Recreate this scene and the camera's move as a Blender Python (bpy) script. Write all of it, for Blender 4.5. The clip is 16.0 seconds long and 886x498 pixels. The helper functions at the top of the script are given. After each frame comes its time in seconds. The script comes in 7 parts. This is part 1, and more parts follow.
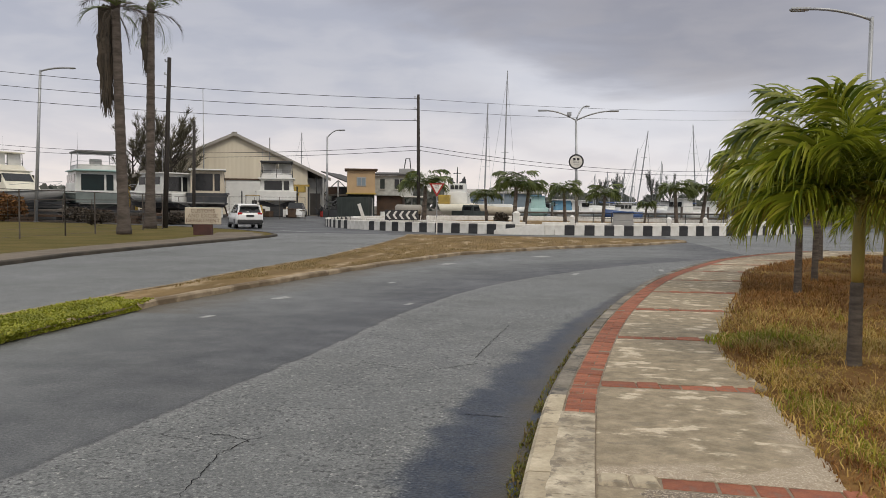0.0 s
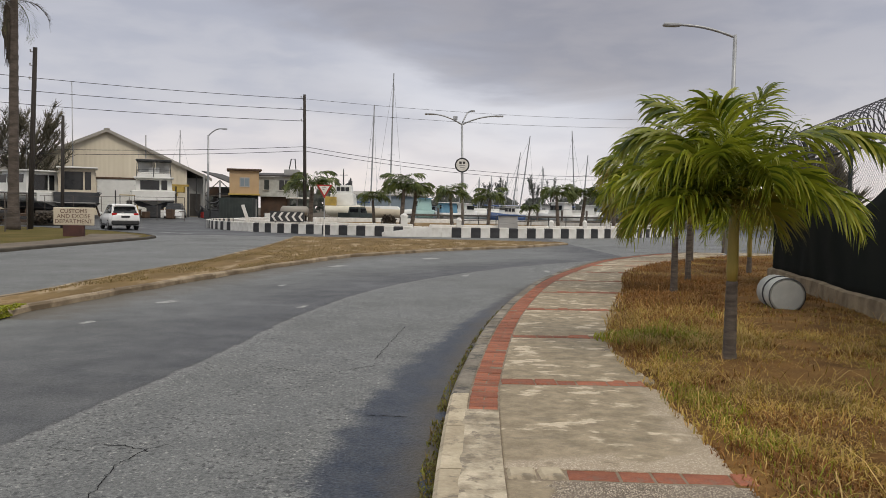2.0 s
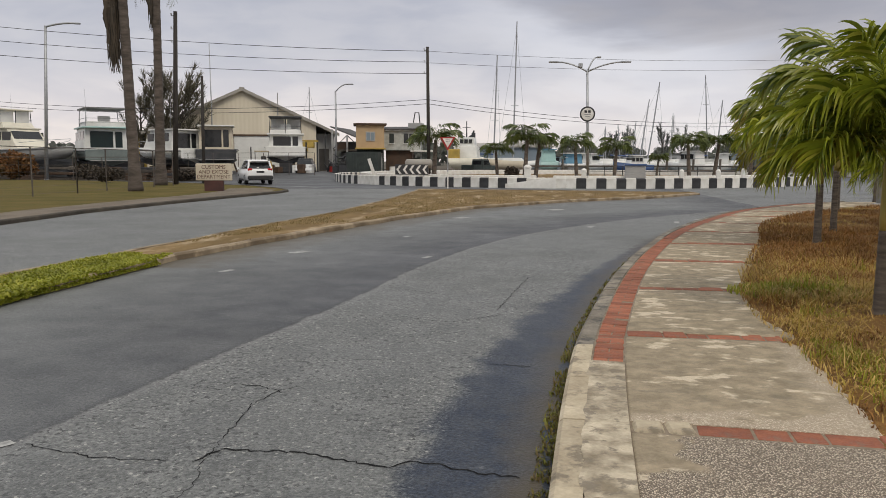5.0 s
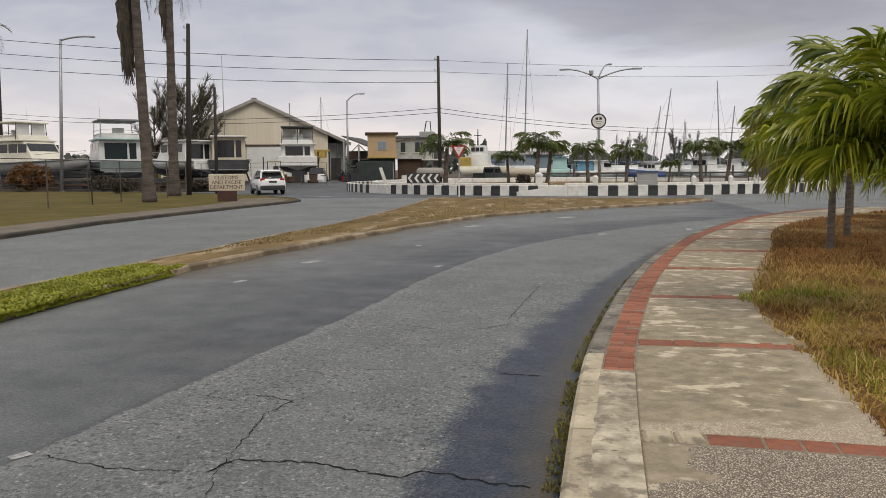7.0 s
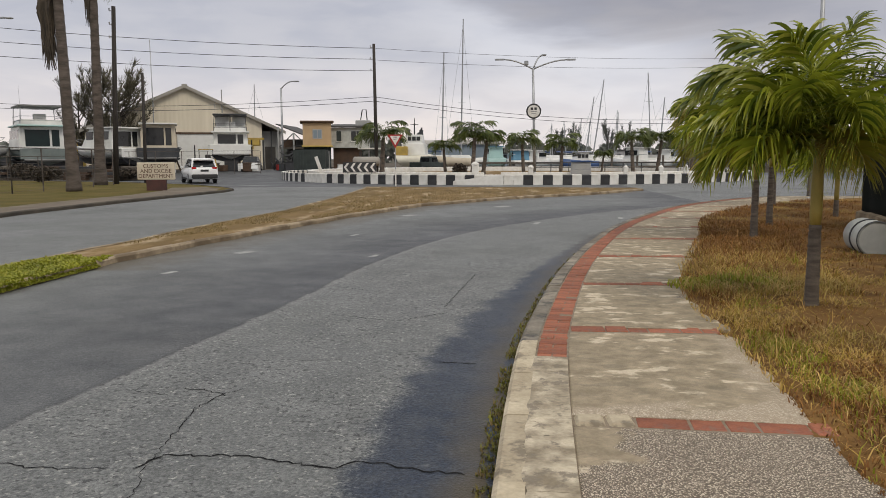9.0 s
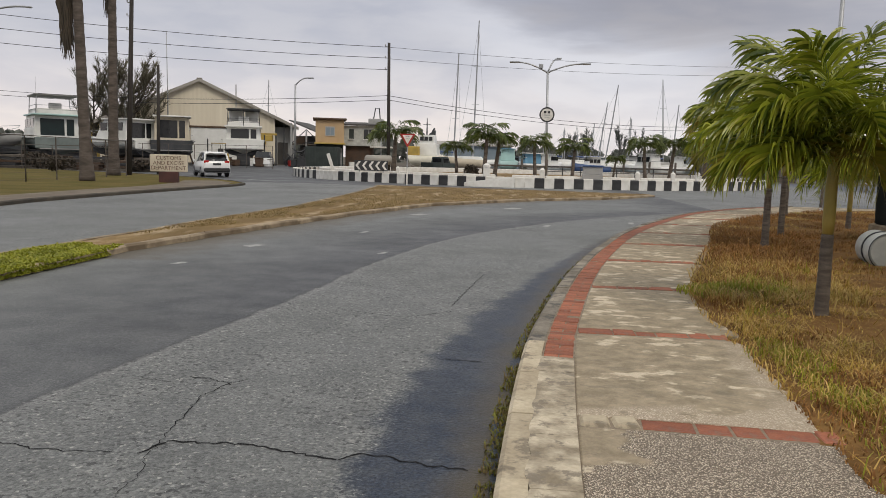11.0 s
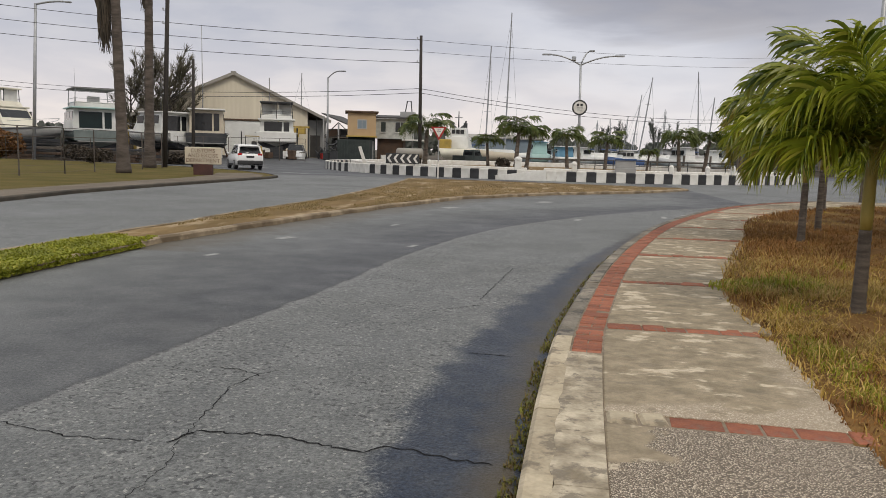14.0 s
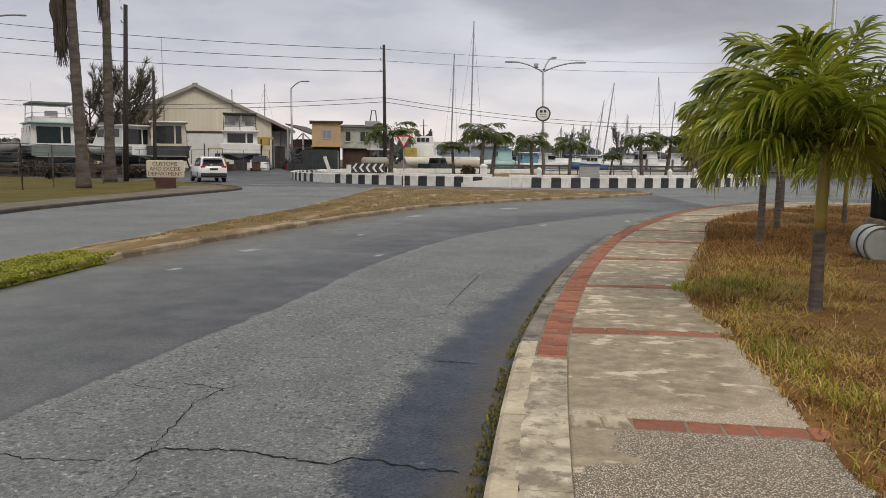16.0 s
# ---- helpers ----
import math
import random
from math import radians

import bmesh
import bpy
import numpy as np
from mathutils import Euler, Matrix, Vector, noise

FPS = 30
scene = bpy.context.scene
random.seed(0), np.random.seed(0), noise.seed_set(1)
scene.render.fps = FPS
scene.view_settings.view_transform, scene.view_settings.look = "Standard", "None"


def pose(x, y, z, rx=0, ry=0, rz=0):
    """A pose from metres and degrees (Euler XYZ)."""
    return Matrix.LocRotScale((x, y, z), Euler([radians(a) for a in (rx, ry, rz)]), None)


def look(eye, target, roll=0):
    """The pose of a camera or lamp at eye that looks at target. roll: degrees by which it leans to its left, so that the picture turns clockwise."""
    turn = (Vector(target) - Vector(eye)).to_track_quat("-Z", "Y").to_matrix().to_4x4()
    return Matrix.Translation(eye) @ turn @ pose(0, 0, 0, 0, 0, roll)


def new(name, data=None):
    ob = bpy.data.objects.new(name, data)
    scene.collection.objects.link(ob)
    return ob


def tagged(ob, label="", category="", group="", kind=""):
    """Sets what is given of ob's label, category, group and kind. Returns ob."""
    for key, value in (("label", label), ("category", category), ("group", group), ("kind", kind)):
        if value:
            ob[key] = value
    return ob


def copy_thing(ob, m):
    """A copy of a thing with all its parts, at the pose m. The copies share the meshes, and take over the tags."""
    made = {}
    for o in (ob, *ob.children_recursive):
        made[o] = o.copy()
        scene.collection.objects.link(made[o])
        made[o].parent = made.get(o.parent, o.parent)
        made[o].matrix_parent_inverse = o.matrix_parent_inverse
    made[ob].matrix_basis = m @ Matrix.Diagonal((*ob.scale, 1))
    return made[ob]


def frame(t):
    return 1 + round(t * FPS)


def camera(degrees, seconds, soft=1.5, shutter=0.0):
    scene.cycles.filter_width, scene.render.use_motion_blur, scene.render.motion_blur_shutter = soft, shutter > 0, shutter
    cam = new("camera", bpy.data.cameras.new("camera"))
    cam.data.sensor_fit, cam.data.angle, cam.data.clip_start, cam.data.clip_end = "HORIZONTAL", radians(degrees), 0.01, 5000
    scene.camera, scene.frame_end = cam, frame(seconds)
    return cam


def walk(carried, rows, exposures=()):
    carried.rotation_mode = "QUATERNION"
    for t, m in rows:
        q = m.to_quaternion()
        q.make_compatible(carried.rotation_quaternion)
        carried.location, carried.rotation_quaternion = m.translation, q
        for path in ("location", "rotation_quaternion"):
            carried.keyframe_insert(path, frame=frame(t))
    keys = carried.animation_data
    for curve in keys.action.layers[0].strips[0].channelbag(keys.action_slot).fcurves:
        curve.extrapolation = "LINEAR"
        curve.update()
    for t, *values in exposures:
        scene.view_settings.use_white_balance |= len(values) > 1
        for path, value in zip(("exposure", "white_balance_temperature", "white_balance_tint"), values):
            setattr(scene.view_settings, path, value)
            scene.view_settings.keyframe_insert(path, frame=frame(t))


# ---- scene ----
cam = camera(60.1, 16.0, soft=0.7)

PATH = [
    (0, (0.099, 0.421, 1.615), (-0.141, 2.404, 1.505), 0.6),
    (0.5, (0.09, 0.446, 1.606), (0.012, 2.439, 1.459), 0.2),
    (1, (0.023, 0.43, 1.615), (0.023, 2.425, 1.476), 0.3),
    (1.5, (-0.019, 0.4, 1.608), (0.006, 2.396, 1.481), 0.5),
    (2, (-0.049, 0.373, 1.609), (0.009, 2.37, 1.509), 1.0),
    (2.5, (-0.049, 0.362, 1.609), (0.026, 2.358, 1.517), 1.2),
    (3, (-0.052, 0.351, 1.61), (0.019, 2.347, 1.52), 1.8),
    (3.5, (-0.063, 0.35, 1.608), (-0.053, 2.348, 1.526), 0.9),
    (4, (-0.06, 0.368, 1.6), (-0.088, 2.363, 1.461), 0.7),
    (4.5, (-0.048, 0.411, 1.598), (-0.206, 2.398, 1.433), -0.5),
    (5, (-0.043, 0.443, 1.577), (-0.304, 2.413, 1.35), 0.1),
    (5.2, (-0.04, 0.459, 1.583), (-0.337, 2.425, 1.361), -0.2),
    (7.3, (-0.014, 0.407, 1.605), (-0.303, 2.376, 1.407), -0.5),
    (7.5, (-0.007, 0.411, 1.611), (-0.247, 2.388, 1.426), -0.6),
    (8, (-0.002, 0.421, 1.599), (-0.167, 2.404, 1.396), -0.0),
    (8.5, (-0.008, 0.422, 1.595), (-0.148, 2.405, 1.372), 0.1),
    (8.7, (-0.003, 0.419, 1.597), (-0.133, 2.402, 1.369), -0.2),
    (10.8, (-0.022, 0.43, 1.558), (-0.147, 2.41, 1.308), 0.4),
    (11, (-0.009, 0.419, 1.563), (-0.162, 2.399, 1.331), 1.5),
    (11.5, (0.043, 0.431, 1.567), (-0.209, 2.403, 1.347), 1.9),
    (12, (0.041, 0.431, 1.548), (-0.277, 2.386, 1.274), 2.2),
    (12.5, (0.017, 0.423, 1.554), (-0.305, 2.377, 1.27), 1.7),
    (13, (0.001, 0.431, 1.556), (-0.317, 2.384, 1.268), 1.3),
    (13.5, (-0.001, 0.428, 1.56), (-0.297, 2.386, 1.28), 1.6),
    (14, (0.014, 0.434, 1.566), (-0.219, 2.404, 1.314), 1.6),
    (14.5, (0.007, 0.427, 1.565), (-0.223, 2.396, 1.298), 1.6),
    (15, (0.036, 0.418, 1.574), (-0.155, 2.394, 1.327), 1.2),
    (15.5, (0.041, 0.423, 1.573), (-0.153, 2.399, 1.336), 0.7),
    (16, (0.05, 0.42, 1.575), (-0.101, 2.401, 1.345), 0.5),
]
walk(cam, [(t, look(eye, target, roll)) for t, eye, target, roll in PATH])

# ---- world, sun ----
world = bpy.data.worlds.new("overcast_sky")
scene.world = world
world.use_nodes = True
wn, wl = world.node_tree.nodes, world.node_tree.links
wn.clear()


def wnode(kind, **inputs):
    nd = wn.new(kind)
    for k, v in inputs.items():
        nd.inputs[k.replace("_", " ")].default_value = v
    return nd


SUN_EL, SUN_AZ = radians(48), radians(150)
nishita = wn.new("ShaderNodeTexSky")
nishita.sky_type, nishita.sun_disc = "NISHITA", False
nishita.sun_elevation, nishita.sun_rotation = SUN_EL, SUN_AZ
wtc = wn.new("ShaderNodeTexCoord")
wmap = wnode("ShaderNodeMapping", Scale=(1.0, 1.0, 3.6), Location=(0.55, 0.2, 0.1))
wl.new(wtc.outputs["Generated"], wmap.inputs["Vector"])


def wmath(op, x, y):
    nd = wn.new("ShaderNodeMath")
    nd.operation = op
    for i, v in enumerate((x, y)):
        if isinstance(v, (int, float)):
            nd.inputs[i].default_value = v
        else:
            wl.new(v, nd.inputs[i])
    return nd.outputs[0]


def wrange(v, lo, hi, a, b):
    nd = wnode("ShaderNodeMapRange", From_Min=lo, From_Max=hi, To_Min=a, To_Max=b)
    nd.interpolation_type = "SMOOTHSTEP"
    wl.new(v, nd.inputs["Value"])
    return nd.outputs["Result"]


def wmix_colour(how, fac, a, b):
    nd = wn.new("ShaderNodeMix")
    nd.data_type, nd.blend_type = "RGBA", how
    for sock, v in (("Factor", fac), ("A", a), ("B", b)):
        if isinstance(v, (int, float)):
            nd.inputs[sock].default_value = v
        elif isinstance(v, tuple):
            nd.inputs[sock].default_value = (*v, 1)
        else:
            wl.new(v, nd.inputs[sock])
    return nd.outputs["Result"]


cl_big = wnode("ShaderNodeTexNoise", Scale=2.4, Detail=6.0, Roughness=0.52, Distortion=0.4)
cl_fine = wnode("ShaderNodeTexNoise", Scale=9.0, Detail=5.0, Roughness=0.5, Distortion=0.3)
for nd in (cl_big, cl_fine):
    wl.new(wmap.outputs[0], nd.inputs["Vector"])
wsep = wn.new("ShaderNodeSeparateXYZ")
wl.new(wtc.outputs["Generated"], wsep.inputs[0])
# bright gap along the horizon, a higher bright layer, brighter again towards the zenith
alt = wn.new("ShaderNodeValToRGB")
alt.color_ramp.interpolation = "B_SPLINE"
for pos, col in ((0.015, (0.88, 0.80, 0.76)), (0.07, (0.80, 0.745, 0.75)), (0.13, (0.59, 0.595, 0.645)), (0.24, (0.475, 0.485, 0.555)), (0.36, (0.50, 0.51, 0.56)), (0.6, (1.28, 1.25, 1.21))):
    el = alt.color_ramp.elements.new(pos)
    el.color = (*col, 1)
alt.color_ramp.elements.remove(alt.color_ramp.elements[0])
alt.color_ramp.elements[-1].position, alt.color_ramp.elements[-1].color = 1.0, (2.05, 1.97, 1.86, 1)
wl.new(wsep.outputs["Z"], alt.inputs["Fac"])
# a darker cloud bank slanting down towards the east, with a ragged lower edge
warp = wmath("ADD", wmath("MULTIPLY", wmath("SUBTRACT", cl_big.outputs["Fac"], 0.5), 0.32), wmath("MULTIPLY", wmath("SUBTRACT", cl_fine.outputs["Fac"], 0.5), 0.07))
bank_h = wmath("ADD", wmath("SUBTRACT", wsep.outputs["Z"], wmath("SUBTRACT", 0.185, wmath("MULTIPLY", wsep.outputs["X"], 0.28))), warp)
bank = wmath("MULTIPLY", wrange(bank_h, -0.02, 0.075, 0.0, 1.0), wmath("MULTIPLY", wrange(wsep.outputs["Z"], 0.5, 0.3, 0.0, 1.0), wrange(wsep.outputs["X"], 0.55, 0.22, 0.25, 1.0)))
under = wmath("MULTIPLY", wrange(bank_h, -0.13, -0.035, 0.0, 1.0), wrange(bank_h, 0.03, -0.03, 0.0, 1.0))
east = wmath("MULTIPLY", wrange(wsep.outputs["X"], -0.2, 0.05, 0.0, 1.0), wrange(wsep.outputs["X"], 0.32, 0.16, 0.0, 1.0))
sky_col = wmix_colour("MULTIPLY", 1.0, alt.outputs["Color"], wmix_colour("MIX", wrange(cl_fine.outputs["Fac"], 0.35, 0.65, 0.0, 1.0), (0.92, 0.93, 0.96), (1.06, 1.05, 1.04)))
sky_col = wmix_colour("MIX", wmath("MULTIPLY", wmath("MULTIPLY", under, east), 0.55), sky_col, (0.84, 0.84, 0.89))
sky_col = wmix_colour("MULTIPLY", wmath("MULTIPLY", bank, 1.0), sky_col, (0.72, 0.70, 0.695))
bg_cloud = wnode("ShaderNodeBackground", Strength=1.0)
wl.new(sky_col, bg_cloud.inputs["Color"])
bg_sky = wnode("ShaderNodeBackground", Strength=0.08)
wl.new(nishita.outputs[0], bg_sky.inputs["Color"])
wmix = wnode("ShaderNodeMixShader", Fac=0.92)
wl.new(bg_sky.outputs[0], wmix.inputs[1])
wl.new(bg_cloud.outputs[0], wmix.inputs[2])
wout = wn.new("ShaderNodeOutputWorld")
wl.new(wmix.outputs[0], wout.inputs["Surface"])

sun = new("sun", bpy.data.lights.new("sun", "SUN"))
sun.data.energy, sun.data.angle, sun.data.color = 1.25, radians(18), (1.0, 0.91, 0.77)
sun.matrix_world = look((math.sin(SUN_AZ) * 60, math.cos(SUN_AZ) * 60, 70), (0, 0, 0))

# ---- materials ----
def tree(name):
    m = bpy.data.materials.new(name)
    m.use_nodes = True
    nt = m.node_tree
    return m, nt, nt.nodes["Principled BSDF"]


def add(nt, kind, **inputs):
    nd = nt.nodes.new(kind)
    for k, v in inputs.items():
        nd.inputs[k.replace("_", " ")].default_value = v
    return nd


def blend(nt, fac, a, b, how="MIX"):
    nd = nt.nodes.new("ShaderNodeMix")
    nd.data_type, nd.blend_type = "RGBA", how
    for sock, v in (("Factor", fac), ("A", a), ("B", b)):
        if isinstance(v, (int, float)):
            nd.inputs[sock].default_value = v if sock == "Factor" else (v, v, v, 1)
        elif isinstance(v, tuple):
            nd.inputs[sock].default_value = (*v, 1)
        else:
            nt.links.new(v, nd.inputs[sock])
    return nd.outputs["Result"]


def ramp(nt, src, lo, hi, a=0.0, b=1.0):
    nd = add(nt, "ShaderNodeMapRange", From_Min=lo, From_Max=hi, To_Min=a, To_Max=b)
    nt.links.new(src, nd.inputs["Value"])
    return nd.outputs["Result"]


def noise_fac(nt, vec, scale, detail=4.0, rough=0.55):
    nd = add(nt, "ShaderNodeTexNoise", Scale=scale, Detail=detail, Roughness=rough)
    nt.links.new(vec, nd.inputs["Vector"])
    return nd.outputs["Fac"]


def coords(nt, scale=(1, 1, 1)):
    tc = nt.nodes.new("ShaderNodeTexCoord")
    mp = add(nt, "ShaderNodeMapping", Scale=scale)
    nt.links.new(tc.outputs["Object"], mp.inputs["Vector"])
    return mp.outputs[0]


def surf(name, c1, c2, scale=6.0, rough=0.7, bump=0.1, metal=0.0, fine=60.0, stain=0.25, stretch=(1, 1, 1), rand=0.0, island=0.0, through_light=0.0, spots=None):
    """Two colours mixed by broad noise, darker stains and a fine grain with relief."""
    m, nt, bsdf = tree(name)
    v = coords(nt, stretch)
    n1, n2, n3 = noise_fac(nt, v, scale), noise_fac(nt, v, scale * 0.27, 3), noise_fac(nt, v, fine, 2)
    col = blend(nt, ramp(nt, n1, 0.35, 0.65), c1, c2)
    col = blend(nt, stain, col, blend(nt, ramp(nt, n2, 0.3, 0.62), (0.45, 0.42, 0.38), (1, 1, 1)), "MULTIPLY")
    col = blend(nt, 0.5 * min(1, bump * 4), col, blend(nt, ramp(nt, n3, 0.3, 0.7), (0.75, 0.75, 0.75), (1.15, 1.15, 1.15)), "MULTIPLY")
    if spots:
        colour, sscale, lo, hi = spots
        col = blend(nt, ramp(nt, noise_fac(nt, v, sscale, 5, 0.65), lo, hi, 0.0, 0.85), col, colour)
    if rand:
        oi = nt.nodes.new("ShaderNodeObjectInfo")
        r = ramp(nt, oi.outputs["Random"], 0, 1, 1 - rand, 1 + rand)
        col = blend(nt, 1.0, col, r, "MULTIPLY")
    if island:
        ge = nt.nodes.new("ShaderNodeNewGeometry")
        r = ramp(nt, ge.outputs["Random Per Island"], 0, 1, 1 - island, 1 + island)
        col = blend(nt, 1.0, col, r, "MULTIPLY")
    nt.links.new(col, bsdf.inputs["Base Color"])
    bsdf.inputs["Roughness"].default_value, bsdf.inputs["Metallic"].default_value = rough, metal
    bsdf.inputs["Specular IOR Level"].default_value = 0.15 if rough > 0.9 else 0.5
    if bump:
        b = add(nt, "ShaderNodeBump", Strength=min(1.0, bump * 3), Distance=0.01)
        nt.links.new(n3, b.inputs["Height"])
        nt.links.new(b.outputs[0], bsdf.inputs["Normal"])
    if through_light:
        tr = nt.nodes.new("ShaderNodeBsdfTranslucent")
        nt.links.new(col, tr.inputs["Color"])
        mx = add(nt, "ShaderNodeMixShader", Fac=through_light)
        nt.links.new(bsdf.outputs[0], mx.inputs[1])
        nt.links.new(tr.outputs[0], mx.inputs[2])
        nt.links.new(mx.outputs[0], nt.nodes["Material Output"].inputs["Surface"])
    return m


def leafy(name, cols, through_light=0.25, rough=0.5):
    """Leaf or blade colours picked blade by blade."""
    m, nt, bsdf = tree(name)
    ge = nt.nodes.new("ShaderNodeNewGeometry")
    rp = nt.nodes.new("ShaderNodeValToRGB")
    while len(rp.color_ramp.elements) < len(cols):
        rp.color_ramp.elements.new(0.5)
    for i, c in enumerate(cols):
        rp.color_ramp.elements[i].position, rp.color_ramp.elements[i].color = i / (len(cols) - 1), (*c, 1)
    nt.links.new(ge.outputs["Random Per Island"], rp.inputs["Fac"])
    v = coords(nt)
    col = blend(nt, 0.6, rp.outputs["Color"], blend(nt, ramp(nt, noise_fac(nt, v, 1.3, 2), 0.35, 0.65), (0.6, 0.62, 0.6), (1.25, 1.2, 1.1)), "MULTIPLY")
    nt.links.new(col, bsdf.inputs["Base Color"])
    bsdf.inputs["Roughness"].default_value = rough
    tr = nt.nodes.new("ShaderNodeBsdfTranslucent")
    nt.links.new(col, tr.inputs["Color"])
    mx = add(nt, "ShaderNodeMixShader", Fac=through_light)
    nt.links.new(bsdf.outputs[0], mx.inputs[1])
    nt.links.new(tr.outputs[0], mx.inputs[2])
    nt.links.new(mx.outputs[0], nt.nodes["Material Output"].inputs["Surface"])
    return m


def asphalt_material():
    """Worn grey asphalt; a darker relaid lane beside the seam, damp along the kerb with a painted blue sky sheen, grit
    in the gutter.
    """
    m, nt, bsdf = tree("asphalt")
    v = coords(nt)
    a1, a2, a3 = (nt.nodes.new("ShaderNodeAttribute") for _ in range(3))
    a1.attribute_name, a2.attribute_name, a3.attribute_name = "seam", "kerb", "left_lane"
    big, mid, fine = noise_fac(nt, v, 0.35, 4), noise_fac(nt, v, 2.2, 5), noise_fac(nt, v, 42, 4, 0.75)
    vo = add(nt, "ShaderNodeTexVoronoi", Scale=60.0)
    nt.links.new(v, vo.inputs["Vector"])
    light = blend(nt, ramp(nt, mid, 0.35, 0.65), (0.110, 0.114, 0.111), (0.152, 0.156, 0.150))
    dark = blend(nt, ramp(nt, mid, 0.36, 0.64), (0.036, 0.039, 0.045), (0.080, 0.082, 0.086))

    def math_node(op, x, y):
        nd = nt.nodes.new("ShaderNodeMath")
        nd.operation = op
        for i, s in enumerate((x, y)):
            if isinstance(s, (int, float)):
                nd.inputs[i].default_value = s
            else:
                nt.links.new(s, nd.inputs[i])
        return nd.outputs[0]

    wob = math_node("MULTIPLY", math_node("SUBTRACT", mid, 0.5), 0.5)
    seam = math_node("ADD", a1.outputs["Fac"], math_node("MULTIPLY", wob, 0.35))
    on_left = ramp(nt, seam, 0.012, -0.016)
    near_seam = ramp(nt, math_node("ADD", seam, math_node("MULTIPLY", math_node("SUBTRACT", big, 0.5), 3.0)), -3.2, -0.5, 0.12, 1.0)
    pos = nt.nodes.new("ShaderNodeSeparateXYZ")
    nt.links.new(v, pos.inputs[0])
    near_seam = math_node("MULTIPLY", near_seam, ramp(nt, math_node("ADD", pos.outputs["Y"], math_node("MULTIPLY", math_node("SUBTRACT", big, 0.5), 6.0)), 2.5, 9.0, 0.45, 1.0))
    col = blend(nt, math_node("MULTIPLY", on_left, near_seam), light, dark)
    line = math_node("MULTIPLY", ramp(nt, math_node("ABSOLUTE", seam, 0.0), 0.06, 0.0), 0.55)
    col = blend(nt, line, col, (0.03, 0.03, 0.032))
    vsep = nt.nodes.new("ShaderNodeSeparateColor")
    nt.links.new(vo.outputs["Color"], vsep.inputs[0])
    grain = ramp(nt, vsep.outputs[0], 0.0, 1.0, 0.62, 1.38)
    col = blend(nt, ramp(nt, on_left, 0.0, 1.0, 0.85, 0.35), col, blend(nt, 1.0, col, grain, "MULTIPLY"))
    pits = math_node("MULTIPLY", ramp(nt, noise_fac(nt, v, 20, 3, 0.6), 0.575, 0.60), ramp(nt, noise_fac(nt, v, 1.1, 4, 0.6), 0.42, 0.52, 0.3, 1.0))
    lip = math_node("MULTIPLY", ramp(nt, seam, 0.16, 0.03), ramp(nt, seam, 0.0, 0.03))
    col = blend(nt, math_node("MULTIPLY", lip, 0.35), col, (0.24, 0.238, 0.23))
    # grit: light stones in the worn surface
    stones = ramp(nt, vsep.outputs[1], 0.86, 0.93)
    col = blend(nt, math_node("MULTIPLY", math_node("MULTIPLY", stones, ramp(nt, on_left, 0.0, 1.0, 1.0, 0.2)), ramp(nt, noise_fac(nt, v, 16, 3), 0.45, 0.6, 0.0, 0.75)), col, (0.40, 0.39, 0.36))
    col = blend(nt, 0.85, col, blend(nt, ramp(nt, fine, 0.36, 0.66), (0.52, 0.52, 0.52), (1.40, 1.40, 1.38)), "MULTIPLY")
    col = blend(nt, ramp(nt, big, 0.55, 0.75, 0.0, 0.35), col, (0.07, 0.069, 0.068))
    col = blend(nt, math_node("MULTIPLY", math_node("MULTIPLY", pits, ramp(nt, on_left, 0.0, 1.0, 1.0, 0.25)), 0.85), col, (0.022, 0.022, 0.022))
    # damp strip; the bluish sky reflection is put into its base colour
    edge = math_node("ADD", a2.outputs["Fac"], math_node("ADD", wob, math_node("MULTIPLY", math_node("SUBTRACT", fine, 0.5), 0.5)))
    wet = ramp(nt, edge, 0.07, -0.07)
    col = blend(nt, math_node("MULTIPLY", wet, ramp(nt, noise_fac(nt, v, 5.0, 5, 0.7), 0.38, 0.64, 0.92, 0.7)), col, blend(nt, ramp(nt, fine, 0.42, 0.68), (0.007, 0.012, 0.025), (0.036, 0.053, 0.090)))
    # washed-up soil in the gutter
    gut = ramp(nt, math_node("ADD", a3.outputs["Fac"], math_node("MULTIPLY", wob, 1.0)), 0.34, 0.02)
    col = blend(nt, math_node("MULTIPLY", gut, 0.85), col, (0.085, 0.068, 0.042))
    nt.links.new(col, bsdf.inputs["Base Color"])
    rgh = math_node("SUBTRACT", ramp(nt, big, 0.3, 0.7, 0.5, 0.68), math_node("MULTIPLY", wet, 0.12))
    nt.links.new(rgh, bsdf.inputs["Roughness"])
    nt.links.new(ramp(nt, wet, 0.0, 1.0, 0.5, 0.22), bsdf.inputs["Specular IOR Level"])
    b = add(nt, "ShaderNodeBump", Strength=0.8, Distance=0.008)
    nt.links.new(math_node("ADD", fine, math_node("MULTIPLY", vo.outputs["Distance"], -0.6)), b.inputs["Height"])
    nt.links.new(b.outputs[0], bsdf.inputs["Normal"])
    return m


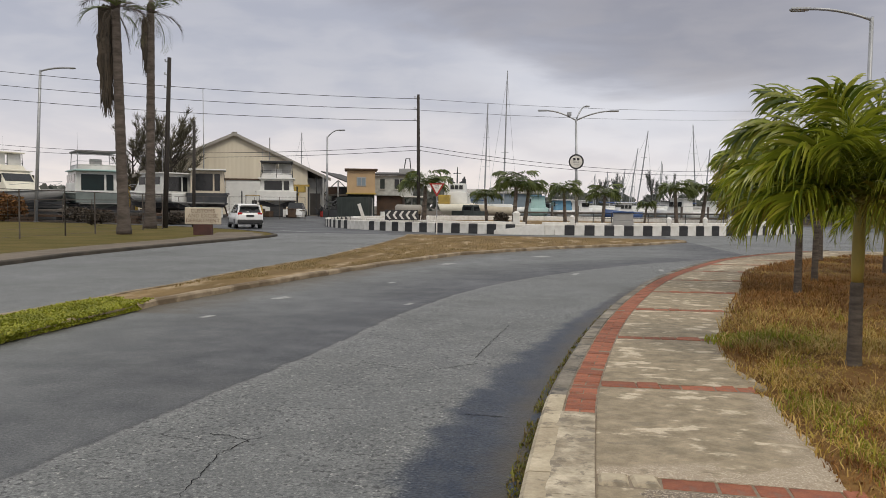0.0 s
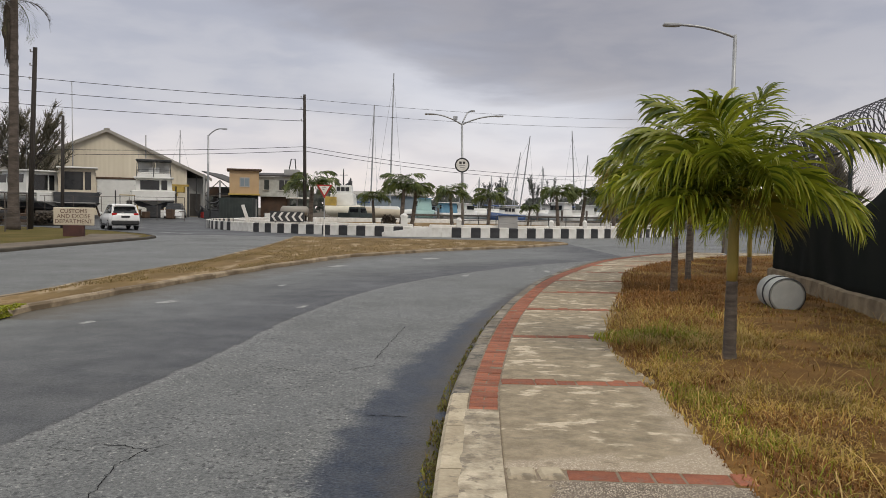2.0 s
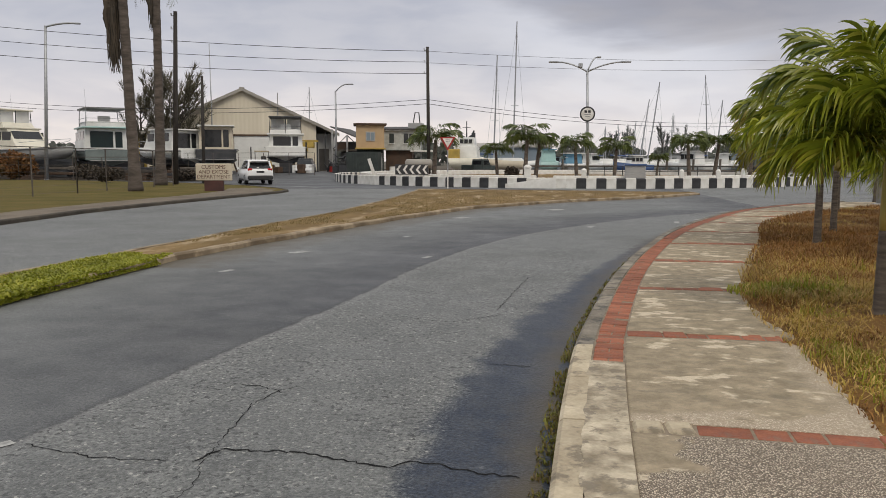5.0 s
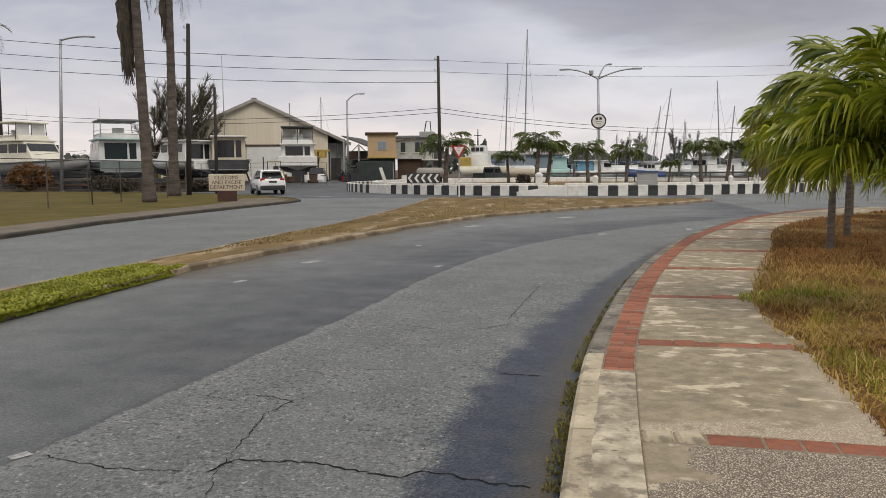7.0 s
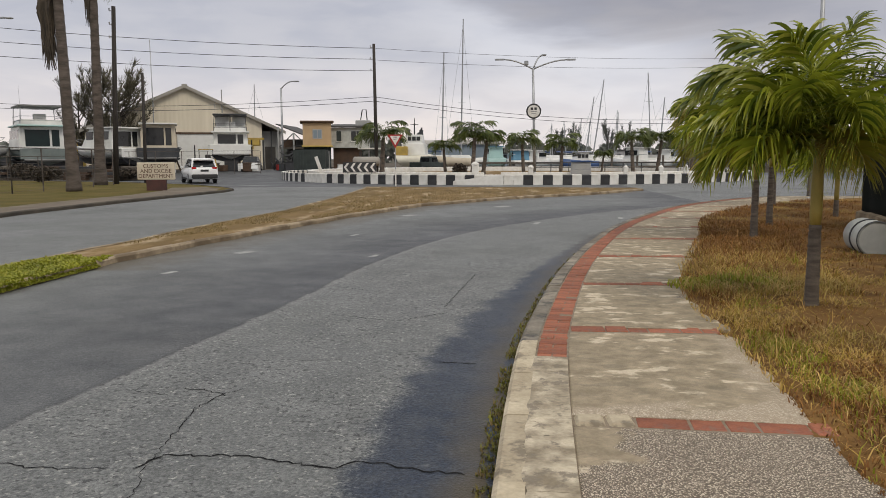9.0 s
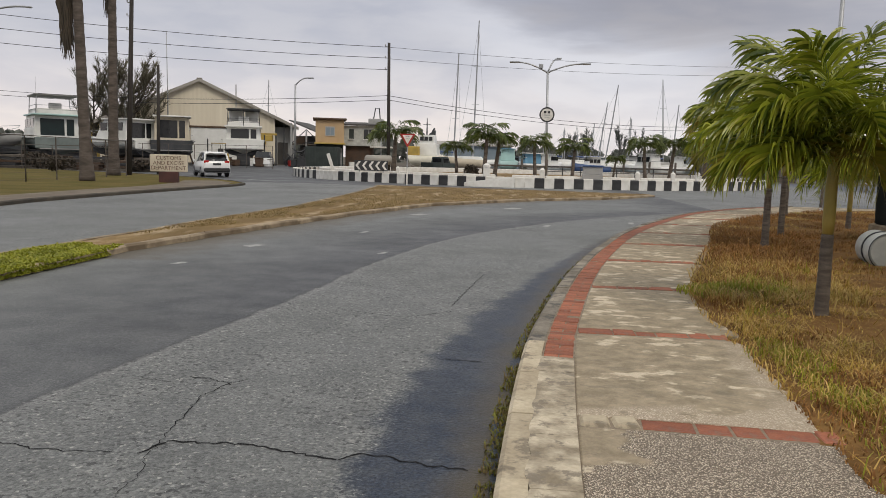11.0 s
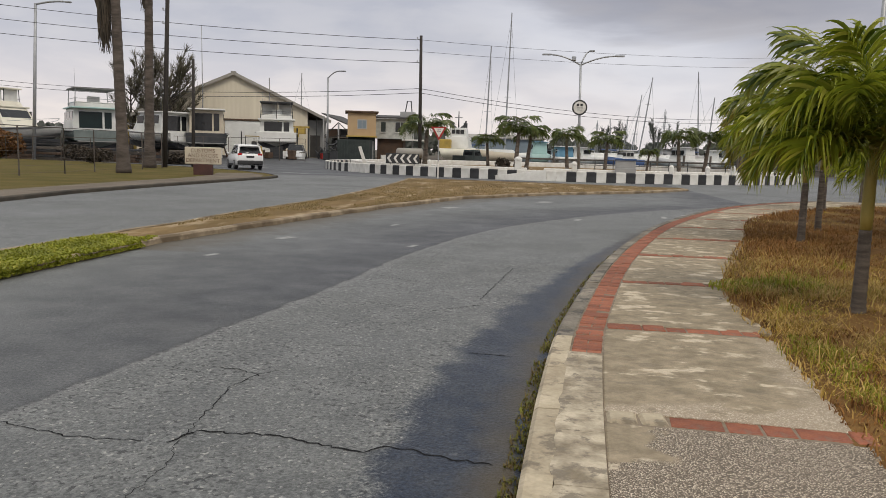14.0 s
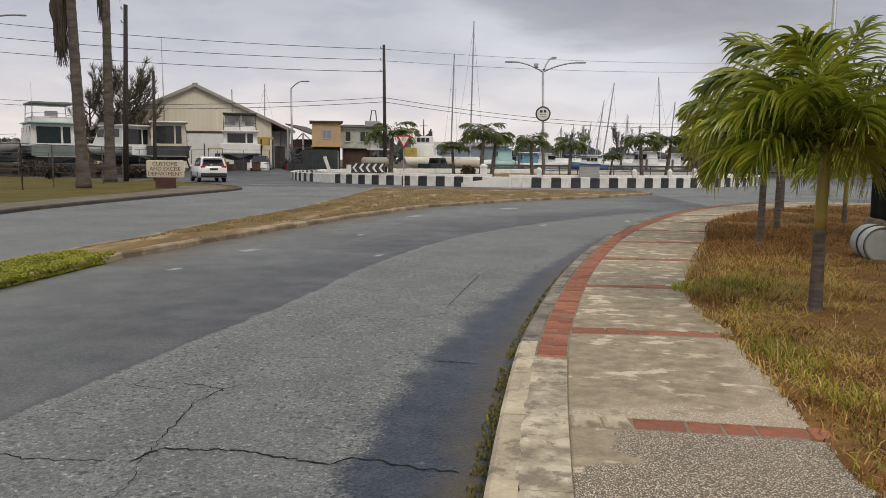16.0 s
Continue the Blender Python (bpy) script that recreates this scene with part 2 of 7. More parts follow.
def pebble_material(name, worn, bare=None, patch=None, bed=(0.12, 0.094, 0.068)):
    """Exposed-aggregate concrete; worn: how much of it is covered by smooth grey cement.
    bare: the stretch of y over which the cement gives way to stones towards the viewer; patch: a cemented corner (x, y)."""
    m, nt, bsdf = tree(name)
    v = coords(nt)
    vo = add(nt, "ShaderNodeTexVoronoi", Scale=112.0)
    nt.links.new(v, vo.inputs["Vector"])
    n1, n2, fine = noise_fac(nt, v, 1.7, 4), noise_fac(nt, v, 7, 4), noise_fac(nt, v, 45, 3)
    vsep = nt.nodes.new("ShaderNodeSeparateColor")
    nt.links.new(vo.outputs["Color"], vsep.inputs[0])
    peb = blend(nt, ramp(nt, vo.outputs["Distance"], 0.32, 0.56), blend(nt, vsep.outputs[0], (0.22, 0.172, 0.122), (0.74, 0.64, 0.50)), bed)
    st = add(nt, "ShaderNodeMapping", Scale=(0.9, 1.5, 1.0))
    nt.links.new(v, st.inputs["Vector"])
    n3 = noise_fac(nt, st.outputs[0], 3.2, 5, 0.6)
    cem = blend(nt, ramp(nt, n2, 0.35, 0.68), (0.225, 0.182, 0.118), (0.36, 0.29, 0.195))
    cem = blend(nt, ramp(nt, n3, 0.56, 0.62, 0.0, 0.75), cem, (0.64, 0.545, 0.405))
    cem = blend(nt, ramp(nt, n3, 0.42, 0.34, 0.0, 0.5), cem, (0.15, 0.13, 0.09))
    cem = blend(nt, 0.35, cem, blend(nt, ramp(nt, fine, 0.3, 0.7), (0.65, 0.65, 0.65), (1.3, 1.3, 1.3)), "MULTIPLY")
    f = ramp(nt, n1, 0.62 - worn * 0.45, 0.67 - worn * 0.45)
    if bare or patch:
        xyz = nt.nodes.new("ShaderNodeSeparateXYZ")
        nt.links.new(v, xyz.inputs[0])

        def combine(op, a, b):
            nd = nt.nodes.new("ShaderNodeMath")
            nd.operation, nd.use_clamp = op, op == "MULTIPLY"
            for i, s in enumerate((a, b)):
                if isinstance(s, (int, float)):
                    nd.inputs[i].default_value = s
                else:
                    nt.links.new(s, nd.inputs[i])
            return nd.outputs[0]

        wob = combine("MULTIPLY", combine("SUBTRACT", noise_fac(nt, v, 2.6, 5, 0.62), 0.5), 1.5)
        if bare:
            f = combine("MULTIPLY", ramp(nt, combine("ADD", xyz.outputs["Y"], combine("SUBTRACT", wob, combine("MULTIPLY", xyz.outputs["X"], 0.22))), bare[0], bare[1]), ramp(nt, combine("ADD", combine("SUBTRACT", xyz.outputs["X"], combine("MULTIPLY", xyz.outputs["Y"], 0.08)), combine("MULTIPLY", wob, 0.5)), 1.42, 1.24))
        else:
            f = combine("MULTIPLY", ramp(nt, combine("ADD", xyz.outputs["Y"], wob), patch[1], patch[1] + 0.06), ramp(nt, combine("ADD", xyz.outputs["X"], wob), patch[0] + 0.06, patch[0]))
    nt.links.new(blend(nt, f, peb, cem), bsdf.inputs["Base Color"])
    bsdf.inputs["Roughness"].default_value = 0.85
    b = add(nt, "ShaderNodeBump", Strength=0.6, Distance=0.006)
    nt.links.new(vo.outputs["Distance"], b.inputs["Height"])
    b.invert = True
    nt.links.new(b.outputs[0], bsdf.inputs["Normal"])
    return m


ASPHALT = asphalt_material()
PEBBLE, SLAB = pebble_material("exposed_aggregate", 0.2, patch=(0.72, 4.02)), pebble_material("worn_concrete_slab", 0.75)
SLAB_BARE = pebble_material("half_worn_concrete_slab", 0.75, bare=(4.72, 4.8), bed=(0.33, 0.265, 0.185))
KERB = surf("kerb_concrete", (0.54, 0.455, 0.32), (0.33, 0.265, 0.175), 4, 0.85, 0.25, fine=35, stain=0.6, rand=0.08, spots=((0.13, 0.10, 0.065), 6.5, 0.54, 0.62))
GUTTER = surf("patched_concrete", (0.58, 0.50, 0.37), (0.245, 0.20, 0.135), 6.5, 0.85, 0.25, fine=40, stain=0.5, spots=((0.18, 0.15, 0.11), 7.0, 0.53, 0.6))
KERB_SOILED = surf("soil_stained_kerb", (0.34, 0.27, 0.175), (0.17, 0.125, 0.075), 3.0, 0.9, 0.2, stain=0.6)
KERB_GREY = surf("weathered_grey_kerb", (0.30, 0.265, 0.21), (0.16, 0.135, 0.10), 3.5, 0.88, 0.25, fine=35, stain=0.6, rand=0.18, spots=((0.07, 0.065, 0.058), 5.0, 0.52, 0.62))
KERB_MEDIAN = surf("sandy_broken_kerb", (0.44, 0.35, 0.235), (0.20, 0.15, 0.095), 1.6, 0.9, 0.2, stain=0.5, spots=((0.12, 0.085, 0.05), 1.2, 0.5, 0.6))
KERB_DARK = surf("dark_brown_kerb", (0.09, 0.075, 0.055), (0.05, 0.042, 0.032), 2.0, 0.9, 0.2, stain=0.5)
KERB_CREAM = surf("blotched_cream_kerb", (0.56, 0.48, 0.345), (0.40, 0.33, 0.225), 3.0, 0.85, 0.25, fine=35, stain=0.5, rand=0.06, spots=((0.17, 0.14, 0.10), 4.0, 0.55, 0.62))
BRICK = surf("clay_brick", (0.385, 0.132, 0.066), (0.25, 0.085, 0.049), 9, 0.85, 0.2, stain=0.45, rand=0.24, spots=((0.22, 0.165, 0.115), 5.5, 0.57, 0.7))
JOINT = surf("sandy_joint", (0.27, 0.215, 0.15), (0.18, 0.14, 0.10), 12, 0.9, 0.2)
DRY = surf("dry_soil_and_thatch", (0.215, 0.118, 0.038), (0.12, 0.062, 0.020), 2.5, 0.95, 0.25, fine=35, stain=0.35)
LAWN = surf("mown_lawn", (0.088, 0.076, 0.014), (0.135, 0.10, 0.03), 0.6, 0.95, 0.25, fine=22, stain=0.3)
MEDIAN = surf("trodden_median_soil", (0.24, 0.16, 0.072), (0.15, 0.10, 0.042), 0.9, 0.95, 0.25, fine=28, stain=0.4, stretch=(1.6, 0.5, 1), spots=((0.40, 0.31, 0.20), 0.8, 0.54, 0.66))
GROUND = surf("pale_yard_ground", (0.085, 0.075, 0.06), (0.13, 0.112, 0.09), 0.08, 0.95, 0.05, fine=2.0, stain=0.3)
PATH_DIRT = surf("earthy_footway", (0.12, 0.095, 0.066), (0.18, 0.145, 0.105), 1.2, 0.9, 0.15, stain=0.4)
GRASS = leafy("dry_grass_blades", [(0.38, 0.225, 0.055), (0.58, 0.39, 0.125), (0.36, 0.24, 0.042), (0.34, 0.28, 0.034), (0.68, 0.49, 0.19), (0.17, 0.085, 0.026)], 0.3, 0.7)
# brown dry grass; its dark tones also stand for shade under the palms
GRASS_BROWN_SHADE = leafy("rusty_and_shaded_grass_blades", [(0.22, 0.096, 0.028), (0.33, 0.165, 0.045), (0.12, 0.054, 0.018), (0.42, 0.245, 0.075)], 0.25, 0.8)
GRASS_MEDIAN = leafy("trodden_median_grass", [(0.22, 0.155, 0.06), (0.28, 0.20, 0.085), (0.19, 0.15, 0.05), (0.33, 0.25, 0.12)], 0.25, 0.8)
GREENS = leafy("green_weeds", [(0.17, 0.19, 0.012), (0.32, 0.34, 0.026), (0.22, 0.24, 0.018), (0.42, 0.40, 0.055)], 0.3, 0.6)
GUTTER_GREENS = leafy("stunted_gutter_weeds", [(0.11, 0.12, 0.014), (0.19, 0.19, 0.024), (0.13, 0.09, 0.035), (0.22, 0.17, 0.055)], 0.25, 0.7)
FROND = leafy("palm_leaflet", [(0.06, 0.095, 0.010), (0.19, 0.23, 0.018), (0.34, 0.37, 0.036), (0.11, 0.155, 0.014), (0.50, 0.48, 0.08)], 0.38, 0.3)
FROND_YELLOW = leafy("yellowing_palm_leaflet", [(0.22, 0.19, 0.018), (0.15, 0.17, 0.014), (0.30, 0.24, 0.028), (0.12, 0.15, 0.013)], 0.3, 0.45)
FROND_FAR = leafy("dark_palm_leaflet", [(0.045, 0.07, 0.015), (0.085, 0.115, 0.025), (0.15, 0.17, 0.045)], 0.2, 0.5)
FROND_DEAD = leafy("dead_palm_leaflet", [(0.05, 0.04, 0.032), (0.09, 0.07, 0.05), (0.03, 0.026, 0.022)], 0.1, 0.8)
RACHIS = surf("palm_rachis", (0.14, 0.17, 0.035), (0.18, 0.18, 0.05), 8, 0.5, 0.05)
BARK = surf("ringed_palm_bark", (0.19, 0.155, 0.125), (0.09, 0.074, 0.06), 5, 0.9, 0.3, stretch=(1, 1, 5), stain=0.4)
SHAFT = surf("olive_crownshaft", (0.36, 0.27, 0.06), (0.25, 0.21, 0.045), 4, 0.6, 0.08, stretch=(1, 1, 0.4))
BARK_TALL = surf("pale_palm_bark", (0.14, 0.114, 0.095), (0.07, 0.056, 0.046), 2, 0.9, 0.2, fine=14, stretch=(1, 1, 3), stain=0.5)
WOOD_POLE = surf("weathered_pole_wood", (0.032, 0.027, 0.024), (0.055, 0.047, 0.041), 3, 0.9, 0.2, stretch=(6, 6, 0.4))
GALV = surf("galvanised_steel", (0.42, 0.43, 0.44), (0.34, 0.35, 0.36), 3, 0.5, 0.03, metal=0.5, stain=0.2)
FENCE_STEEL = surf("dull_rusting_fence_steel", (0.12, 0.105, 0.09), (0.075, 0.06, 0.05), 4, 0.8, 0.05)
DARK_METAL = surf("dark_metal", (0.045, 0.047, 0.05), (0.03, 0.03, 0.033), 5, 0.6, 0.05)
WHITE_PAINT = surf("white_masonry_paint", (0.80, 0.79, 0.75), (0.68, 0.66, 0.61), 2.5, 0.75, 0.08, stain=0.35, rand=0.06)
BLACK_PAINT = surf("black_masonry_paint", (0.022, 0.022, 0.024), (0.04, 0.04, 0.042), 3, 0.65, 0.08, rand=0.2)
GEL_WHITE = surf("white_gelcoat", (0.78, 0.78, 0.75), (0.68, 0.68, 0.65), 1.2, 0.35, 0.0, stain=0.3)
GEL_CREAM = surf("cream_gelcoat", (0.80, 0.76, 0.63), (0.72, 0.68, 0.56), 1.2, 0.4, 0.0, stain=0.25)
HULL_TEAL = surf("dull_grey_green_hull", (0.19, 0.225, 0.215), (0.13, 0.155, 0.15), 1.0, 0.55, 0.03, stain=0.35)
GEL_GREY = surf("grey_primer_hull", (0.30, 0.30, 0.29), (0.23, 0.23, 0.225), 1.0, 0.6, 0.03, stain=0.3)
GEL_TEAL = surf("pale_teal_gelcoat", (0.42, 0.60, 0.57), (0.36, 0.52, 0.50), 1.2, 0.4, 0.0, stain=0.25)
GEL_BLUE = surf("blue_gelcoat", (0.035, 0.075, 0.19), (0.05, 0.10, 0.24), 1.2, 0.4, 0.0)
GEL_SKY = surf("light_blue_canvas", (0.10, 0.24, 0.36), (0.14, 0.30, 0.42), 1.5, 0.7, 0.05)
ANTIFOUL = surf("dark_antifouling", (0.035, 0.04, 0.045), (0.06, 0.06, 0.065), 1.5, 0.8, 0.05, stain=0.4)
TINTED = surf("tinted_boat_window", (0.012, 0.014, 0.016), (0.02, 0.022, 0.024), 2, 0.08, 0.0)
TEAL_GLASS = surf("dark_teal_window", (0.004, 0.014, 0.015), (0.006, 0.02, 0.02), 2, 0.3, 0.0)
CREAM = surf("cream_sheet_wall", (0.75, 0.68, 0.54), (0.68, 0.61, 0.48), 0.25, 0.8, 0.03, fine=6, stretch=(5, 5, 0.4), stain=0.3)
OCHRE = surf("ochre_render", (0.50, 0.36, 0.21), (0.44, 0.31, 0.18), 0.8, 0.85, 0.06, fine=20, stain=0.3)
YELLOW = surf("yellow_paint", (0.52, 0.36, 0.07), (0.38, 0.27, 0.07), 1.5, 0.6, 0.03, stain=0.4)
GREYWALL = surf("grey_render", (0.42, 0.42, 0.41), (0.33, 0.33, 0.325), 0.8, 0.85, 0.06, fine=20, stain=0.35)
ROOF_DARK = surf("dark_roofing", (0.05, 0.047, 0.045), (0.075, 0.07, 0.066), 1, 0.8, 0.08, fine=15)
ROOF_PALE = surf("pale_sheet_roof", (0.34, 0.32, 0.28), (0.28, 0.26, 0.23), 1, 0.6, 0.05, fine=15)
RUST = surf("rusty_brown_timber", (0.11, 0.065, 0.04), (0.075, 0.05, 0.035), 2, 0.85, 0.15, fine=20, stain=0.5)
GREENBOX = surf("dark_green_sheet", (0.022, 0.032, 0.03), (0.04, 0.05, 0.046), 1.5, 0.7, 0.05, stain=0.4)
SCREEN = surf("black_green_shade_cloth", (0.006, 0.009, 0.008), (0.011, 0.014, 0.012), 1.4, 0.95, 0.12, fine=90, stretch=(1, 1, 0.5))
BLUEGREY = surf("blue_grey_cladding", (0.20, 0.25, 0.29), (0.25, 0.30, 0.34), 0.4, 0.7, 0.03, fine=6)
SIGN_CREAM = surf("cream_sign_board", (0.62, 0.55, 0.43), (0.55, 0.48, 0.37), 2, 0.6, 0.03, stain=0.25)
SIGN_INK = surf("brown_sign_lettering", (0.12, 0.05, 0.03), (0.09, 0.045, 0.03), 6, 0.7, 0.0)
MAROON = surf("maroon_plinth", (0.085, 0.035, 0.028), (0.06, 0.028, 0.024), 3, 0.85, 0.1)
RED = surf("red_sign_face", (0.42, 0.03, 0.025), (0.36, 0.03, 0.025), 3, 0.5, 0.0)
RUSTBUSH = leafy("russet_bush_leaf", [(0.20, 0.08, 0.025), (0.13, 0.065, 0.025), (0.26, 0.12, 0.035), (0.10, 0.075, 0.03)], 0.2, 0.7)
PINE = leafy("grey_green_needles", [(0.085, 0.078, 0.052), (0.13, 0.118, 0.08), (0.20, 0.18, 0.13)], 0.2, 0.8)
TWIG = surf("grey_brown_branch", (0.06, 0.05, 0.042), (0.085, 0.072, 0.06), 5, 0.9, 0.1)
CAR_WHITE = surf("white_car_paint", (0.80, 0.80, 0.79), (0.76, 0.76, 0.75), 0.6, 0.18, 0.0, stain=0.06)
TYRE = surf("tyre_rubber", (0.016, 0.016, 0.017), (0.025, 0.025, 0.025), 8, 0.85, 0.1)
TRIM = surf("black_plastic_trim", (0.02, 0.02, 0.021), (0.03, 0.03, 0.03), 6, 0.6, 0.05)
ALLOY = surf("alloy_wheel", (0.45, 0.45, 0.46), (0.38, 0.38, 0.39), 4, 0.35, 0.0, metal=0.8)
LAMP_RED = surf("red_tail_lamp", (0.45, 0.012, 0.01), (0.35, 0.01, 0.01), 6, 0.15, 0.0)
MARK = surf("worn_road_paint", (0.46, 0.46, 0.44), (0.24, 0.24, 0.235), 14, 0.8, 0.1, stain=0.5)
CRACK = surf("open_crack", (0.010, 0.010, 0.011), (0.02, 0.02, 0.02), 8, 1.0, 0.0)
DRUM = surf("pale_drum_paint", (0.55, 0.56, 0.52), (0.42, 0.43, 0.40), 3, 0.6, 0.06, stain=0.45)
DOCK = surf("weathered_dock_timber", (0.10, 0.085, 0.07), (0.14, 0.12, 0.10), 2, 0.9, 0.1)
WATER = surf("harbour_water", (0.03, 0.05, 0.06), (0.04, 0.06, 0.07), 0.3, 0.12, 0.05, fine=1.5)
WIRE = surf("black_cable", (0.02, 0.02, 0.022), (0.03, 0.03, 0.03), 2, 0.7, 0.0)
RAZOR = surf("galvanised_razor_wire", (0.10, 0.10, 0.11), (0.07, 0.07, 0.08), 3, 0.5, 0.0, metal=0.4)
# distance haze is mixed into these pale grey leaf colours
FARTREE_HAZED = leafy("hazed_distant_foliage", [(0.10, 0.115, 0.10), (0.14, 0.15, 0.135), (0.12, 0.125, 0.115)], 0.1, 0.9)

# ---- mesh helpers ----
def thing(name, label, category, at=(0, 0, 0), turn=0.0, group="", kind=""):
    ob = new(name)
    ob.matrix_basis = pose(*at, 0, 0, turn)
    return tagged(ob, label, category, group, kind)


def mesh_of(name, bm, material, smooth=False):
    me = bpy.data.meshes.new(name)
    bm.to_mesh(me)
    bm.free()
    me.materials.append(material)
    if smooth:
        me.polygons.foreach_set("use_smooth", [True] * len(me.polygons))
    return me


def part(name, bm, material, parent, label="", smooth=False):
    ob = new(name, mesh_of(name, bm, material, smooth))
    ob.parent = parent
    return tagged(ob, label) if label else ob


def raw(name, verts, faces, material, parent=None, smooth=False):
    me = bpy.data.meshes.new(name)
    me.from_pydata([tuple(map(float, p)) for p in verts], [], faces)
    me.materials.append(material)
    if smooth:
        me.polygons.foreach_set("use_smooth", [True] * len(me.polygons))
    ob = new(name, me)
    ob.parent = parent
    return ob


def box(x0, x1, y0, y1, z0, z1, bevel=0.0, bm=None, segments=1):
    own = bmesh.new()
    bmesh.ops.create_cube(own, size=1.0)
    for v in own.verts:
        v.co = Vector((x0 if v.co.x < 0 else x1, y0 if v.co.y < 0 else y1, z0 if v.co.z < 0 else z1))
    if bevel:
        bmesh.ops.bevel(own, geom=list(own.edges), offset=bevel, segments=segments, affect="EDGES", profile=0.6)
    return join(bm, own)


def join(bm, own):
    if bm is None:
        return own
    me = bpy.data.meshes.new("tmp")
    own.to_mesh(me)
    own.free()
    bm.from_mesh(me)
    bpy.data.meshes.remove(me)
    return bm


def tube(points, radii, sides=8, bm=None, caps=True):
    """A tapered round bar along a line of points."""
    bm = bm or bmesh.new()
    pts = [Vector(p) for p in points]
    if not isinstance(radii, (list, tuple)):
        radii = [radii] * len(pts)
    rings, side = [], None
    for i, p in enumerate(pts):
        d = (pts[min(i + 1, len(pts) - 1)] - pts[max(i - 1, 0)]).normalized()
        if side is None:
            side = d.cross((0, 0, 1) if abs(d.z) < 0.9 else (1, 0, 0)).normalized()
        side = (side - d * side.dot(d)).normalized()
        up = side.cross(d)
        rings.append([bm.verts.new(p + radii[i] * (math.cos(a) * side + math.sin(a) * up)) for a in (2 * math.pi * k / sides for k in range(sides))])
    for a, b in zip(rings, rings[1:]):
        for k in range(sides):
            bm.faces.new((a[k], a[(k + 1) % sides], b[(k + 1) % sides], b[k]))
    if caps:
        bm.faces.new(rings[0])
        bm.faces.new(rings[-1][::-1])
    bmesh.ops.recalc_face_normals(bm, faces=bm.faces)
    return bm


def loft(sections, bm=None, cap=True):
    """Skin over equal-length outlines."""
    bm = bm or bmesh.new()
    rings = [[bm.verts.new(p) for p in s] for s in sections]
    n = len(rings[0])
    for a, b in zip(rings, rings[1:]):
        for k in range(n):
            bm.faces.new((a[k], a[(k + 1) % n], b[(k + 1) % n], b[k]))
    if cap:
        bm.faces.new(rings[0][::-1])
        bm.faces.new(rings[-1])
    bmesh.ops.recalc_face_normals(bm, faces=bm.faces)
    return bm


def prism(outline, z0, z1):
    """An upright slab over a flat outline."""
    bm = bmesh.new()
    low, high = [bm.verts.new((x, y, z0)) for x, y in outline], [bm.verts.new((x, y, z1)) for x, y in outline]
    n = len(outline)
    for k in range(n):
        bm.faces.new((low[k], low[(k + 1) % n], high[(k + 1) % n], high[k]))
    es = [bm.edges.get((high[k], high[(k + 1) % n])) for k in range(n)]
    bmesh.ops.triangle_fill(bm, edges=es, use_beauty=True)
    bmesh.ops.recalc_face_normals(bm, faces=bm.faces)
    return bm


def smooth01(t):
    t = np.clip(t, 0, 1)
    return t * t * (3 - 2 * t)


def rise(x, y):
    """The yard beyond the junction lies half a metre higher."""
    return 0.5 * smooth01((np.asarray(y) - 64) / 12) * smooth01((-14 - np.asarray(x)) / 8)


def curve_of(table):
    ys, xs = np.array([p[1] for p in table]), np.array([p[0] for p in table])
    slope = np.gradient(xs, ys)

    def at(y):
        y = np.asarray(y, float)
        i = np.clip(np.searchsorted(ys, y) - 1, 0, len(ys) - 2)
        h = ys[i + 1] - ys[i]
        t = (y - ys[i]) / h
        t2, t3 = t * t, t * t * t
        return (2 * t3 - 3 * t2 + 1) * xs[i] + (t3 - 2 * t2 + t) * h * slope[i] + (3 * t2 - 2 * t3) * xs[i + 1] + (t3 - t2) * h * slope[i + 1]

    return at


kerb_x = curve_of([(-0.22, -12), (-0.13, -2), (0.0, 3.8), (0.1, 5.3), (0.23, 6.7), (0.45, 8.2), (0.85, 10.5), (1.6, 13.8), (2.53, 17.1), (4.0, 21.0), (6.2, 25.6), (7.9, 28.0), (11.5, 31.5), (17.0, 35.0), (26.0, 38.5)])
walk_x = curve_of([(1.7, -12), (1.72, 0), (1.78, 3.8), (1.86, 4.9), (1.97, 6.4), (2.12, 8.7), (2.55, 10.6), (3.05, 12.3), (3.95, 15.1), (5.45, 20.2), (7.9, 24.3), (12.5, 29.0), (18.0, 32.2), (26.5, 35.3)])
seam_x = curve_of([(-3.6, -12), (-3.3, 0), (-2.95, 4.6), (-2.66, 6.4), (-2.31, 8.45), (-1.8, 12.35), (-0.85, 16.1), (0.49, 19.1), (3.0, 23.0), (8.0, 28.5)])
WALK_Z = 0.12


def kerb_offset(y, d):
    """The point at distance d to the right of the kerb line."""
    s = (kerb_x(y + 0.05) - kerb_x(y - 0.05)) / 0.1
    n = math.hypot(1, s)
    return float(kerb_x(y) + d / n), float(y - d * s / n)


# ---- ground and road ----
def sheet(name, xs, ys, z, material):
    gx, gy = np.meshgrid(xs, ys)
    gz = rise(gx, gy) + z
    n = len(xs)
    faces = [(j * n + i, j * n + i + 1, (j + 1) * n + i + 1, (j + 1) * n + i) for j in range(len(ys) - 1) for i in range(n - 1)]
    return raw(name, np.stack([gx.ravel(), gy.ravel(), gz.ravel()], 1), faces, material), gx.ravel(), gy.ravel()


far_steps = [70, 90, 120, 180, 300, 600, 1200, 2400, 4500]
ground, _, _ = sheet("ground", [-v for v in far_steps[::-1]] + list(range(-66, 67, 3)) + far_steps, [-v for v in far_steps[::-1]] + list(range(-60, 100, 4)) + far_steps[2:], -0.03, GROUND)
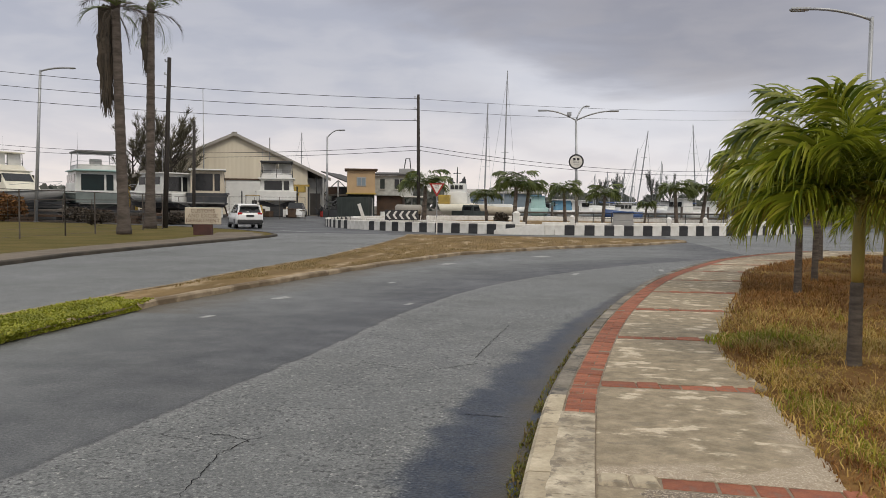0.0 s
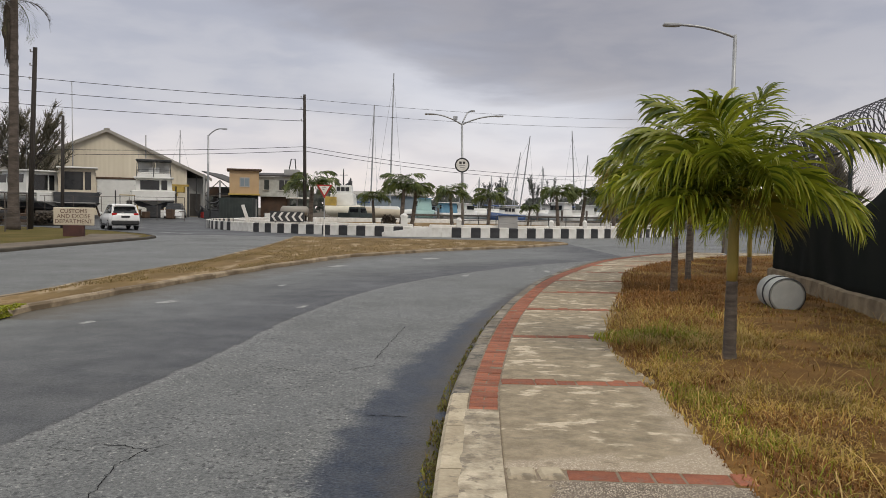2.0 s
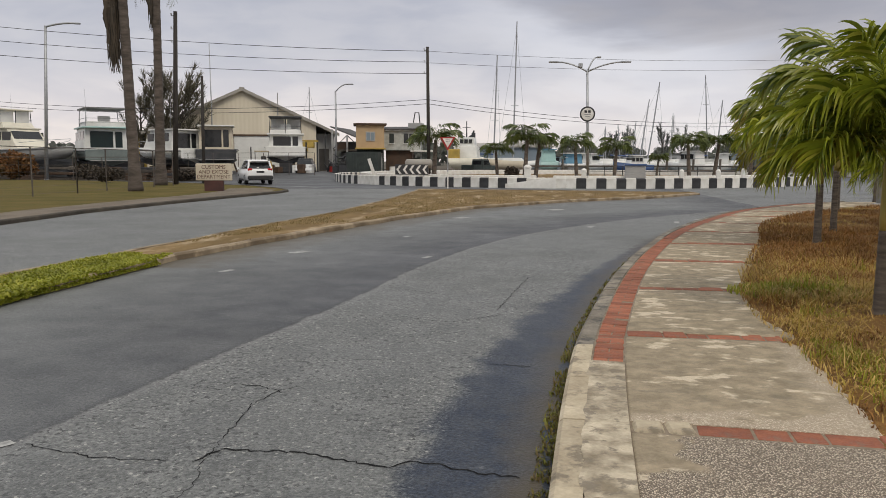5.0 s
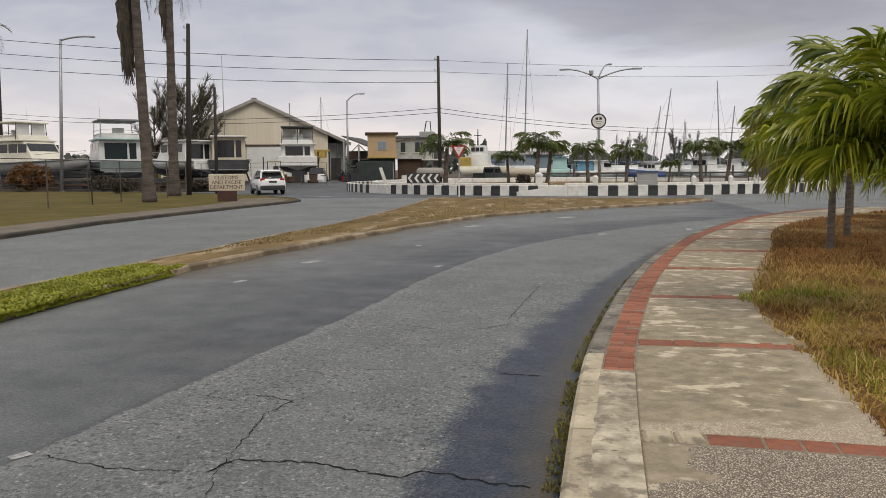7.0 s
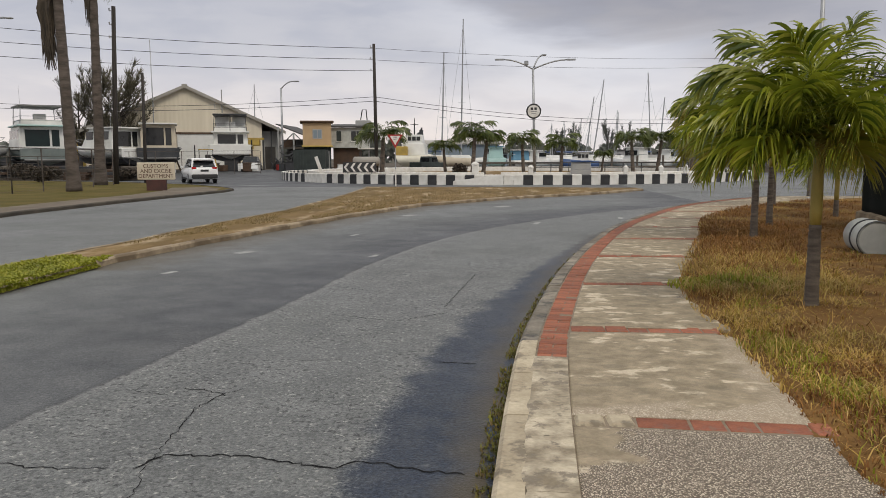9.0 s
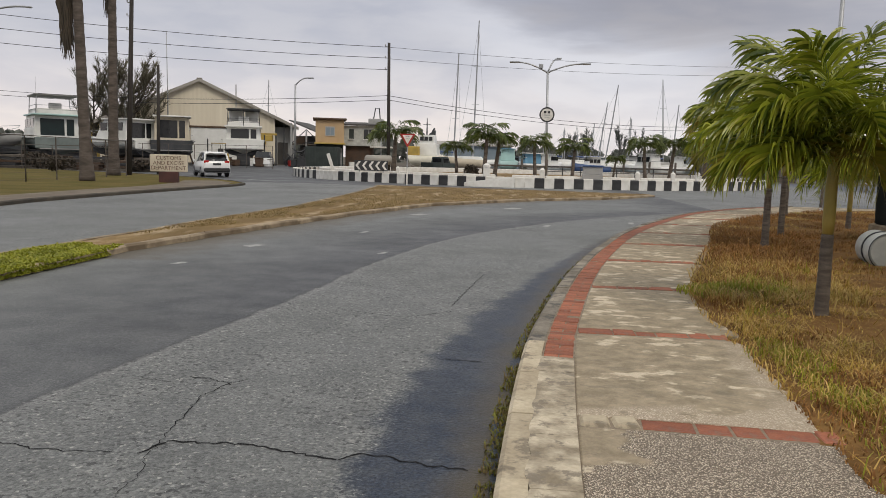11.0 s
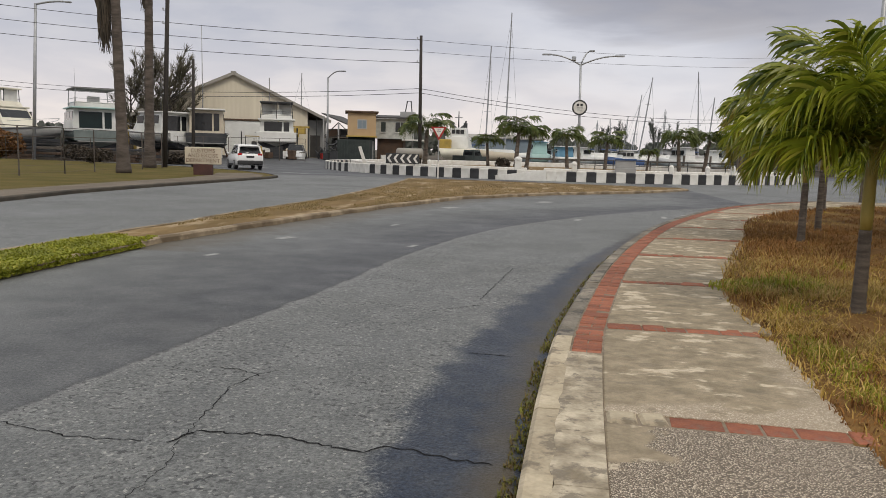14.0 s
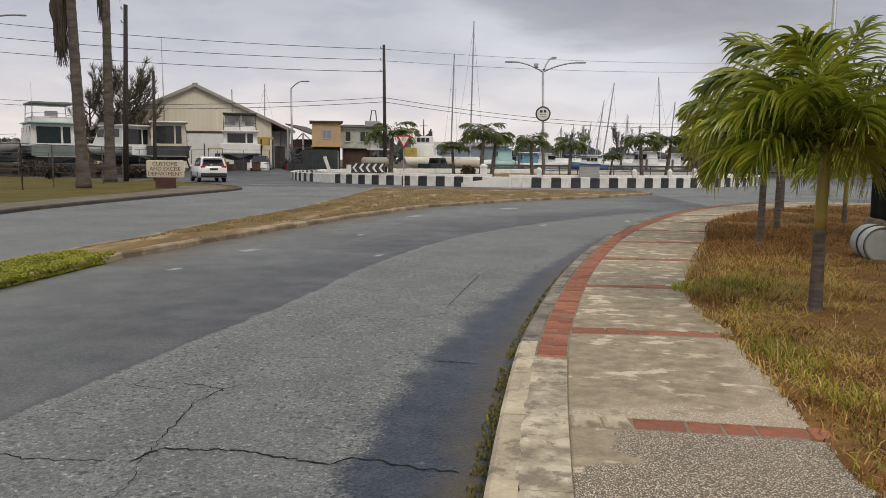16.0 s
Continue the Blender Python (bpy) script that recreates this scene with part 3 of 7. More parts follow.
tagged(ground, "pale bare ground of the boat yard and harbour", "ground", kind="structure")

road_xs = np.concatenate([np.arange(-62, -14, 2.0), np.arange(-14, -7, 0.5), np.arange(-7, 9, 0.12), np.arange(9, 63, 2.0)])
road_ys = np.concatenate([np.arange(-12, 2, 1.0), np.arange(2, 24, 0.15), np.arange(24, 82, 1.0)])
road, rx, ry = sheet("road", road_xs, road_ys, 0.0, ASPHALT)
tagged(road, "worn grey asphalt road with a darker lane and a damp gutter", "road", kind="structure")
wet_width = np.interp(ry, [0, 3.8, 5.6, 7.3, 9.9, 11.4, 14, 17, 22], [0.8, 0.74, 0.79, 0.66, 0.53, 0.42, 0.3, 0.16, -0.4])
med_edge = np.interp(ry, [-12, 9, 12, 16.5, 20.7, 26.0, 30.8, 34.4, 38.6], [-5.95, -5.95, -5.85, -5.0, -4.0, -2.4, 0.75, 4.4, 7.3])
soil = np.where((rx > med_edge - 0.5) & (ry < 38), (rx - med_edge - 0.12) * 0.3 + np.where(ry < 11, 0.3, 0.0), 5.0)
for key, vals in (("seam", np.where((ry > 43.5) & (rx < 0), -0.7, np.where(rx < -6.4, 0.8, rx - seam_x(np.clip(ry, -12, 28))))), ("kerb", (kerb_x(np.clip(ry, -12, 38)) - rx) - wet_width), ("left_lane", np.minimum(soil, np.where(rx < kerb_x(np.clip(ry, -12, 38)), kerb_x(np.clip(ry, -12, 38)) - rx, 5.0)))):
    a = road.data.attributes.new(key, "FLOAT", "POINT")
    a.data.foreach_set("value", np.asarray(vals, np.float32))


def ribbon(name, pts, width, z, material, parent, jitter=0.0, seed=1):
    """A thin flat strip along a ground line, with ragged sides."""
    rnd = random.Random(seed)
    fine = []
    for (x0, y0), (x1, y1) in zip(pts, pts[1:]):
        n = max(1, int(math.hypot(x1 - x0, y1 - y0) / 0.035)) if jitter else 1
        fine += [(x0 + (x1 - x0) * k / n, y0 + (y1 - y0) * k / n) for k in range(n)]
    fine.append(pts[-1])
    fine = [fine[0]] + [(x + rnd.uniform(-jitter, jitter), y + rnd.uniform(-jitter, jitter)) for x, y in fine[1:-1]] + [fine[-1]]
    verts, faces = [], []
    for i, (x, y) in enumerate(fine):
        a, b = fine[max(i - 1, 0)], fine[min(i + 1, len(fine) - 1)]
        d = Vector((b[0] - a[0], b[1] - a[1], 0)).normalized()
        w = width * (rnd.uniform(0.5, 1.3) if jitter else 1) / 2 * (0.3 if jitter and i in (0, len(fine) - 1) else 1)
        verts += [(x - d.y * w, y + d.x * w, z), (x + d.y * w, y - d.x * w, z)]
        if i:
            faces.append((2 * i - 2, 2 * i - 1, 2 * i + 1, 2 * i))
    return raw(name, verts, faces, material, parent)


cracks = [
    ([(-2.91, 4.24), (-2.65, 4.16), (-2.4, 4.1), (-2.0, 4.12)], 0.008),
    ([(-1.79, 4.31), (-1.31, 4.33), (-0.95, 4.21), (-0.82, 4.18)], 0.015),
    ([(-0.82, 4.18), (-0.73, 4.29), (-0.55, 4.25), (-0.38, 4.19), (-0.14, 4.14)], 0.012),
    ([(-1.84, 4.46), (-1.92, 5.09), (-1.84, 5.39), (-1.74, 5.52)], 0.007),
    ([(-2.17, 5.52), (-1.95, 5.46), (-1.8, 5.35)], 0.009),
    ([(-1.95, 2.9), (-1.86, 3.23), (-1.74, 3.45), (-1.72, 3.8), (-1.8, 4.12), (-1.84, 4.46)], 0.004),
    ([(-1.86, 4.12), (-1.78, 4.3)], 0.016),
    ([(-1.68, 8.12), (-1.2, 7.9), (-0.93, 7.82), (-0.45, 8.27)], 0.008),
    ([(-1.6, 6.29), (-1.21, 6.31)], 0.006),
    ([(-2.55, 5.45), (-2.22, 5.36)], 0.005),
    ([(-0.25, 10.9), (-0.4, 9.6), (-0.53, 8.5)], 0.007),
    ([(-1.9, 9.8), (-1.3, 9.4)], 0.006),
    ([(-0.45, 6.3), (-0.1, 6.25)], 0.014),
]
for i, (line, w) in enumerate(cracks):
    ribbon("crack", line, w, 0.003, CRACK, road, 0.016, i)
for x, y, lx, ly in ((-4.27, 13.27, 0.3, 0.35), (-1.96, 12.88, 0.14, 0.3), (-3.02, 4.21, 0.11, 0.09), (-2.36, 21.9, 0.45, 0.6), (0.32, 26.0, 0.6, 0.7), (1.08, 19.4, 0.2, 0.5), (3.4, 21.1, 0.2, 0.7), (-4.58, 10.9, 0.16, 0.25), (4.45, 22.3, 0.75, 0.7), (-2.91, 16.3, 0.15, 0.3)):
    rnd = random.Random(int(x * 100))
    ribbon("road_mark", [(x - lx * 0.3, y - ly / 2), (x, y), (x + lx * 0.25, y + ly / 2)], lx * 0.7, 0.004, MARK, road)
for x0, y0, x1, y1 in ((-23, 57.5, -20, 56.5), (-16, 47.5, -13.6, 45.8), (-12.0, 43.5, -8.2, 43.0)):
    ribbon("road_mark", [(x0, y0), (x1, y1)], 0.35, 0.004, MARK, road)

# ---- raised islands and verges ----
def inset(outline, d):
    n = len(outline)
    area = sum(outline[k][0] * outline[(k + 1) % n][1] - outline[(k + 1) % n][0] * outline[k][1] for k in range(n))
    out = []
    for k in range(n):
        a, p, b = (Vector(outline[j % n]) for j in (k - 1, k, k + 1))
        n1, n2 = Vector((-(p - a).y, (p - a).x)).normalized(), Vector((-(b - p).y, (b - p).x)).normalized()
        m = (n1 + n2).normalized() * (1 if area > 0 else -1)
        out.append(tuple(p + m * d))
    return out


def island(name, outline, top_z, top_material, label, kerb_w=0.16, kerb_up=0.02, kerb_material=None):
    """A raised piece of ground with a kerb round it."""
    inner = inset(outline, kerb_w)
    ob = tagged(new(name), label, name.split("_")[0], kind="structure")
    part("surface", prism(inner, -0.02, top_z), top_material, ob)
    n = len(outline)
    bm = bmesh.new()
    rows = [[bm.verts.new((*p, z)) for p in line] for line, z in ((outline, -0.02), (outline, top_z + kerb_up - 0.03), (inset(outline, 0.03), top_z + kerb_up), (inner, top_z + kerb_up), (inner, top_z - 0.02))]
    for a, b in zip(rows, rows[1:]):
        for k in range(n):
            bm.faces.new((a[k], a[(k + 1) % n], b[(k + 1) % n], b[k]))
    bmesh.ops.recalc_face_normals(bm, faces=bm.faces)
    part("kerb", bm, kerb_material or KERB, ob, "chipped concrete kerb")
    return ob


def fine_line(pts, step=0.6, wob=0.06, seed=3):
    """Break a ground line into short, slightly uneven stretches."""
    rnd, out = random.Random(seed), []
    for (x0, y0), (x1, y1) in zip(pts, pts[1:]):
        n = max(1, int(math.hypot(x1 - x0, y1 - y0) / step))
        out += [(x0 + (x1 - x0) * k / n + rnd.uniform(-wob, wob), y0 + (y1 - y0) * k / n + rnd.uniform(-wob, wob)) for k in range(n)]
    return out + [pts[-1]]


med_left = [(-7.35, -12), (-7.3, 5), (-7.15, 9.6), (-7.0, 12), (-6.8, 14), (-6.65, 17.7), (-6.2, 22.6), (-6.3, 31), (-6.6, 38), (-6.9, 41.8)]
med_right = [(-5.95, -12), (-5.95, 6), (-5.95, 9), (-5.85, 12), (-5.0, 16.5), (-4.0, 20.7), (-2.4, 26.0), (0.75, 30.8), (4.4, 34.4), (7.3, 38.6), (7.2, 39.6), (2.8, 40.6), (-2.2, 41.2)]
median = island("median_island", fine_line(med_right, 0.55, 0.05) + fine_line(med_left[::-1], 0.7, 0.04, 4), 0.09, MEDIAN, "trodden soil median with dry grass and a broken kerb", 0.14, 0.015, KERB_MEDIAN)
verge_edge = [(-12.9, -12), (-13.1, 5), (-13.3, 17.5), (-13.8, 22), (-13.7, 27), (-13.35, 32.4), (-13.0, 37.0), (-13.2, 38.8), (-14.6, 41.4), (-18.0, 45.4), (-24, 50.0), (-34, 54.5), (-60, 60.5), (-62, -12)]
verge = island("verge_left", verge_edge, 0.10, LAWN, "mown yellow-green lawn with an earthy footway along the kerb", 0.14, 0.02, KERB_DARK)
foot = [(-13.08, -12), (-13.28, 5), (-13.5, 17.5), (-14.0, 22), (-13.9, 27), (-13.55, 32.4), (-13.3, 36.6), (-14.0, 39.0), (-15.5, 41.0), (-17.0, 40.2), (-16.0, 37.0), (-15.4, 32.4), (-15.6, 27), (-15.5, 22), (-15.1, 17.5), (-14.9, 5), (-14.8, -12)]
part("footway", prism(fine_line(foot + foot[:1], 0.8, 0.05, 9)[:-1], 0.09, 0.112), PATH_DIRT, verge, "earthy worn footway")

# ---- footpath beside the road ----
pavement = tagged(new("pavement"), "concrete footpath with brick bands and a worn kerb", "pavement", kind="structure")
strips = [4.66, 7.03, 9.52, 12.13, 14.7, 17.2, 19.7, 22.2, 24.5]
slab_ends = [-12, -2.7, -0.1, 2.25] + strips + [27.0, 29.5, 31.0]


def slab(y0, y1, material, seed, tilt_a, tilt_b):
    """One cast panel of the path, with a crumbling outer edge."""
    rnd = random.Random(seed)
    ys = np.linspace(y0 + 0.013, y1 - 0.013, max(6, int((y1 - y0) / 0.12)))
    verts, faces = [], []
    skew = lambda x, y: (x - 0.7) * (tilt_a + (tilt_b - tilt_a) * (y - y0) / (y1 - y0))
    for y in ys:
        lx, ly = kerb_offset(y, 0.40)
        e = float(walk_x(ly)) + 0.10 * noise.noise((y * 1.3, seed, 0)) + 0.05 * noise.noise((y * 6, 2, 0)) + rnd.uniform(-0.015, 0.015)
        verts += [(px, ly + skew(px, y), pz) for px, pz in ((lx, WALK_Z - 0.13), (lx, WALK_Z - 0.004), (lx + 0.01, WALK_Z), (lx + (e - lx) * 0.5, WALK_Z + 0.004), (e - 0.03, WALK_Z - 0.004), (e, WALK_Z - 0.05))]
    for j in range(len(ys) - 1):
        for k in range(5):
            a = j * 6 + k
            faces.append((a, a + 1, a + 7, a + 6))
    last = 6 * (len(ys) - 1)
    faces += [(5, 4, 3, 2, 1, 0), tuple(last + k for k in range(6))]
    raw("slab", verts, faces, material, pavement)


for i, (a, b) in enumerate(zip(slab_ends, slab_ends[1:])):
    first = a + (0.088 if i else 0)
    ta, tb = (math.tan(radians(-4.0)) if abs(v - 4.66) < 0.01 else math.tan(radians(-2.0)) * 0.4 if v > 5 else 0.0 for v in (a, b))
    slab(first, b - 0.088, PEBBLE if b < 5 else SLAB_BARE if b < 7.1 else SLAB, i, ta, tb)

bed_y = np.arange(-12, 31, 0.25)
verts, faces = [], []
for j, y in enumerate(bed_y):
    verts += [(*kerb_offset(y, 0.06), WALK_Z - 0.006), (float(walk_x(y)) - 0.1, float(y), WALK_Z - 0.006)]
    if j:
        faces.append((2 * j - 2, 2 * j - 1, 2 * j + 1, 2 * j))
raw("bedding", verts, faces, JOINT, pavement)


def along(y0, y1, d0, d1, z0, z1, material, name, n=4, crown=0.004, lip=0.02, ragged=0.0):
    """A piece that follows the kerb between two distances from it."""
    verts, faces = [], []
    for k in range(n + 1):
        y = y0 + (y1 - y0) * k / n
        r0 = d0 + ragged * noise.noise((y * 5, 1, 0))
        p, q = kerb_offset(y, r0), kerb_offset(y, d1)
        m = kerb_offset(y, r0 + 0.025)
        verts += [(*p, z0), (*p, z1 - lip), (*m, z1), (*q, z1 + crown), (*q, z0)]
    for k in range(n):
        for c in range(4):
            a = k * 5 + c
            faces.append((a, a + 1, a + 6, a + 5))
    faces += [(0, 1, 2, 3, 4), tuple(n * 5 + c for c in (4, 3, 2, 1, 0))]
    return raw(name, verts, faces, material, pavement)


y, k = -12.0, 0
rnd = random.Random(5)
while y < 30.5:
    step = rnd.uniform(0.85, 1.0)
    along(y, y + step - 0.008, 0.0, 0.15, -0.05, WALK_Z + rnd.uniform(-0.008, 0.004), KERB_CREAM if y < 6.3 else KERB_GREY, "kerb_stone")
    y += step
y = -12.0
while y < 6.0:
    step = min(rnd.choice((0.55, 0.7, 0.95)), 6.06 - y)
    along(y, y + step - 0.006, 0.14, 0.392, 0.0, WALK_Z + rnd.uniform(0.008, 0.0095), GUTTER, "concrete_patch", 10, 0.0, 0.002, 0.03)
    y += step


def brick_mesh(lx, ly):
    return mesh_of("brick", box(-lx / 2, lx / 2, -ly / 2, ly / 2, -0.05, 0, 0.006), BRICK)


BRICKS = {s: brick_mesh(s, 0.098) for s in (0.222, 0.108)}


def lay_brick(me, x, y, turn, z):
    ob = new("brick", me)
    ob.matrix_basis = pose(x, y, z, 0, 0, turn)
    ob.parent = pavement


rnd = random.Random(11)
y, row = 6.12, 0
while y < 15.5:
    s = float(kerb_x(y + 0.1) - kerb_x(y - 0.1)) / 0.2
    turn = -math.degrees(math.atan(s))
    if row % 3:
        lay_brick(BRICKS[0.222], *kerb_offset(y, 0.275), turn + rnd.uniform(-1.5, 1.5), WALK_Z + rnd.uniform(-0.006, 0.004))
    else:
        for d in (0.218, 0.332):
            lay_brick(BRICKS[0.108], *kerb_offset(y, d), turn + rnd.uniform(-2, 2), WALK_Z + rnd.uniform(-0.007, 0.004))
    y += 0.1035 / math.hypot(1, s)
    row += 1
far_bricks = bmesh.new()
while y < 30:
    p, q = kerb_offset(y, 0.16), kerb_offset(y, 0.39)
    p2, q2 = kerb_offset(y + 0.09, 0.16), kerb_offset(y + 0.09, 0.39)
    far_bricks.faces.new([far_bricks.verts.new((*c, WALK_Z)) for c in (p, q, q2, p2)])
    y += 0.1
tagged(part("brick_band", far_bricks, BRICK, pavement, "far rows of red clay bricks"), kind="stuff")
for i, sy in enumerate(strips + [2.25, -0.1]):
    xr, x, lens = float(walk_x(sy)) - (0.06 if i else -0.02), kerb_offset(sy, 0.41)[0], (0.29, 0.185, 0.165, 0.27, 0.17, 0.165, 0.2)
    if i == 0:
        for w in (0.17, 0.15):
            ob = new("stone", mesh_of("stone", box(-w / 2, w / 2, -0.09, 0.09, -0.05, 0.012, 0.02), KERB_CREAM))
            ob.matrix_basis, ob.parent = pose(x + w / 2, sy, WALK_Z, 0, 0, rnd.uniform(-4, 4)), pavement
            x += w + 0.012
    k = 0
    tilt = -2.0 if i else -4.0
    while x < xr - 0.08:
        w = min(lens[k % 7], xr - x)
        key = round(w, 3) + 10
        BRICKS.setdefault(key, mesh_of("brick", box(-w / 2, w / 2, -0.098, 0.098, -0.05, 0, 0.008), BRICK))
        lay_brick(BRICKS[key], x + w / 2, sy + (x - 0.7) * math.tan(radians(tilt)) * (1 if i == 0 else 0.4), tilt + rnd.uniform(-1, 1), WALK_Z + rnd.uniform(-0.004, 0.005))
        x += w + 0.007
        k += 1
for k in range(9):
    sy = 3.0 + k * 0.2
    ob = new("brick", BRICKS[0.222])
    ob.matrix_basis, ob.parent = pose(float(walk_x(sy)) + 0.05, sy, WALK_Z - 0.01, 0, 0, 92), pavement

# ---- grass verge between path and fence ----
vy = np.concatenate([np.arange(-12, 3, 1.0), np.arange(3, 17, 0.25), np.arange(17, 33.1, 1.0)])
verts, faces, cols = [], [], 26
for y in vy:
    x0 = float(walk_x(y)) - 0.12
    x1 = max(9.5, x0 + 6) if y < 18 else x0 + 30
    for c in range(cols):
        x = x0 + (x1 - x0) * (c / (cols - 1)) ** 1.4
        z = WALK_Z - 0.03 + 0.035 * noise.noise((x * 0.9, y * 0.9, 1)) + 0.02 * noise.noise((x * 3, y * 3, 5)) + min(0.05, (x - x0) * 0.05)
        verts.append((x, y, z))
for j in range(len(vy) - 1):
    for c in range(cols - 1):
        a = j * cols + c
        faces.append((a, a + 1, a + cols + 1, a + cols))
verge_right = tagged(raw("verge_right", verts, faces, DRY, None, True), "dry brown grass verge between path and fence", "verge", kind="structure")


def blades(name, spots, material, height, width, label, category, seed, lean=0.7):
    """Many single grass blades or leaves, each a bent tapering strip."""
    rnd = np.random.RandomState(seed)
    verts, faces = [], []
    for x, y, z, s in spots:
        a, h, w = rnd.uniform(0, 2 * math.pi), height * s * rnd.uniform(0.5, 1.4), width * rnd.uniform(0.7, 1.4)
        l = h * lean * rnd.uniform(0.1, 1.2)
        dx, dy = math.cos(a), math.sin(a)
        b = len(verts)
        verts += [(x - dy * w, y + dx * w, z), (x + dy * w, y - dx * w, z), (x + dx * l * 0.35 - dy * w * 0.7, y + dy * l * 0.35 + dx * w * 0.7, z + h * 0.62), (x + dx * l * 0.35 + dy * w * 0.7, y + dy * l * 0.35 - dx * w * 0.7, z + h * 0.62), (x + dx * l, y + dy * l, z + h * (1 - 0.3 * rnd.uniform(0, 1)))]
        faces += [(b, b + 1, b + 3, b + 2), (b + 2, b + 3, b + 4)]
    return tagged(raw(name, verts, faces, material), label, category, kind="stuff")


rs = np.random.RandomState(4)
dry_spots, green_spots, brown_shade_spots = [], [], []
for _ in range(135000):
    y = 3.0 + 15 * rs.rand() ** 1.5
    x0 = float(walk_x(y))
    x = x0 - 0.08 + (7.0 + 0.2 * (y - 12) - x0) * rs.rand()
    clump = noise.noise((x * 1.6, y * 1.6, 3)) + 0.4 * noise.noise((x * 5, y * 5, 7))
    if clump < -0.75 + 0.4 * rs.rand() or (x - x0 < 0.12 and rs.rand() < 0.7):
        continue
    tall = 0.75 + 0.9 * max(0, clump) + (1.1 if y > 8.6 and x - x0 < 1.8 else 0) + (1.7 if rs.rand() < 0.03 else 0)
    edge = abs(x - x0 - 0.3) < 0.22 and y < 7 or noise.noise((x * 0.8, y * 0.8, 11)) > 0.3
    if noise.noise((x * 1.3, y * 1.0, 20)) > 0.08 and rs.rand() < 0.75:
        brown_shade_spots.append((x, y, WALK_Z - 0.01, tall * 0.45))
        continue
    # mostly brown blades from here on: palm shade painted in by blade colour
    if y > 9.8 and rs.rand() < (y - 9.0) / 4:
        (brown_shade_spots if rs.rand() < 0.75 else dry_spots).append((x, y, WALK_Z - 0.01, tall * 0.55))
        continue
    (green_spots if edge and rs.rand() < 0.55 else dry_spots).append((x, y, WALK_Z - 0.01, tall))
for _ in range(24000):
    y = 15 + 13 * rs.rand()
    x0 = float(walk_x(y))
    x = x0 - 0.05 + 5.5 * rs.rand() ** 1.2
    (brown_shade_spots if noise.noise((x * 0.9, y * 0.6, 5)) > -0.15 else dry_spots).append((x, y, WALK_Z - 0.01, 0.6 + 0.6 * rs.rand()))
blades("brown_grass", brown_shade_spots, GRASS_BROWN_SHADE, 0.10, 0.005, "tall rusty-brown dry grass, coloured darker for the shade under the palms", "grass", 21, 1.2)
blades("dry_grass", dry_spots, GRASS, 0.064, 0.0042, "straw-coloured dry grass beside the footpath", "grass", 1, 2.0)
blades("green_grass", green_spots, GREENS, 0.06, 0.004, "green grass tufts among the dry grass", "grass", 2, 1.0)
bush = []
for _ in range(1100):
    a, r = rs.uniform(0, 6.28), rs.rand() ** 0.5
    bush.append((2.75 + 0.75 * r * math.cos(a), 9.3 + 0.5 * r * math.sin(a), WALK_Z + 0.12 * rs.rand() * (1 - r), 1.0 - 0.4 * r))
blades("low_weeds", bush, GREENS, 0.10, 0.007, "low weedy shrub at the edge of the path", "weeds", 3, 0.9)
weeds = [(x, y, 0.085 + 0.03 * rs.rand(), 1) for x, y in ((rs.uniform(-6.9, -5.84), rs.uniform(6.9, 11.9)) for _ in range(15000)) if noise.noise((x * 2.5, y * 1.3, 2)) + 0.5 * noise.noise((x * 7, y * 5, 2)) > -0.55 + 1.1 * max(0, abs(x + 6.35) - 0.42) + 0.8 * max(0, y - 11.2)]
for _ in range(9000):
    y = 7.0 + 4.3 * rs.rand()
    edge_x, out = float(np.interp(y, [p[1] for p in med_right[:10]], [p[0] for p in med_right[:10]])), rs.rand()
    if noise.noise((3, y * 1.6, 9)) > -1.3 + 0.75 * out:
        weeds.append((edge_x - 0.2 + 0.27 * out, y, 0.105 if out < 0.55 else 0.105 - 0.2 * (out - 0.55), 1))
blades("median_weeds", weeds, GREENS, 0.03, 0.014, "bright green creeping weeds on the median", "weeds", 6, 1.3)
sparse = []
for _ in range(16000):
    y = 12 + 28.5 * rs.rand()
    xl, xr = np.interp(y, [p[1] for p in med_left], [p[0] for p in med_left]), np.interp(y, [p[1] for p in med_right[:10]], [p[0] for p in med_right[:10]])
    x = xl + 0.1 + (xr - xl - 0.2) * rs.rand()
    if noise.noise((x * 0.7, y * 0.5, 8)) > -0.1 - 0.02 * (y - 20):
        sparse.append((x, y, 0.085, 1))
blades("median_grass", sparse, GRASS_MEDIAN, 0.045, 0.007, "short dry grass on the median", "grass", 8, 1.2)
gutter_weeds = []
for _ in range(9000):
    y = 2.6 + 11 * rs.rand() ** 1.4
    if noise.noise((y * 3.1, 4, 1)) + 0.5 * noise.noise((y * 9, 2, 1)) > -0.4 + 0.75 * rs.rand():
        gutter_weeds.append((float(kerb_x(y)) - 0.005 - 0.10 * rs.rand() ** 2.4, y, 0.0, 0.5 + rs.rand()))
blades("gutter_weeds", gutter_weeds, GUTTER_GREENS, 0.026, 0.005, "small weeds growing along the kerb", "weeds", 12, 1.2)

# ---- roundabout ----
RC, RR = (1.5, 65.5), 18.95
disc = [(RC[0] + (RR - 0.1) * math.cos(a), RC[1] + (RR - 0.1) * math.sin(a)) for a in np.linspace(0, 2 * math.pi, 73)[:-1]]
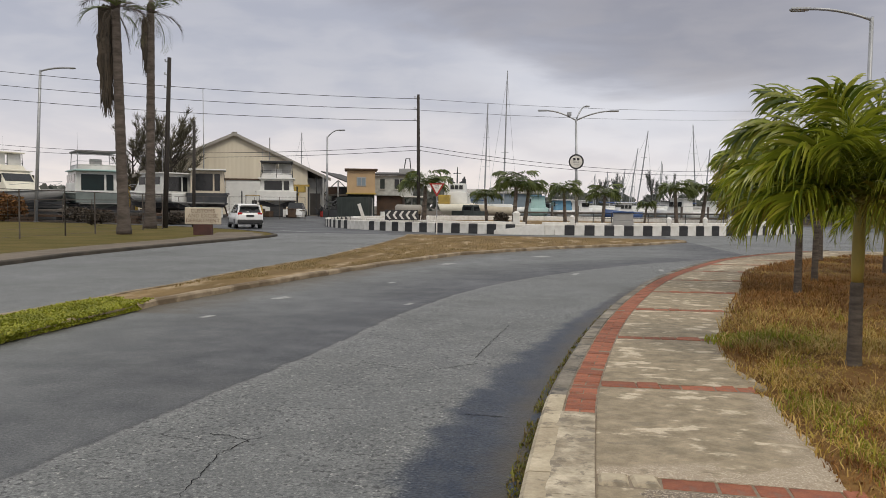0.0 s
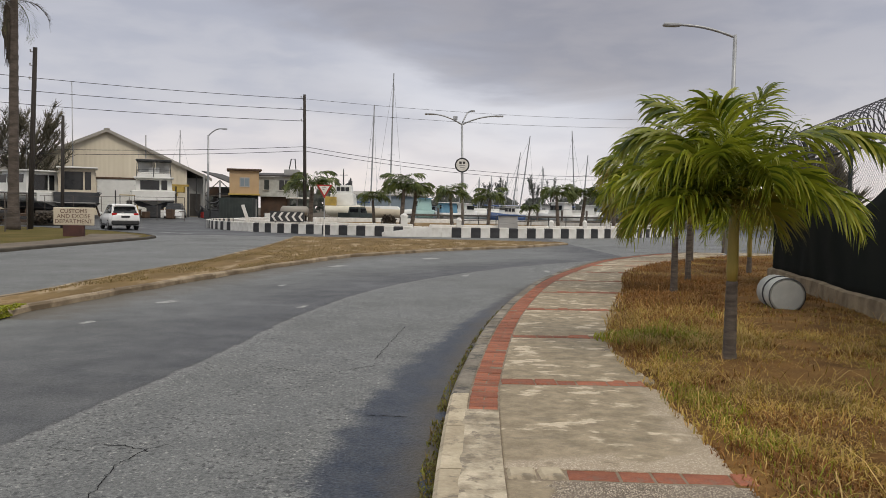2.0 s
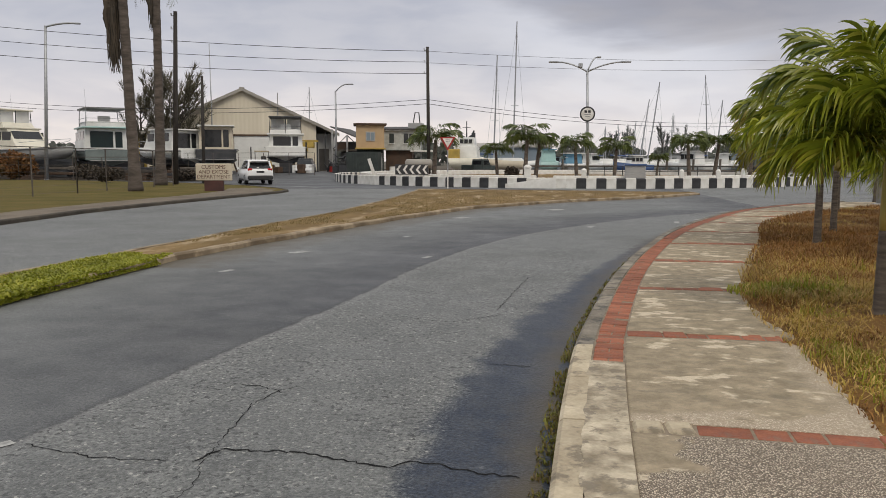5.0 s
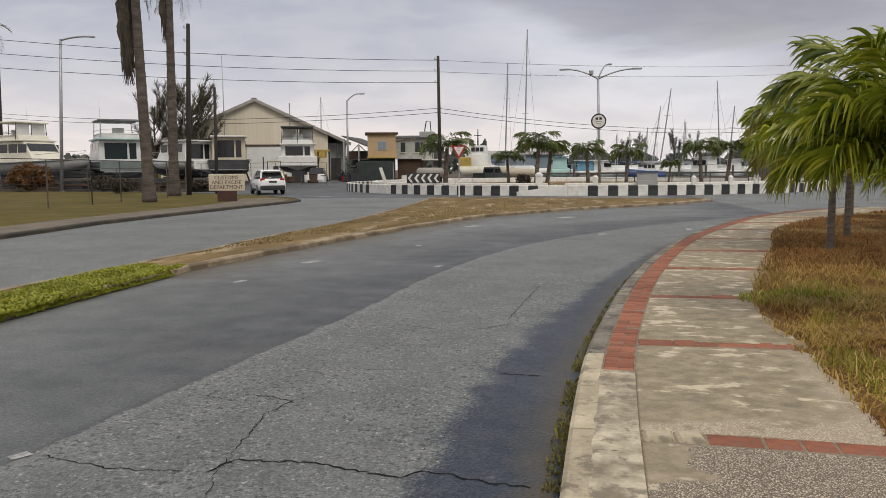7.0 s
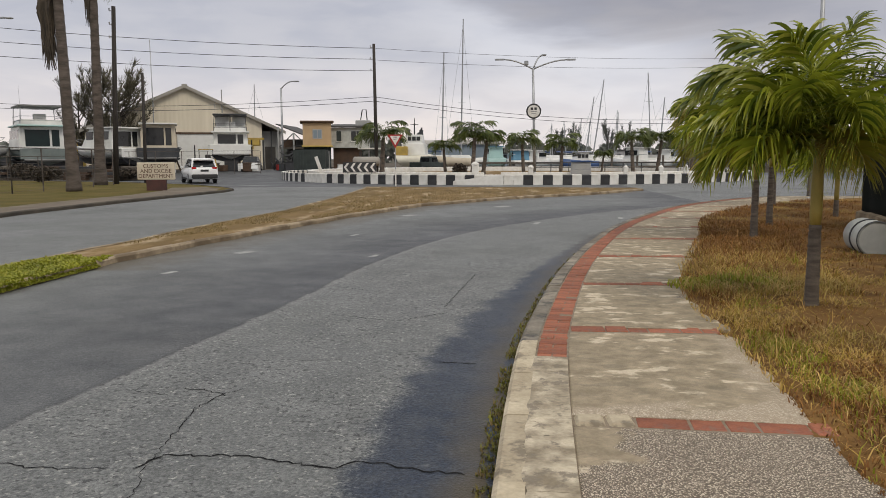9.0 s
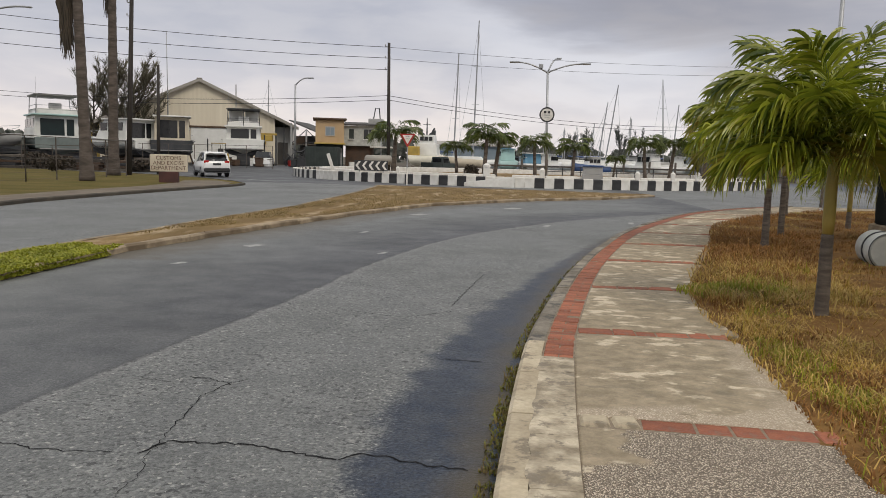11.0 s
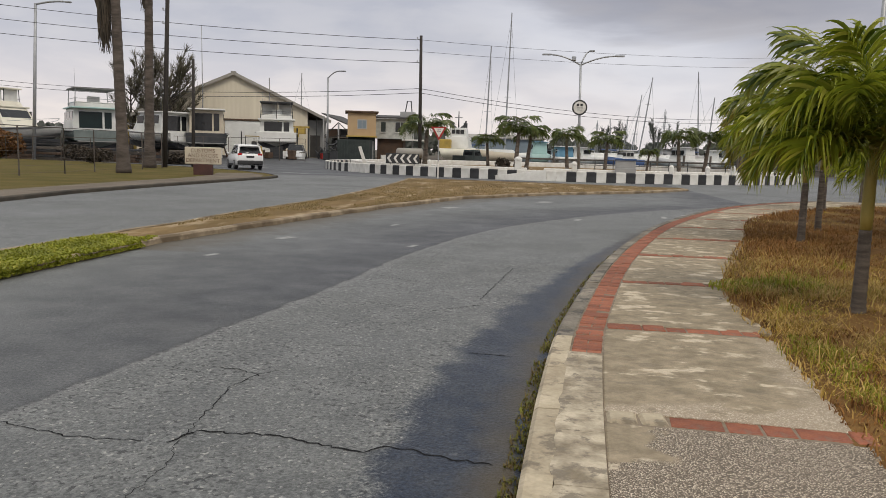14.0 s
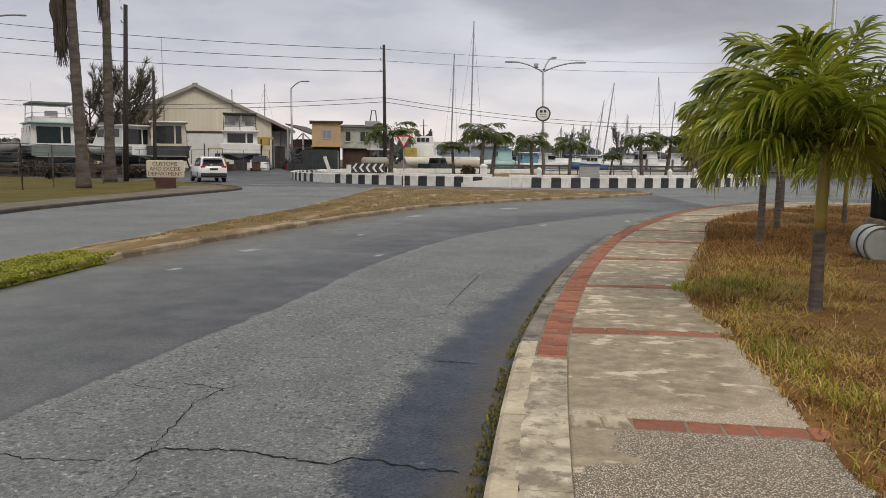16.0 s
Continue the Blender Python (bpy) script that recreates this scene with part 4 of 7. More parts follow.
rb = tagged(raw("roundabout_island", [(x, y, 0.0) for x, y in disc] + [(x, y, 0.28) for x, y in disc], [tuple(range(72, 144))] + [(k, (k + 1) % 72, 72 + (k + 1) % 72, 72 + k) for k in range(72)], MEDIAN), "raised dry-grass island inside the roundabout wall", "island", kind="structure")

ring = thing("roundabout_wall", "low rounded wall of alternating black and white painted blocks", "wall", (*RC, 0))
N_BLOCK = 202


def arc_block(material, r0, r1, z1, arc, bevel):
    bm = box(-0.5, 0.5, -0.5, 0.5, 0, z1, 0)
    for v in bm.verts:
        a = v.co.x * arc
        r = (r0 + r1) / 2 - v.co.y * (r1 - r0)
        v.co = Vector((r * math.sin(a), -r * math.cos(a), v.co.z))
    bmesh.ops.bevel(bm, geom=[e for e in bm.edges if min(v.co.z for v in e.verts) > 0.01], offset=bevel, segments=2, affect="EDGES", profile=0.6)
    return mesh_of("block", bm, material)


step = 2 * math.pi / N_BLOCK
white_block, black_block = arc_block(WHITE_PAINT, RR - 0.34, RR, 0.63, step * 0.985, 0.07), arc_block(BLACK_PAINT, RR - 0.338, RR + 0.004, 0.61, step * 0.985, 0.07)
for k in range(N_BLOCK):
    a = (k - N_BLOCK // 2) * step
    x = RR * math.sin(a)
    front = abs(a) < 1.7
    plain = front and (-2.7 < x < -0.4 or -14.6 < x < -12.6)
    ob = new("block", white_block if k % 2 or plain else black_block)
    ob.matrix_basis, ob.parent = pose(0, 0, 0, 0, 0, math.degrees(a)), ring
inner = thing("planter_wall", "low white-painted inner wall with rounded coping", "wall", (*RC, 0))
coping = arc_block(WHITE_PAINT, RR - 2.4, RR - 2.05, 0.72, step * 4 * 0.99, 0.06)
for k in range(N_BLOCK // 4):
    ob = new("segment", coping)
    ob.matrix_basis, ob.parent = pose(0, 0, 0, 0, 0, math.degrees(k * step * 4)), inner
# leaning marker board on the island's near side
for x, y, h, w in ((-1.1, 47.6, 1.15, 0.42), (2.3, 48.0, 0.95, 0.3), (-6.9, 50.0, 0.8, 0.2), (10.5, 49.5, 0.9, 0.25), (12.2, 50.3, 0.95, 0.25), (8.2, 48.8, 0.9, 0.25)):
    p = thing("bollard", "white-painted masonry bollard with a domed cap", "bollard", (x, y, 0.25), 0, "bollards on the roundabout")
    part("shaft", box(-w / 2, w / 2, -w / 2, w / 2, 0, h - 0.2, 0.03), WHITE_PAINT, p)
    part("cap", tube([(0, 0, h - 0.22), (0, 0, h - 0.12), (0, 0, h)], [w * 0.62, w * 0.6, w * 0.2], 10), WHITE_PAINT, p)
ramp_ob = thing("low_ramp_wall", "white sloping end wall beside the roundabout wall", "wall", (0, 0, 0))
part("slope", loft([[(-2.4, 46.45, 0.0), (-2.4, 46.6, 0.0), (-2.4, 46.6, 0.25), (-2.4, 46.45, 0.25)], [(0.6, 46.3, 0.0), (0.6, 46.45, 0.0), (0.6, 46.45, 0.66), (0.6, 46.3, 0.66)]]), WHITE_PAINT, ramp_ob)

plank = thing("leaning_board", "white board leaning on the roundabout wall", "board", (-11.95, 54.0, 0.25))
part("panel", loft([[(-0.12, -0.03, 0.0), (0.12, -0.03, 0.0), (0.12, 0.03, 0.0), (-0.12, 0.03, 0.0)], [(-0.62, -0.03, 1.5), (-0.4, -0.03, 1.55), (-0.4, 0.03, 1.55), (-0.62, 0.03, 1.5)]]), WHITE_PAINT, plank)

# ---- palms ----
def frond_mesh(name, material, length, start, bend, leaf, pairs, width, seed, droop=0.5, wind=0.0, segs=3, lift=(0.12, 0.55), curl=0.35):
    """One feather leaf that rises at start degrees and bends over; leaflets on both sides. Points along +x."""
    rnd = random.Random(seed)
    n, p, pts = 14, Vector((0, 0, 0)), []
    for i in range(n + 1):
        t = i / n
        a = radians(start - bend * t ** 1.25)
        pts.append((p.copy(), Vector((math.cos(a), 0, math.sin(a)))))
        p += Vector((math.cos(a), 0, math.sin(a))) * length / n
    verts, faces = [], []

    def strip(line, widths, across):
        b = len(verts)
        for q, w in zip(line, widths):
            verts.extend([tuple(q - across * w), tuple(q + across * w)])
        for k in range(len(line) - 1):
            faces.append((b + 2 * k, b + 2 * k + 1, b + 2 * k + 3, b + 2 * k + 2))

    strip([q for q, _ in pts], [0.022 * (1 - 0.85 * i / n) * length / 1.6 for i in range(n + 1)], Vector((0, 1, 0)))
    for k in range(pairs):
        t = 0.13 + 0.87 * (k + rnd.uniform(-0.3, 0.3)) / pairs
        t = min(max(t, 0.1), 1.0)
        i = min(int(t * n), n - 1)
        q = pts[i][0].lerp(pts[i + 1][0], t * n - i)
        d = pts[i][1]
        up = Vector((-d.z, 0, d.x))
        size = leaf * (0.55 + 0.75 * math.sin(math.pi * min(1, t * 0.9 + 0.1))) * rnd.uniform(0.8, 1.12)
        for side in (-1, 1):
            way = (d * (0.55 + 0.6 * t) + Vector((0, side, 0)) * (1.0 - 0.35 * t) + up * rnd.uniform(*lift)).normalized()
            line, x = [q], q
            for s in range(segs):
                way = (way + Vector((wind * 0.25, 0, -droop * (0.35 + curl * s) * rnd.uniform(0.7, 1.3)))).normalized()
                x = x + way * size / segs
                line.append(x)
            prof = {2: (0.7, 1.0, 0.06), 3: (0.55, 1.0, 0.7, 0.06), 5: (0.5, 0.95, 1.0, 0.8, 0.45, 0.05)}[segs]
            across = d.cross(way).cross(way)
            across = (across + d * 0.6).normalized() if across.length > 1e-4 else d
            strip(line, [width * c for c in prof], across)
    me = bpy.data.meshes.new(name)
    me.from_pydata([tuple(v) for v in verts], [], faces)
    me.materials.append(material)
    return me


def place(name, me, parent, m, label=""):
    ob = new(name, me)
    ob.matrix_basis, ob.parent = m, parent
    return tagged(ob, label) if label else ob


def ringed_trunk(h, r0, r1, rings, lean=(0, 0), flare=1.25, sides=12):
    pts, rad = [], []
    for k in range(rings * 2 + 1):
        t = k / (rings * 2)
        pts.append((lean[0] * t, lean[1] * t, h * t))
        rad.append((r0 + (r1 - r0) * t) * (1 + (flare - 1) * max(0, 1 - t * 5) ** 2) * (1.04 if k % 2 else 0.97))
    return tube(pts, rad, sides)


def short_palm(at, trunk_h, shaft_h, crown, seed, label, fronds=15, pairs=44, yellow=(2, 7), turn=0.0, leaf=0.42, group="palms on the verge", wide=0.023, leaves=None):
    """A young feather palm: ringed trunk, olive crownshaft and arching leaves (heading, rise, bend, length)."""
    rnd = random.Random(seed)
    ob = thing("palm_tree", label, "palm tree", at, turn, group)
    part("trunk", ringed_trunk(trunk_h, 0.068, 0.056, 14), BARK, ob, "grey ringed trunk", True)
    part("crownshaft", tube([(0, 0, trunk_h - 0.01), (0, 0, trunk_h + shaft_h * 0.15), (0, 0, trunk_h + shaft_h * 0.6), (0.01, 0, trunk_h + shaft_h), (0.02, 0, trunk_h + shaft_h + 0.2)], [0.05, 0.058, 0.053, 0.05, 0.02], 12), SHAFT, ob, "olive-yellow crownshaft", True)
    if leaves is None:
        leaves = []
        for k in range(fronds):
            t = k / (fronds - 1)
            leaves.append((k * 137.5 + rnd.uniform(-14, 14), 84 - 46 * t + rnd.uniform(-7, 7), 115 + 28 * t + rnd.uniform(-12, 14), crown * rnd.uniform(0.92, 1.1) * (0.8 + 0.62 * t if t < 0.32 else 1.0)))
    for k, (heading, start, bend, length) in enumerate(leaves):
        t = k / (len(leaves) - 1)
        me = frond_mesh("frond", FROND_YELLOW if k in yellow else FROND, length, start, bend, leaf, pairs, wide, seed * 50 + k, 0.24, segs=5, lift=(-0.75, 0.95), curl=0.34)
        place("frond", me, ob, pose(0, 0, trunk_h + shaft_h - 0.03 - 0.14 * t, rnd.uniform(-8, 8), 0, heading))
    return ob


near_leaves = [(40, 88, 40, 1.25), (240, 87, 60, 1.2), (110, 88, 35, 1.2), (165, 84, 85, 1.6), (95, 80, 105, 1.55), (178, 78, 120, 1.6), (4, 75, 138, 1.95), (262, 80, 146, 1.35), (225, 74, 150, 1.45), (290, 72, 150, 1.25), (120, 68, 130, 1.5), (150, 66, 138, 1.55), (318, 68, 150, 1.25), (200, 62, 138, 1.5), (345, 44, 124, 1.42), (210, 38, 112, 1.35), (296, 40, 124, 1.05), (235, 42, 116, 1.25), (182, 42, 118, 1.3)]
short_palm((3.14, 8.1, 0.10), 0.84, 0.80, 1.58, 3, "young feather palm with ringed grey trunk beside the footpath", pairs=60, yellow=(16, 18), turn=-22, leaf=0.42, wide=0.0205, leaves=near_leaves)
short_palm((4.72, 14.6, 0.10), 1.1, 0.72, 1.85, 8, "young feather palm with yellowing lower leaves", fronds=21, pairs=60, yellow=(11, 13, 15, 16, 19), turn=75, leaf=0.48, wide=0.025)
for i, (x, y, h) in enumerate(((5.9, 17.2, 1.3), (8.4, 19.8, 0.45), (8.6, 24.6, 1.1), (10.6, 23.0, 0.6), (12.2, 31.0, 1.2))):
    short_palm((x, y, 0.10), h, 0.8, 1.75, 20 + i, "feather palm standing in dry grass on the verge", fronds=18, pairs=34, yellow=(12, 15), turn=60 * i, leaf=0.46)


def island_palm(seed, h, lean, fronds, crown):
    rnd = random.Random(seed)
    ob = thing("palm_tree", "small dark windswept palm on the roundabout", "palm tree", (0, 0, 0), 0, "palms on the roundabout")
    part("trunk", ringed_trunk(h, 0.11, 0.075, 5, (lean, 0), 1.3, 8), BARK, ob)
    for k in range(fronds):
        t = k / (fronds - 1)
        az = k * 137.5 + rnd.uniform(-25, 25)
        me = frond_mesh("frond", FROND_FAR, crown * rnd.uniform(0.8, 1.15), 82 - 50 * t + rnd.uniform(-10, 10), 125 + 30 * t, 0.48, 22, 0.03, seed * 31 + k, 0.75, segs=3, lift=(-0.5, 0.8))
        place("frond", me, ob, pose(lean, 0, h, 0, 0, az))
    return ob


variants = [island_palm(5, 1.0, 0.1, 13, 1.35), island_palm(6, 1.0, -0.12, 11, 1.3), island_palm(9, 1.0, 0.2, 12, 1.25)]
spots = [(-8.1, 56, 3.0, 1.3, 0, 0), (-3.5, 57, 2.15, 0.85, 1, 1), (-1.5, 56, 3.0, 1.2, 2, 0), (-0.75, 56.6, 2.75, 1.05, 0, 2), (2.2, 56, 2.55, 0.95, 1, 1), (4.8, 56, 2.3, 0.9, 2, 0), (9.95, 56, 2.6, 1.05, 1, 1), (11.8, 57, 2.7, 1.0, 0, 2), (8.1, 59, 1.6, 0.6, 0, 2), (15.0, 60, 2.5, 1.0, 1, 0)]
for i, (x, y, h, s, v, w) in enumerate(spots):
    m = pose(x, y, 0.27, 0, 0, (i * 23) % 50 - 25) @ Matrix.Diagonal((s * 1.4, s * 1.4, h / 2.1, 1))
    base = variants[w]
    cp = base if i == (0, 1, 3)[w] else copy_thing(base, m)
    cp.matrix_basis = m
    for ch in cp.children:
        if ch.name.startswith("trunk"):
            ch.matrix_basis = Matrix.Diagonal((1, 1, 2.0, 1))
        else:
            ch.location.z = 2.0


def tall_palm(at, h, r0, r1, lean, seed, label, crown=2.3, fronds=11, dead=(), skirt=None):
    rnd = random.Random(seed)
    ob = thing("tall_palm", label, "palm tree", at, 0, "tall palms on the lawn")
    part("trunk", ringed_trunk(h, r0, r1, 22, lean, 1.35, 14), BARK_TALL, ob, "pale ringed trunk", True)
    for k in range(fronds):
        t = k / (fronds - 1)
        me = frond_mesh("frond", FROND_DEAD if k % 2 else FROND_FAR, crown * rnd.uniform(0.85, 1.1), 60 - 75 * t + rnd.uniform(-8, 8), 85 + 35 * t, 0.75, 26, 0.026, seed * 17 + k, 0.6, segs=2)
        place("frond", me, ob, pose(lean[0], lean[1], h - 0.1, 0, 0, k * 137.5 + 30 * seed))
    for az, length, z in dead:
        me = frond_mesh("dead_frond", FROND_DEAD, length, -60, 32, 0.55, 40, 0.03, seed * 7 + int(az), 0.9, segs=2)
        place("dead_frond", me, ob, pose(lean[0] * z / h, lean[1] * z / h, z, 0, 0, az), "brown dead leaf hanging down the trunk")
    if skirt:
        sx, za, zb, wide, n = skirt
        verts, faces = [], []
        for _ in range(n):
            a = Vector((lean[0] + sx * rnd.uniform(0.25, 1.0) * wide, rnd.uniform(-0.3, 0.3), za + rnd.uniform(-0.5, 0.3)))
            low = za + (zb - za) * rnd.uniform(0.35, 1.0)
            mid = Vector((lean[0] + sx * rnd.uniform(0.35, 1.15) * wide, rnd.uniform(-0.3, 0.3), (za + low) / 2))
            end = Vector((lean[0] + sx * rnd.uniform(0.35, 1.0) * wide, rnd.uniform(-0.25, 0.25), low))
            b, w = len(verts), rnd.uniform(0.025, 0.05)
            for q, c in ((a, 0.6), (mid, 1.0), (end, 0.15)):
                verts += [q - Vector((w * c, 0, 0)), q + Vector((w * c, 0.02, 0))]
            faces += [(b, b + 1, b + 3, b + 2), (b + 2, b + 3, b + 5, b + 4)]
        tagged(raw("dead_fronds", verts, faces, FROND_DEAD, ob), "dark skirt of dead hanging leaves")
    part("crownshaft", tube([(lean[0], lean[1], h - 0.02), (lean[0], lean[1], h + 0.35), (lean[0], lean[1], h + 0.8)], [r1 * 1.0, r1 * 1.35, 0.05], 10), BARK_TALL, ob, "", True)
    return ob


tall_palm((-20.05, 36, 0.08), 11.0, 0.28, 0.2, (-0.3, 0), 1, "tall palm with pale ringed trunk and hanging dead leaves", 2.3, 9, ((185, 2.2, 11.0), (20, 2.0, 10.9)), (-1, 10.9, 5.7, 0.75, 300))
tall_palm((-23.45, 45.0, 0.08), 13.1, 0.31, 0.2, (0.2, 0), 2, "tall palm with pale ringed trunk and a dead leaf", 2.5, 9, ((180, 2.0, 13.0),), (-1, 12.6, 9.2, 0.5, 140))
tall_palm((-44.4, 55, 0.08), 12.6, 0.45, 0.33, (0.3, 0), 4, "tall palm at the back of the lawn", 2.6, 9)

# ---- poles, lamps and cables ----
def wood_pole(x, y, h, r, lean=(0.0, 0.0), z=0.0, insulators=3):
    ob = thing("utility_pole", "weathered dark timber utility pole", "utility pole", (x, y, z), 0, "utility poles")
    part("shaft", tube([(0, 0, -0.1), (lean[0] * 0.5, lean[1] * 0.5, h * 0.5), (lean[0], lean[1], h)], [r, r * 0.85, r * 0.7], 10), WOOD_POLE, ob, "", True)
    for k in range(insulators):
        zz = h - 0.25 - 0.8 * k
        part("insulator", tube([(lean[0] * zz / h - r * 0.6, 0, zz), (lean[0] * zz / h - r - 0.1, 0, zz), (lean[0] * zz / h - r - 0.1, 0, zz + 0.14)], [0.025, 0.03, 0.045], 6), GREYWALL, ob)
    return ob


wood_pole(-8.3, 55, 9.35, 0.14, (-0.1, 0), 0.25)
wood_pole(-23.3, 46.6, 10.7, 0.17, (0.4, 0), 0.08)
wood_pole(-23.9, 52, 7.4, 0.13, (0.1, 0), 0.05, 1)
wood_pole(-51.7, 66, 12.8, 0.18, (0.4, 0), 0.05)


def street_lamp(x, y, h, arm, rise_by, z=0.0, r=0.085, side=1):
    ob = thing("street_lamp", "grey galvanised street lamp with a curved arm", "street lamp", (x, y, z), 0, "street lamps")
    part("base_plate", box(-0.16, 0.16, -0.16, 0.16, 0, 0.05, 0.01), GALV, ob)
    part("post", tube([(0, 0, 0), (0, 0, h * 0.5), (0, 0, h)], [r, r * 0.85, r * 0.7], 10), GALV, ob, "", True)
    part("arm", tube([(side * arm * t, 0, h - 0.1 + rise_by * (1 - (1 - t) ** 2)) for t in np.linspace(0, 1, 8)], [r * 0.5] * 8, 8), GALV, ob, "", True)
    head = part("lamp_head", box(min(side * arm * 0.98, side * (arm + 0.62)), max(side * arm * 0.98, side * (arm + 0.62)), -0.13, 0.13, h + rise_by - 0.16, h + rise_by - 0.05, 0.03), GALV, ob, "flat lamp head")
    part("lens", box(min(side * (arm + 0.1), side * (arm + 0.55)), max(side * (arm + 0.1), side * (arm + 0.55)), -0.1, 0.1, h + rise_by - 0.175, h + rise_by - 0.15), GREYWALL, head)
    return ob


street_lamp(-39.4, 57, 12.0, 2.3, 0.35, 0.05, 0.15).matrix_basis = pose(-39.4, 57, 0.05, 0, 3.0, 0)
street_lamp(-21.45, 78, 8.3, 1.25, 0.75, 0.45, 0.12)
lamp_right = street_lamp(11.55, 29, 8.25, 2.1, 0.42, 0.1, 0.10, -1)
lamp_mid = thing("street_lamp", "grey street lamp with three arms and a round sign", "street lamp", (3.45, 65, 0.25), 0, "street lamps")
part("base_plate", box(-0.2, 0.2, -0.2, 0.2, 0, 0.05, 0.01), GALV, lamp_mid)
part("post", tube([(0, 0, 0), (-0.1, 0, 4), (-0.22, 0, 8.7)], [0.13, 0.11, 0.09], 10), GALV, lamp_mid, "", True)
for ex, ey, ez, hx in ((-2.6, 0.0, 9.42, -0.75), (2.5, 0.0, 9.35, 0.75), (0.55, 0.6, 9.82, 0.35)):
    part("arm", tube([(-0.22 + (ex + 0.22) * t, ey * t, 8.6 + (ez - 8.6) * (1 - (1 - t) ** 1.8)) for t in np.linspace(0, 1, 7)], [0.06] * 7, 8), GALV, lamp_mid, "", True)
    part("lamp_head", box(min(ex, ex + hx), max(ex, ex + hx), ey - 0.14, ey + 0.14, ez - 0.06, ez + 0.07, 0.03), GALV, lamp_mid, "flat lamp head")
bird_cam = part("junction_box", box(-0.95, -0.6, -0.12, 0.12, 8.95, 9.3, 0.04), GALV, lamp_mid)
face = part("round_sign", tube([(-0.14, -0.16, 5.2), (-0.14, -0.21, 5.2)], [0.62, 0.62], 28), BLACK_PAINT, lamp_mid, "round white sign with a black rim")
part("sign_face", tube([(-0.14, -0.212, 5.2), (-0.14, -0.222, 5.2)], [0.5, 0.5], 28), WHITE_PAINT, face)
for dx, dz, w, h in ((-0.15, 0.2, 0.2, 0.2), (0.15, 0.2, 0.2, 0.2), (0, -0.03, 0.5, 0.08), (0, -0.2, 0.4, 0.06)):
    part("sign_mark", box(-0.14 + dx - w / 2, -0.14 + dx + w / 2, -0.228, -0.224, 5.2 + dz - h / 2, 5.2 + dz + h / 2), BLACK_PAINT if h > 0.1 else GREYWALL, face)


def cable(a, b, sag, r=0.018):
    a, b = Vector(a), Vector(b)
    ob = tagged(new("overhead_cable", mesh_of("overhead_cable", tube([a.lerp(b, t) - Vector((0, 0, 4 * sag * t * (1 - t))) for t in np.linspace(0, 1, 17)], r, 5), WIRE)), "thin black overhead cable between poles", "cable", "overhead cables")
    return ob


for z0, z1 in ((11.0, 9.3), (10.05, 8.55), (9.1, 7.75)):
    cable((-51.3, 40, z0 + 0.6), (-8.45, 55, z1), 0.75)
for z0, z1 in ((6.1, 5.95), (5.7, 5.65)):
    cable((-51.5, 66, z0 + 1.0), (-8.4, 55, z1), 0.7)
    cable((-8.4, 55, z1), (40, 100, z0 + 2.3), 1.9)
for z in (9.3, 8.5):
    cable((-8.4, 55, z), (46, 92, z + 4.6), 1.0, 0.012)

# ---- signs ----
def letters(words, size, at, parent, material):
    cu = bpy.data.curves.new("lettering", "FONT")
    cu.body, cu.size, cu.align_x, cu.align_y, cu.extrude = words, size, "CENTER", "CENTER", 0.004
    tmp = bpy.data.objects.new("lettering", cu)
    scene.collection.objects.link(tmp)
    me = bpy.data.meshes.new_from_object(tmp.evaluated_get(bpy.context.evaluated_depsgraph_get()))
    bpy.data.objects.remove(tmp)
    me.materials.clear()
    me.materials.append(material)
    ob = new("lettering", me)
    ob.parent, ob.matrix_basis = parent, pose(*at, 90, 0, 0)
    return ob


board = thing("customs_sign", "cream signboard with brown lettering on a maroon plinth", "sign", (-16.33, 36.8, 0.1), 8)
face = part("sign_board", box(-0.9, 0.9, -0.06, 0.06, 0.52, 1.36, 0.05, None, 2), SIGN_CREAM, board, "cream signboard")
part("plinth", box(-0.46, 0.46, -0.14, 0.14, -0.05, 0.52, 0.02), MAROON, board, "maroon painted plinth")
for words, z in (("CUSTOMS", 1.18), ("AND EXCISE", 0.94), ("DEPARTMENT", 0.70)):
    letters(words, 0.265, (0, -0.066, z), face, SIGN_INK)

chev = thing("chevron_sign", "black board with white chevrons on two posts", "sign", (-8.85, 51.0, 0.2), 0)
for x in (-0.8, 0.8):
    part("post", tube([(x, 0.06, 0), (x, 0.06, 1.1)], 0.035, 8), GALV, chev)
panel = part("sign_board", box(-1.12, 1.12, -0.02, 0.02, 0.5, 1.18, 0.01), BLACK_PAINT, chev)
for k in range(5):
    x = -0.88 + 0.44 * k
    bm = bmesh.new()
    bm.faces.new([bm.verts.new(p) for p in ((x - 0.16, -0.026, 0.84), (x + 0.04, -0.026, 1.12), (x + 0.2, -0.026, 1.12), (x, -0.026, 0.84))])
    bm.faces.new([bm.verts.new(p) for p in ((x - 0.16, -0.026, 0.84), (x, -0.026, 0.84), (x + 0.2, -0.026, 0.56), (x + 0.04, -0.026, 0.56))])
    part("chevron", bm, WHITE_PAINT, panel)
tank = thing("white_tank", "long pale cylindrical tank lying behind the chevron board", "tank", (-8.9, 54.2, 0.28), 0)
part("body", tube([(-0.95, 0, 1.15), (-0.85, 0, 1.15), (0.85, 0, 1.15), (0.95, 0, 1.15)], [0.2, 0.32, 0.32, 0.2], 16), ROOF_PALE, tank, "", True)
for x in (-0.6, 0.6):
    part("cradle", box(x - 0.06, x + 0.06, -0.25, 0.25, 0, 0.9, 0.01), GREYWALL, tank)

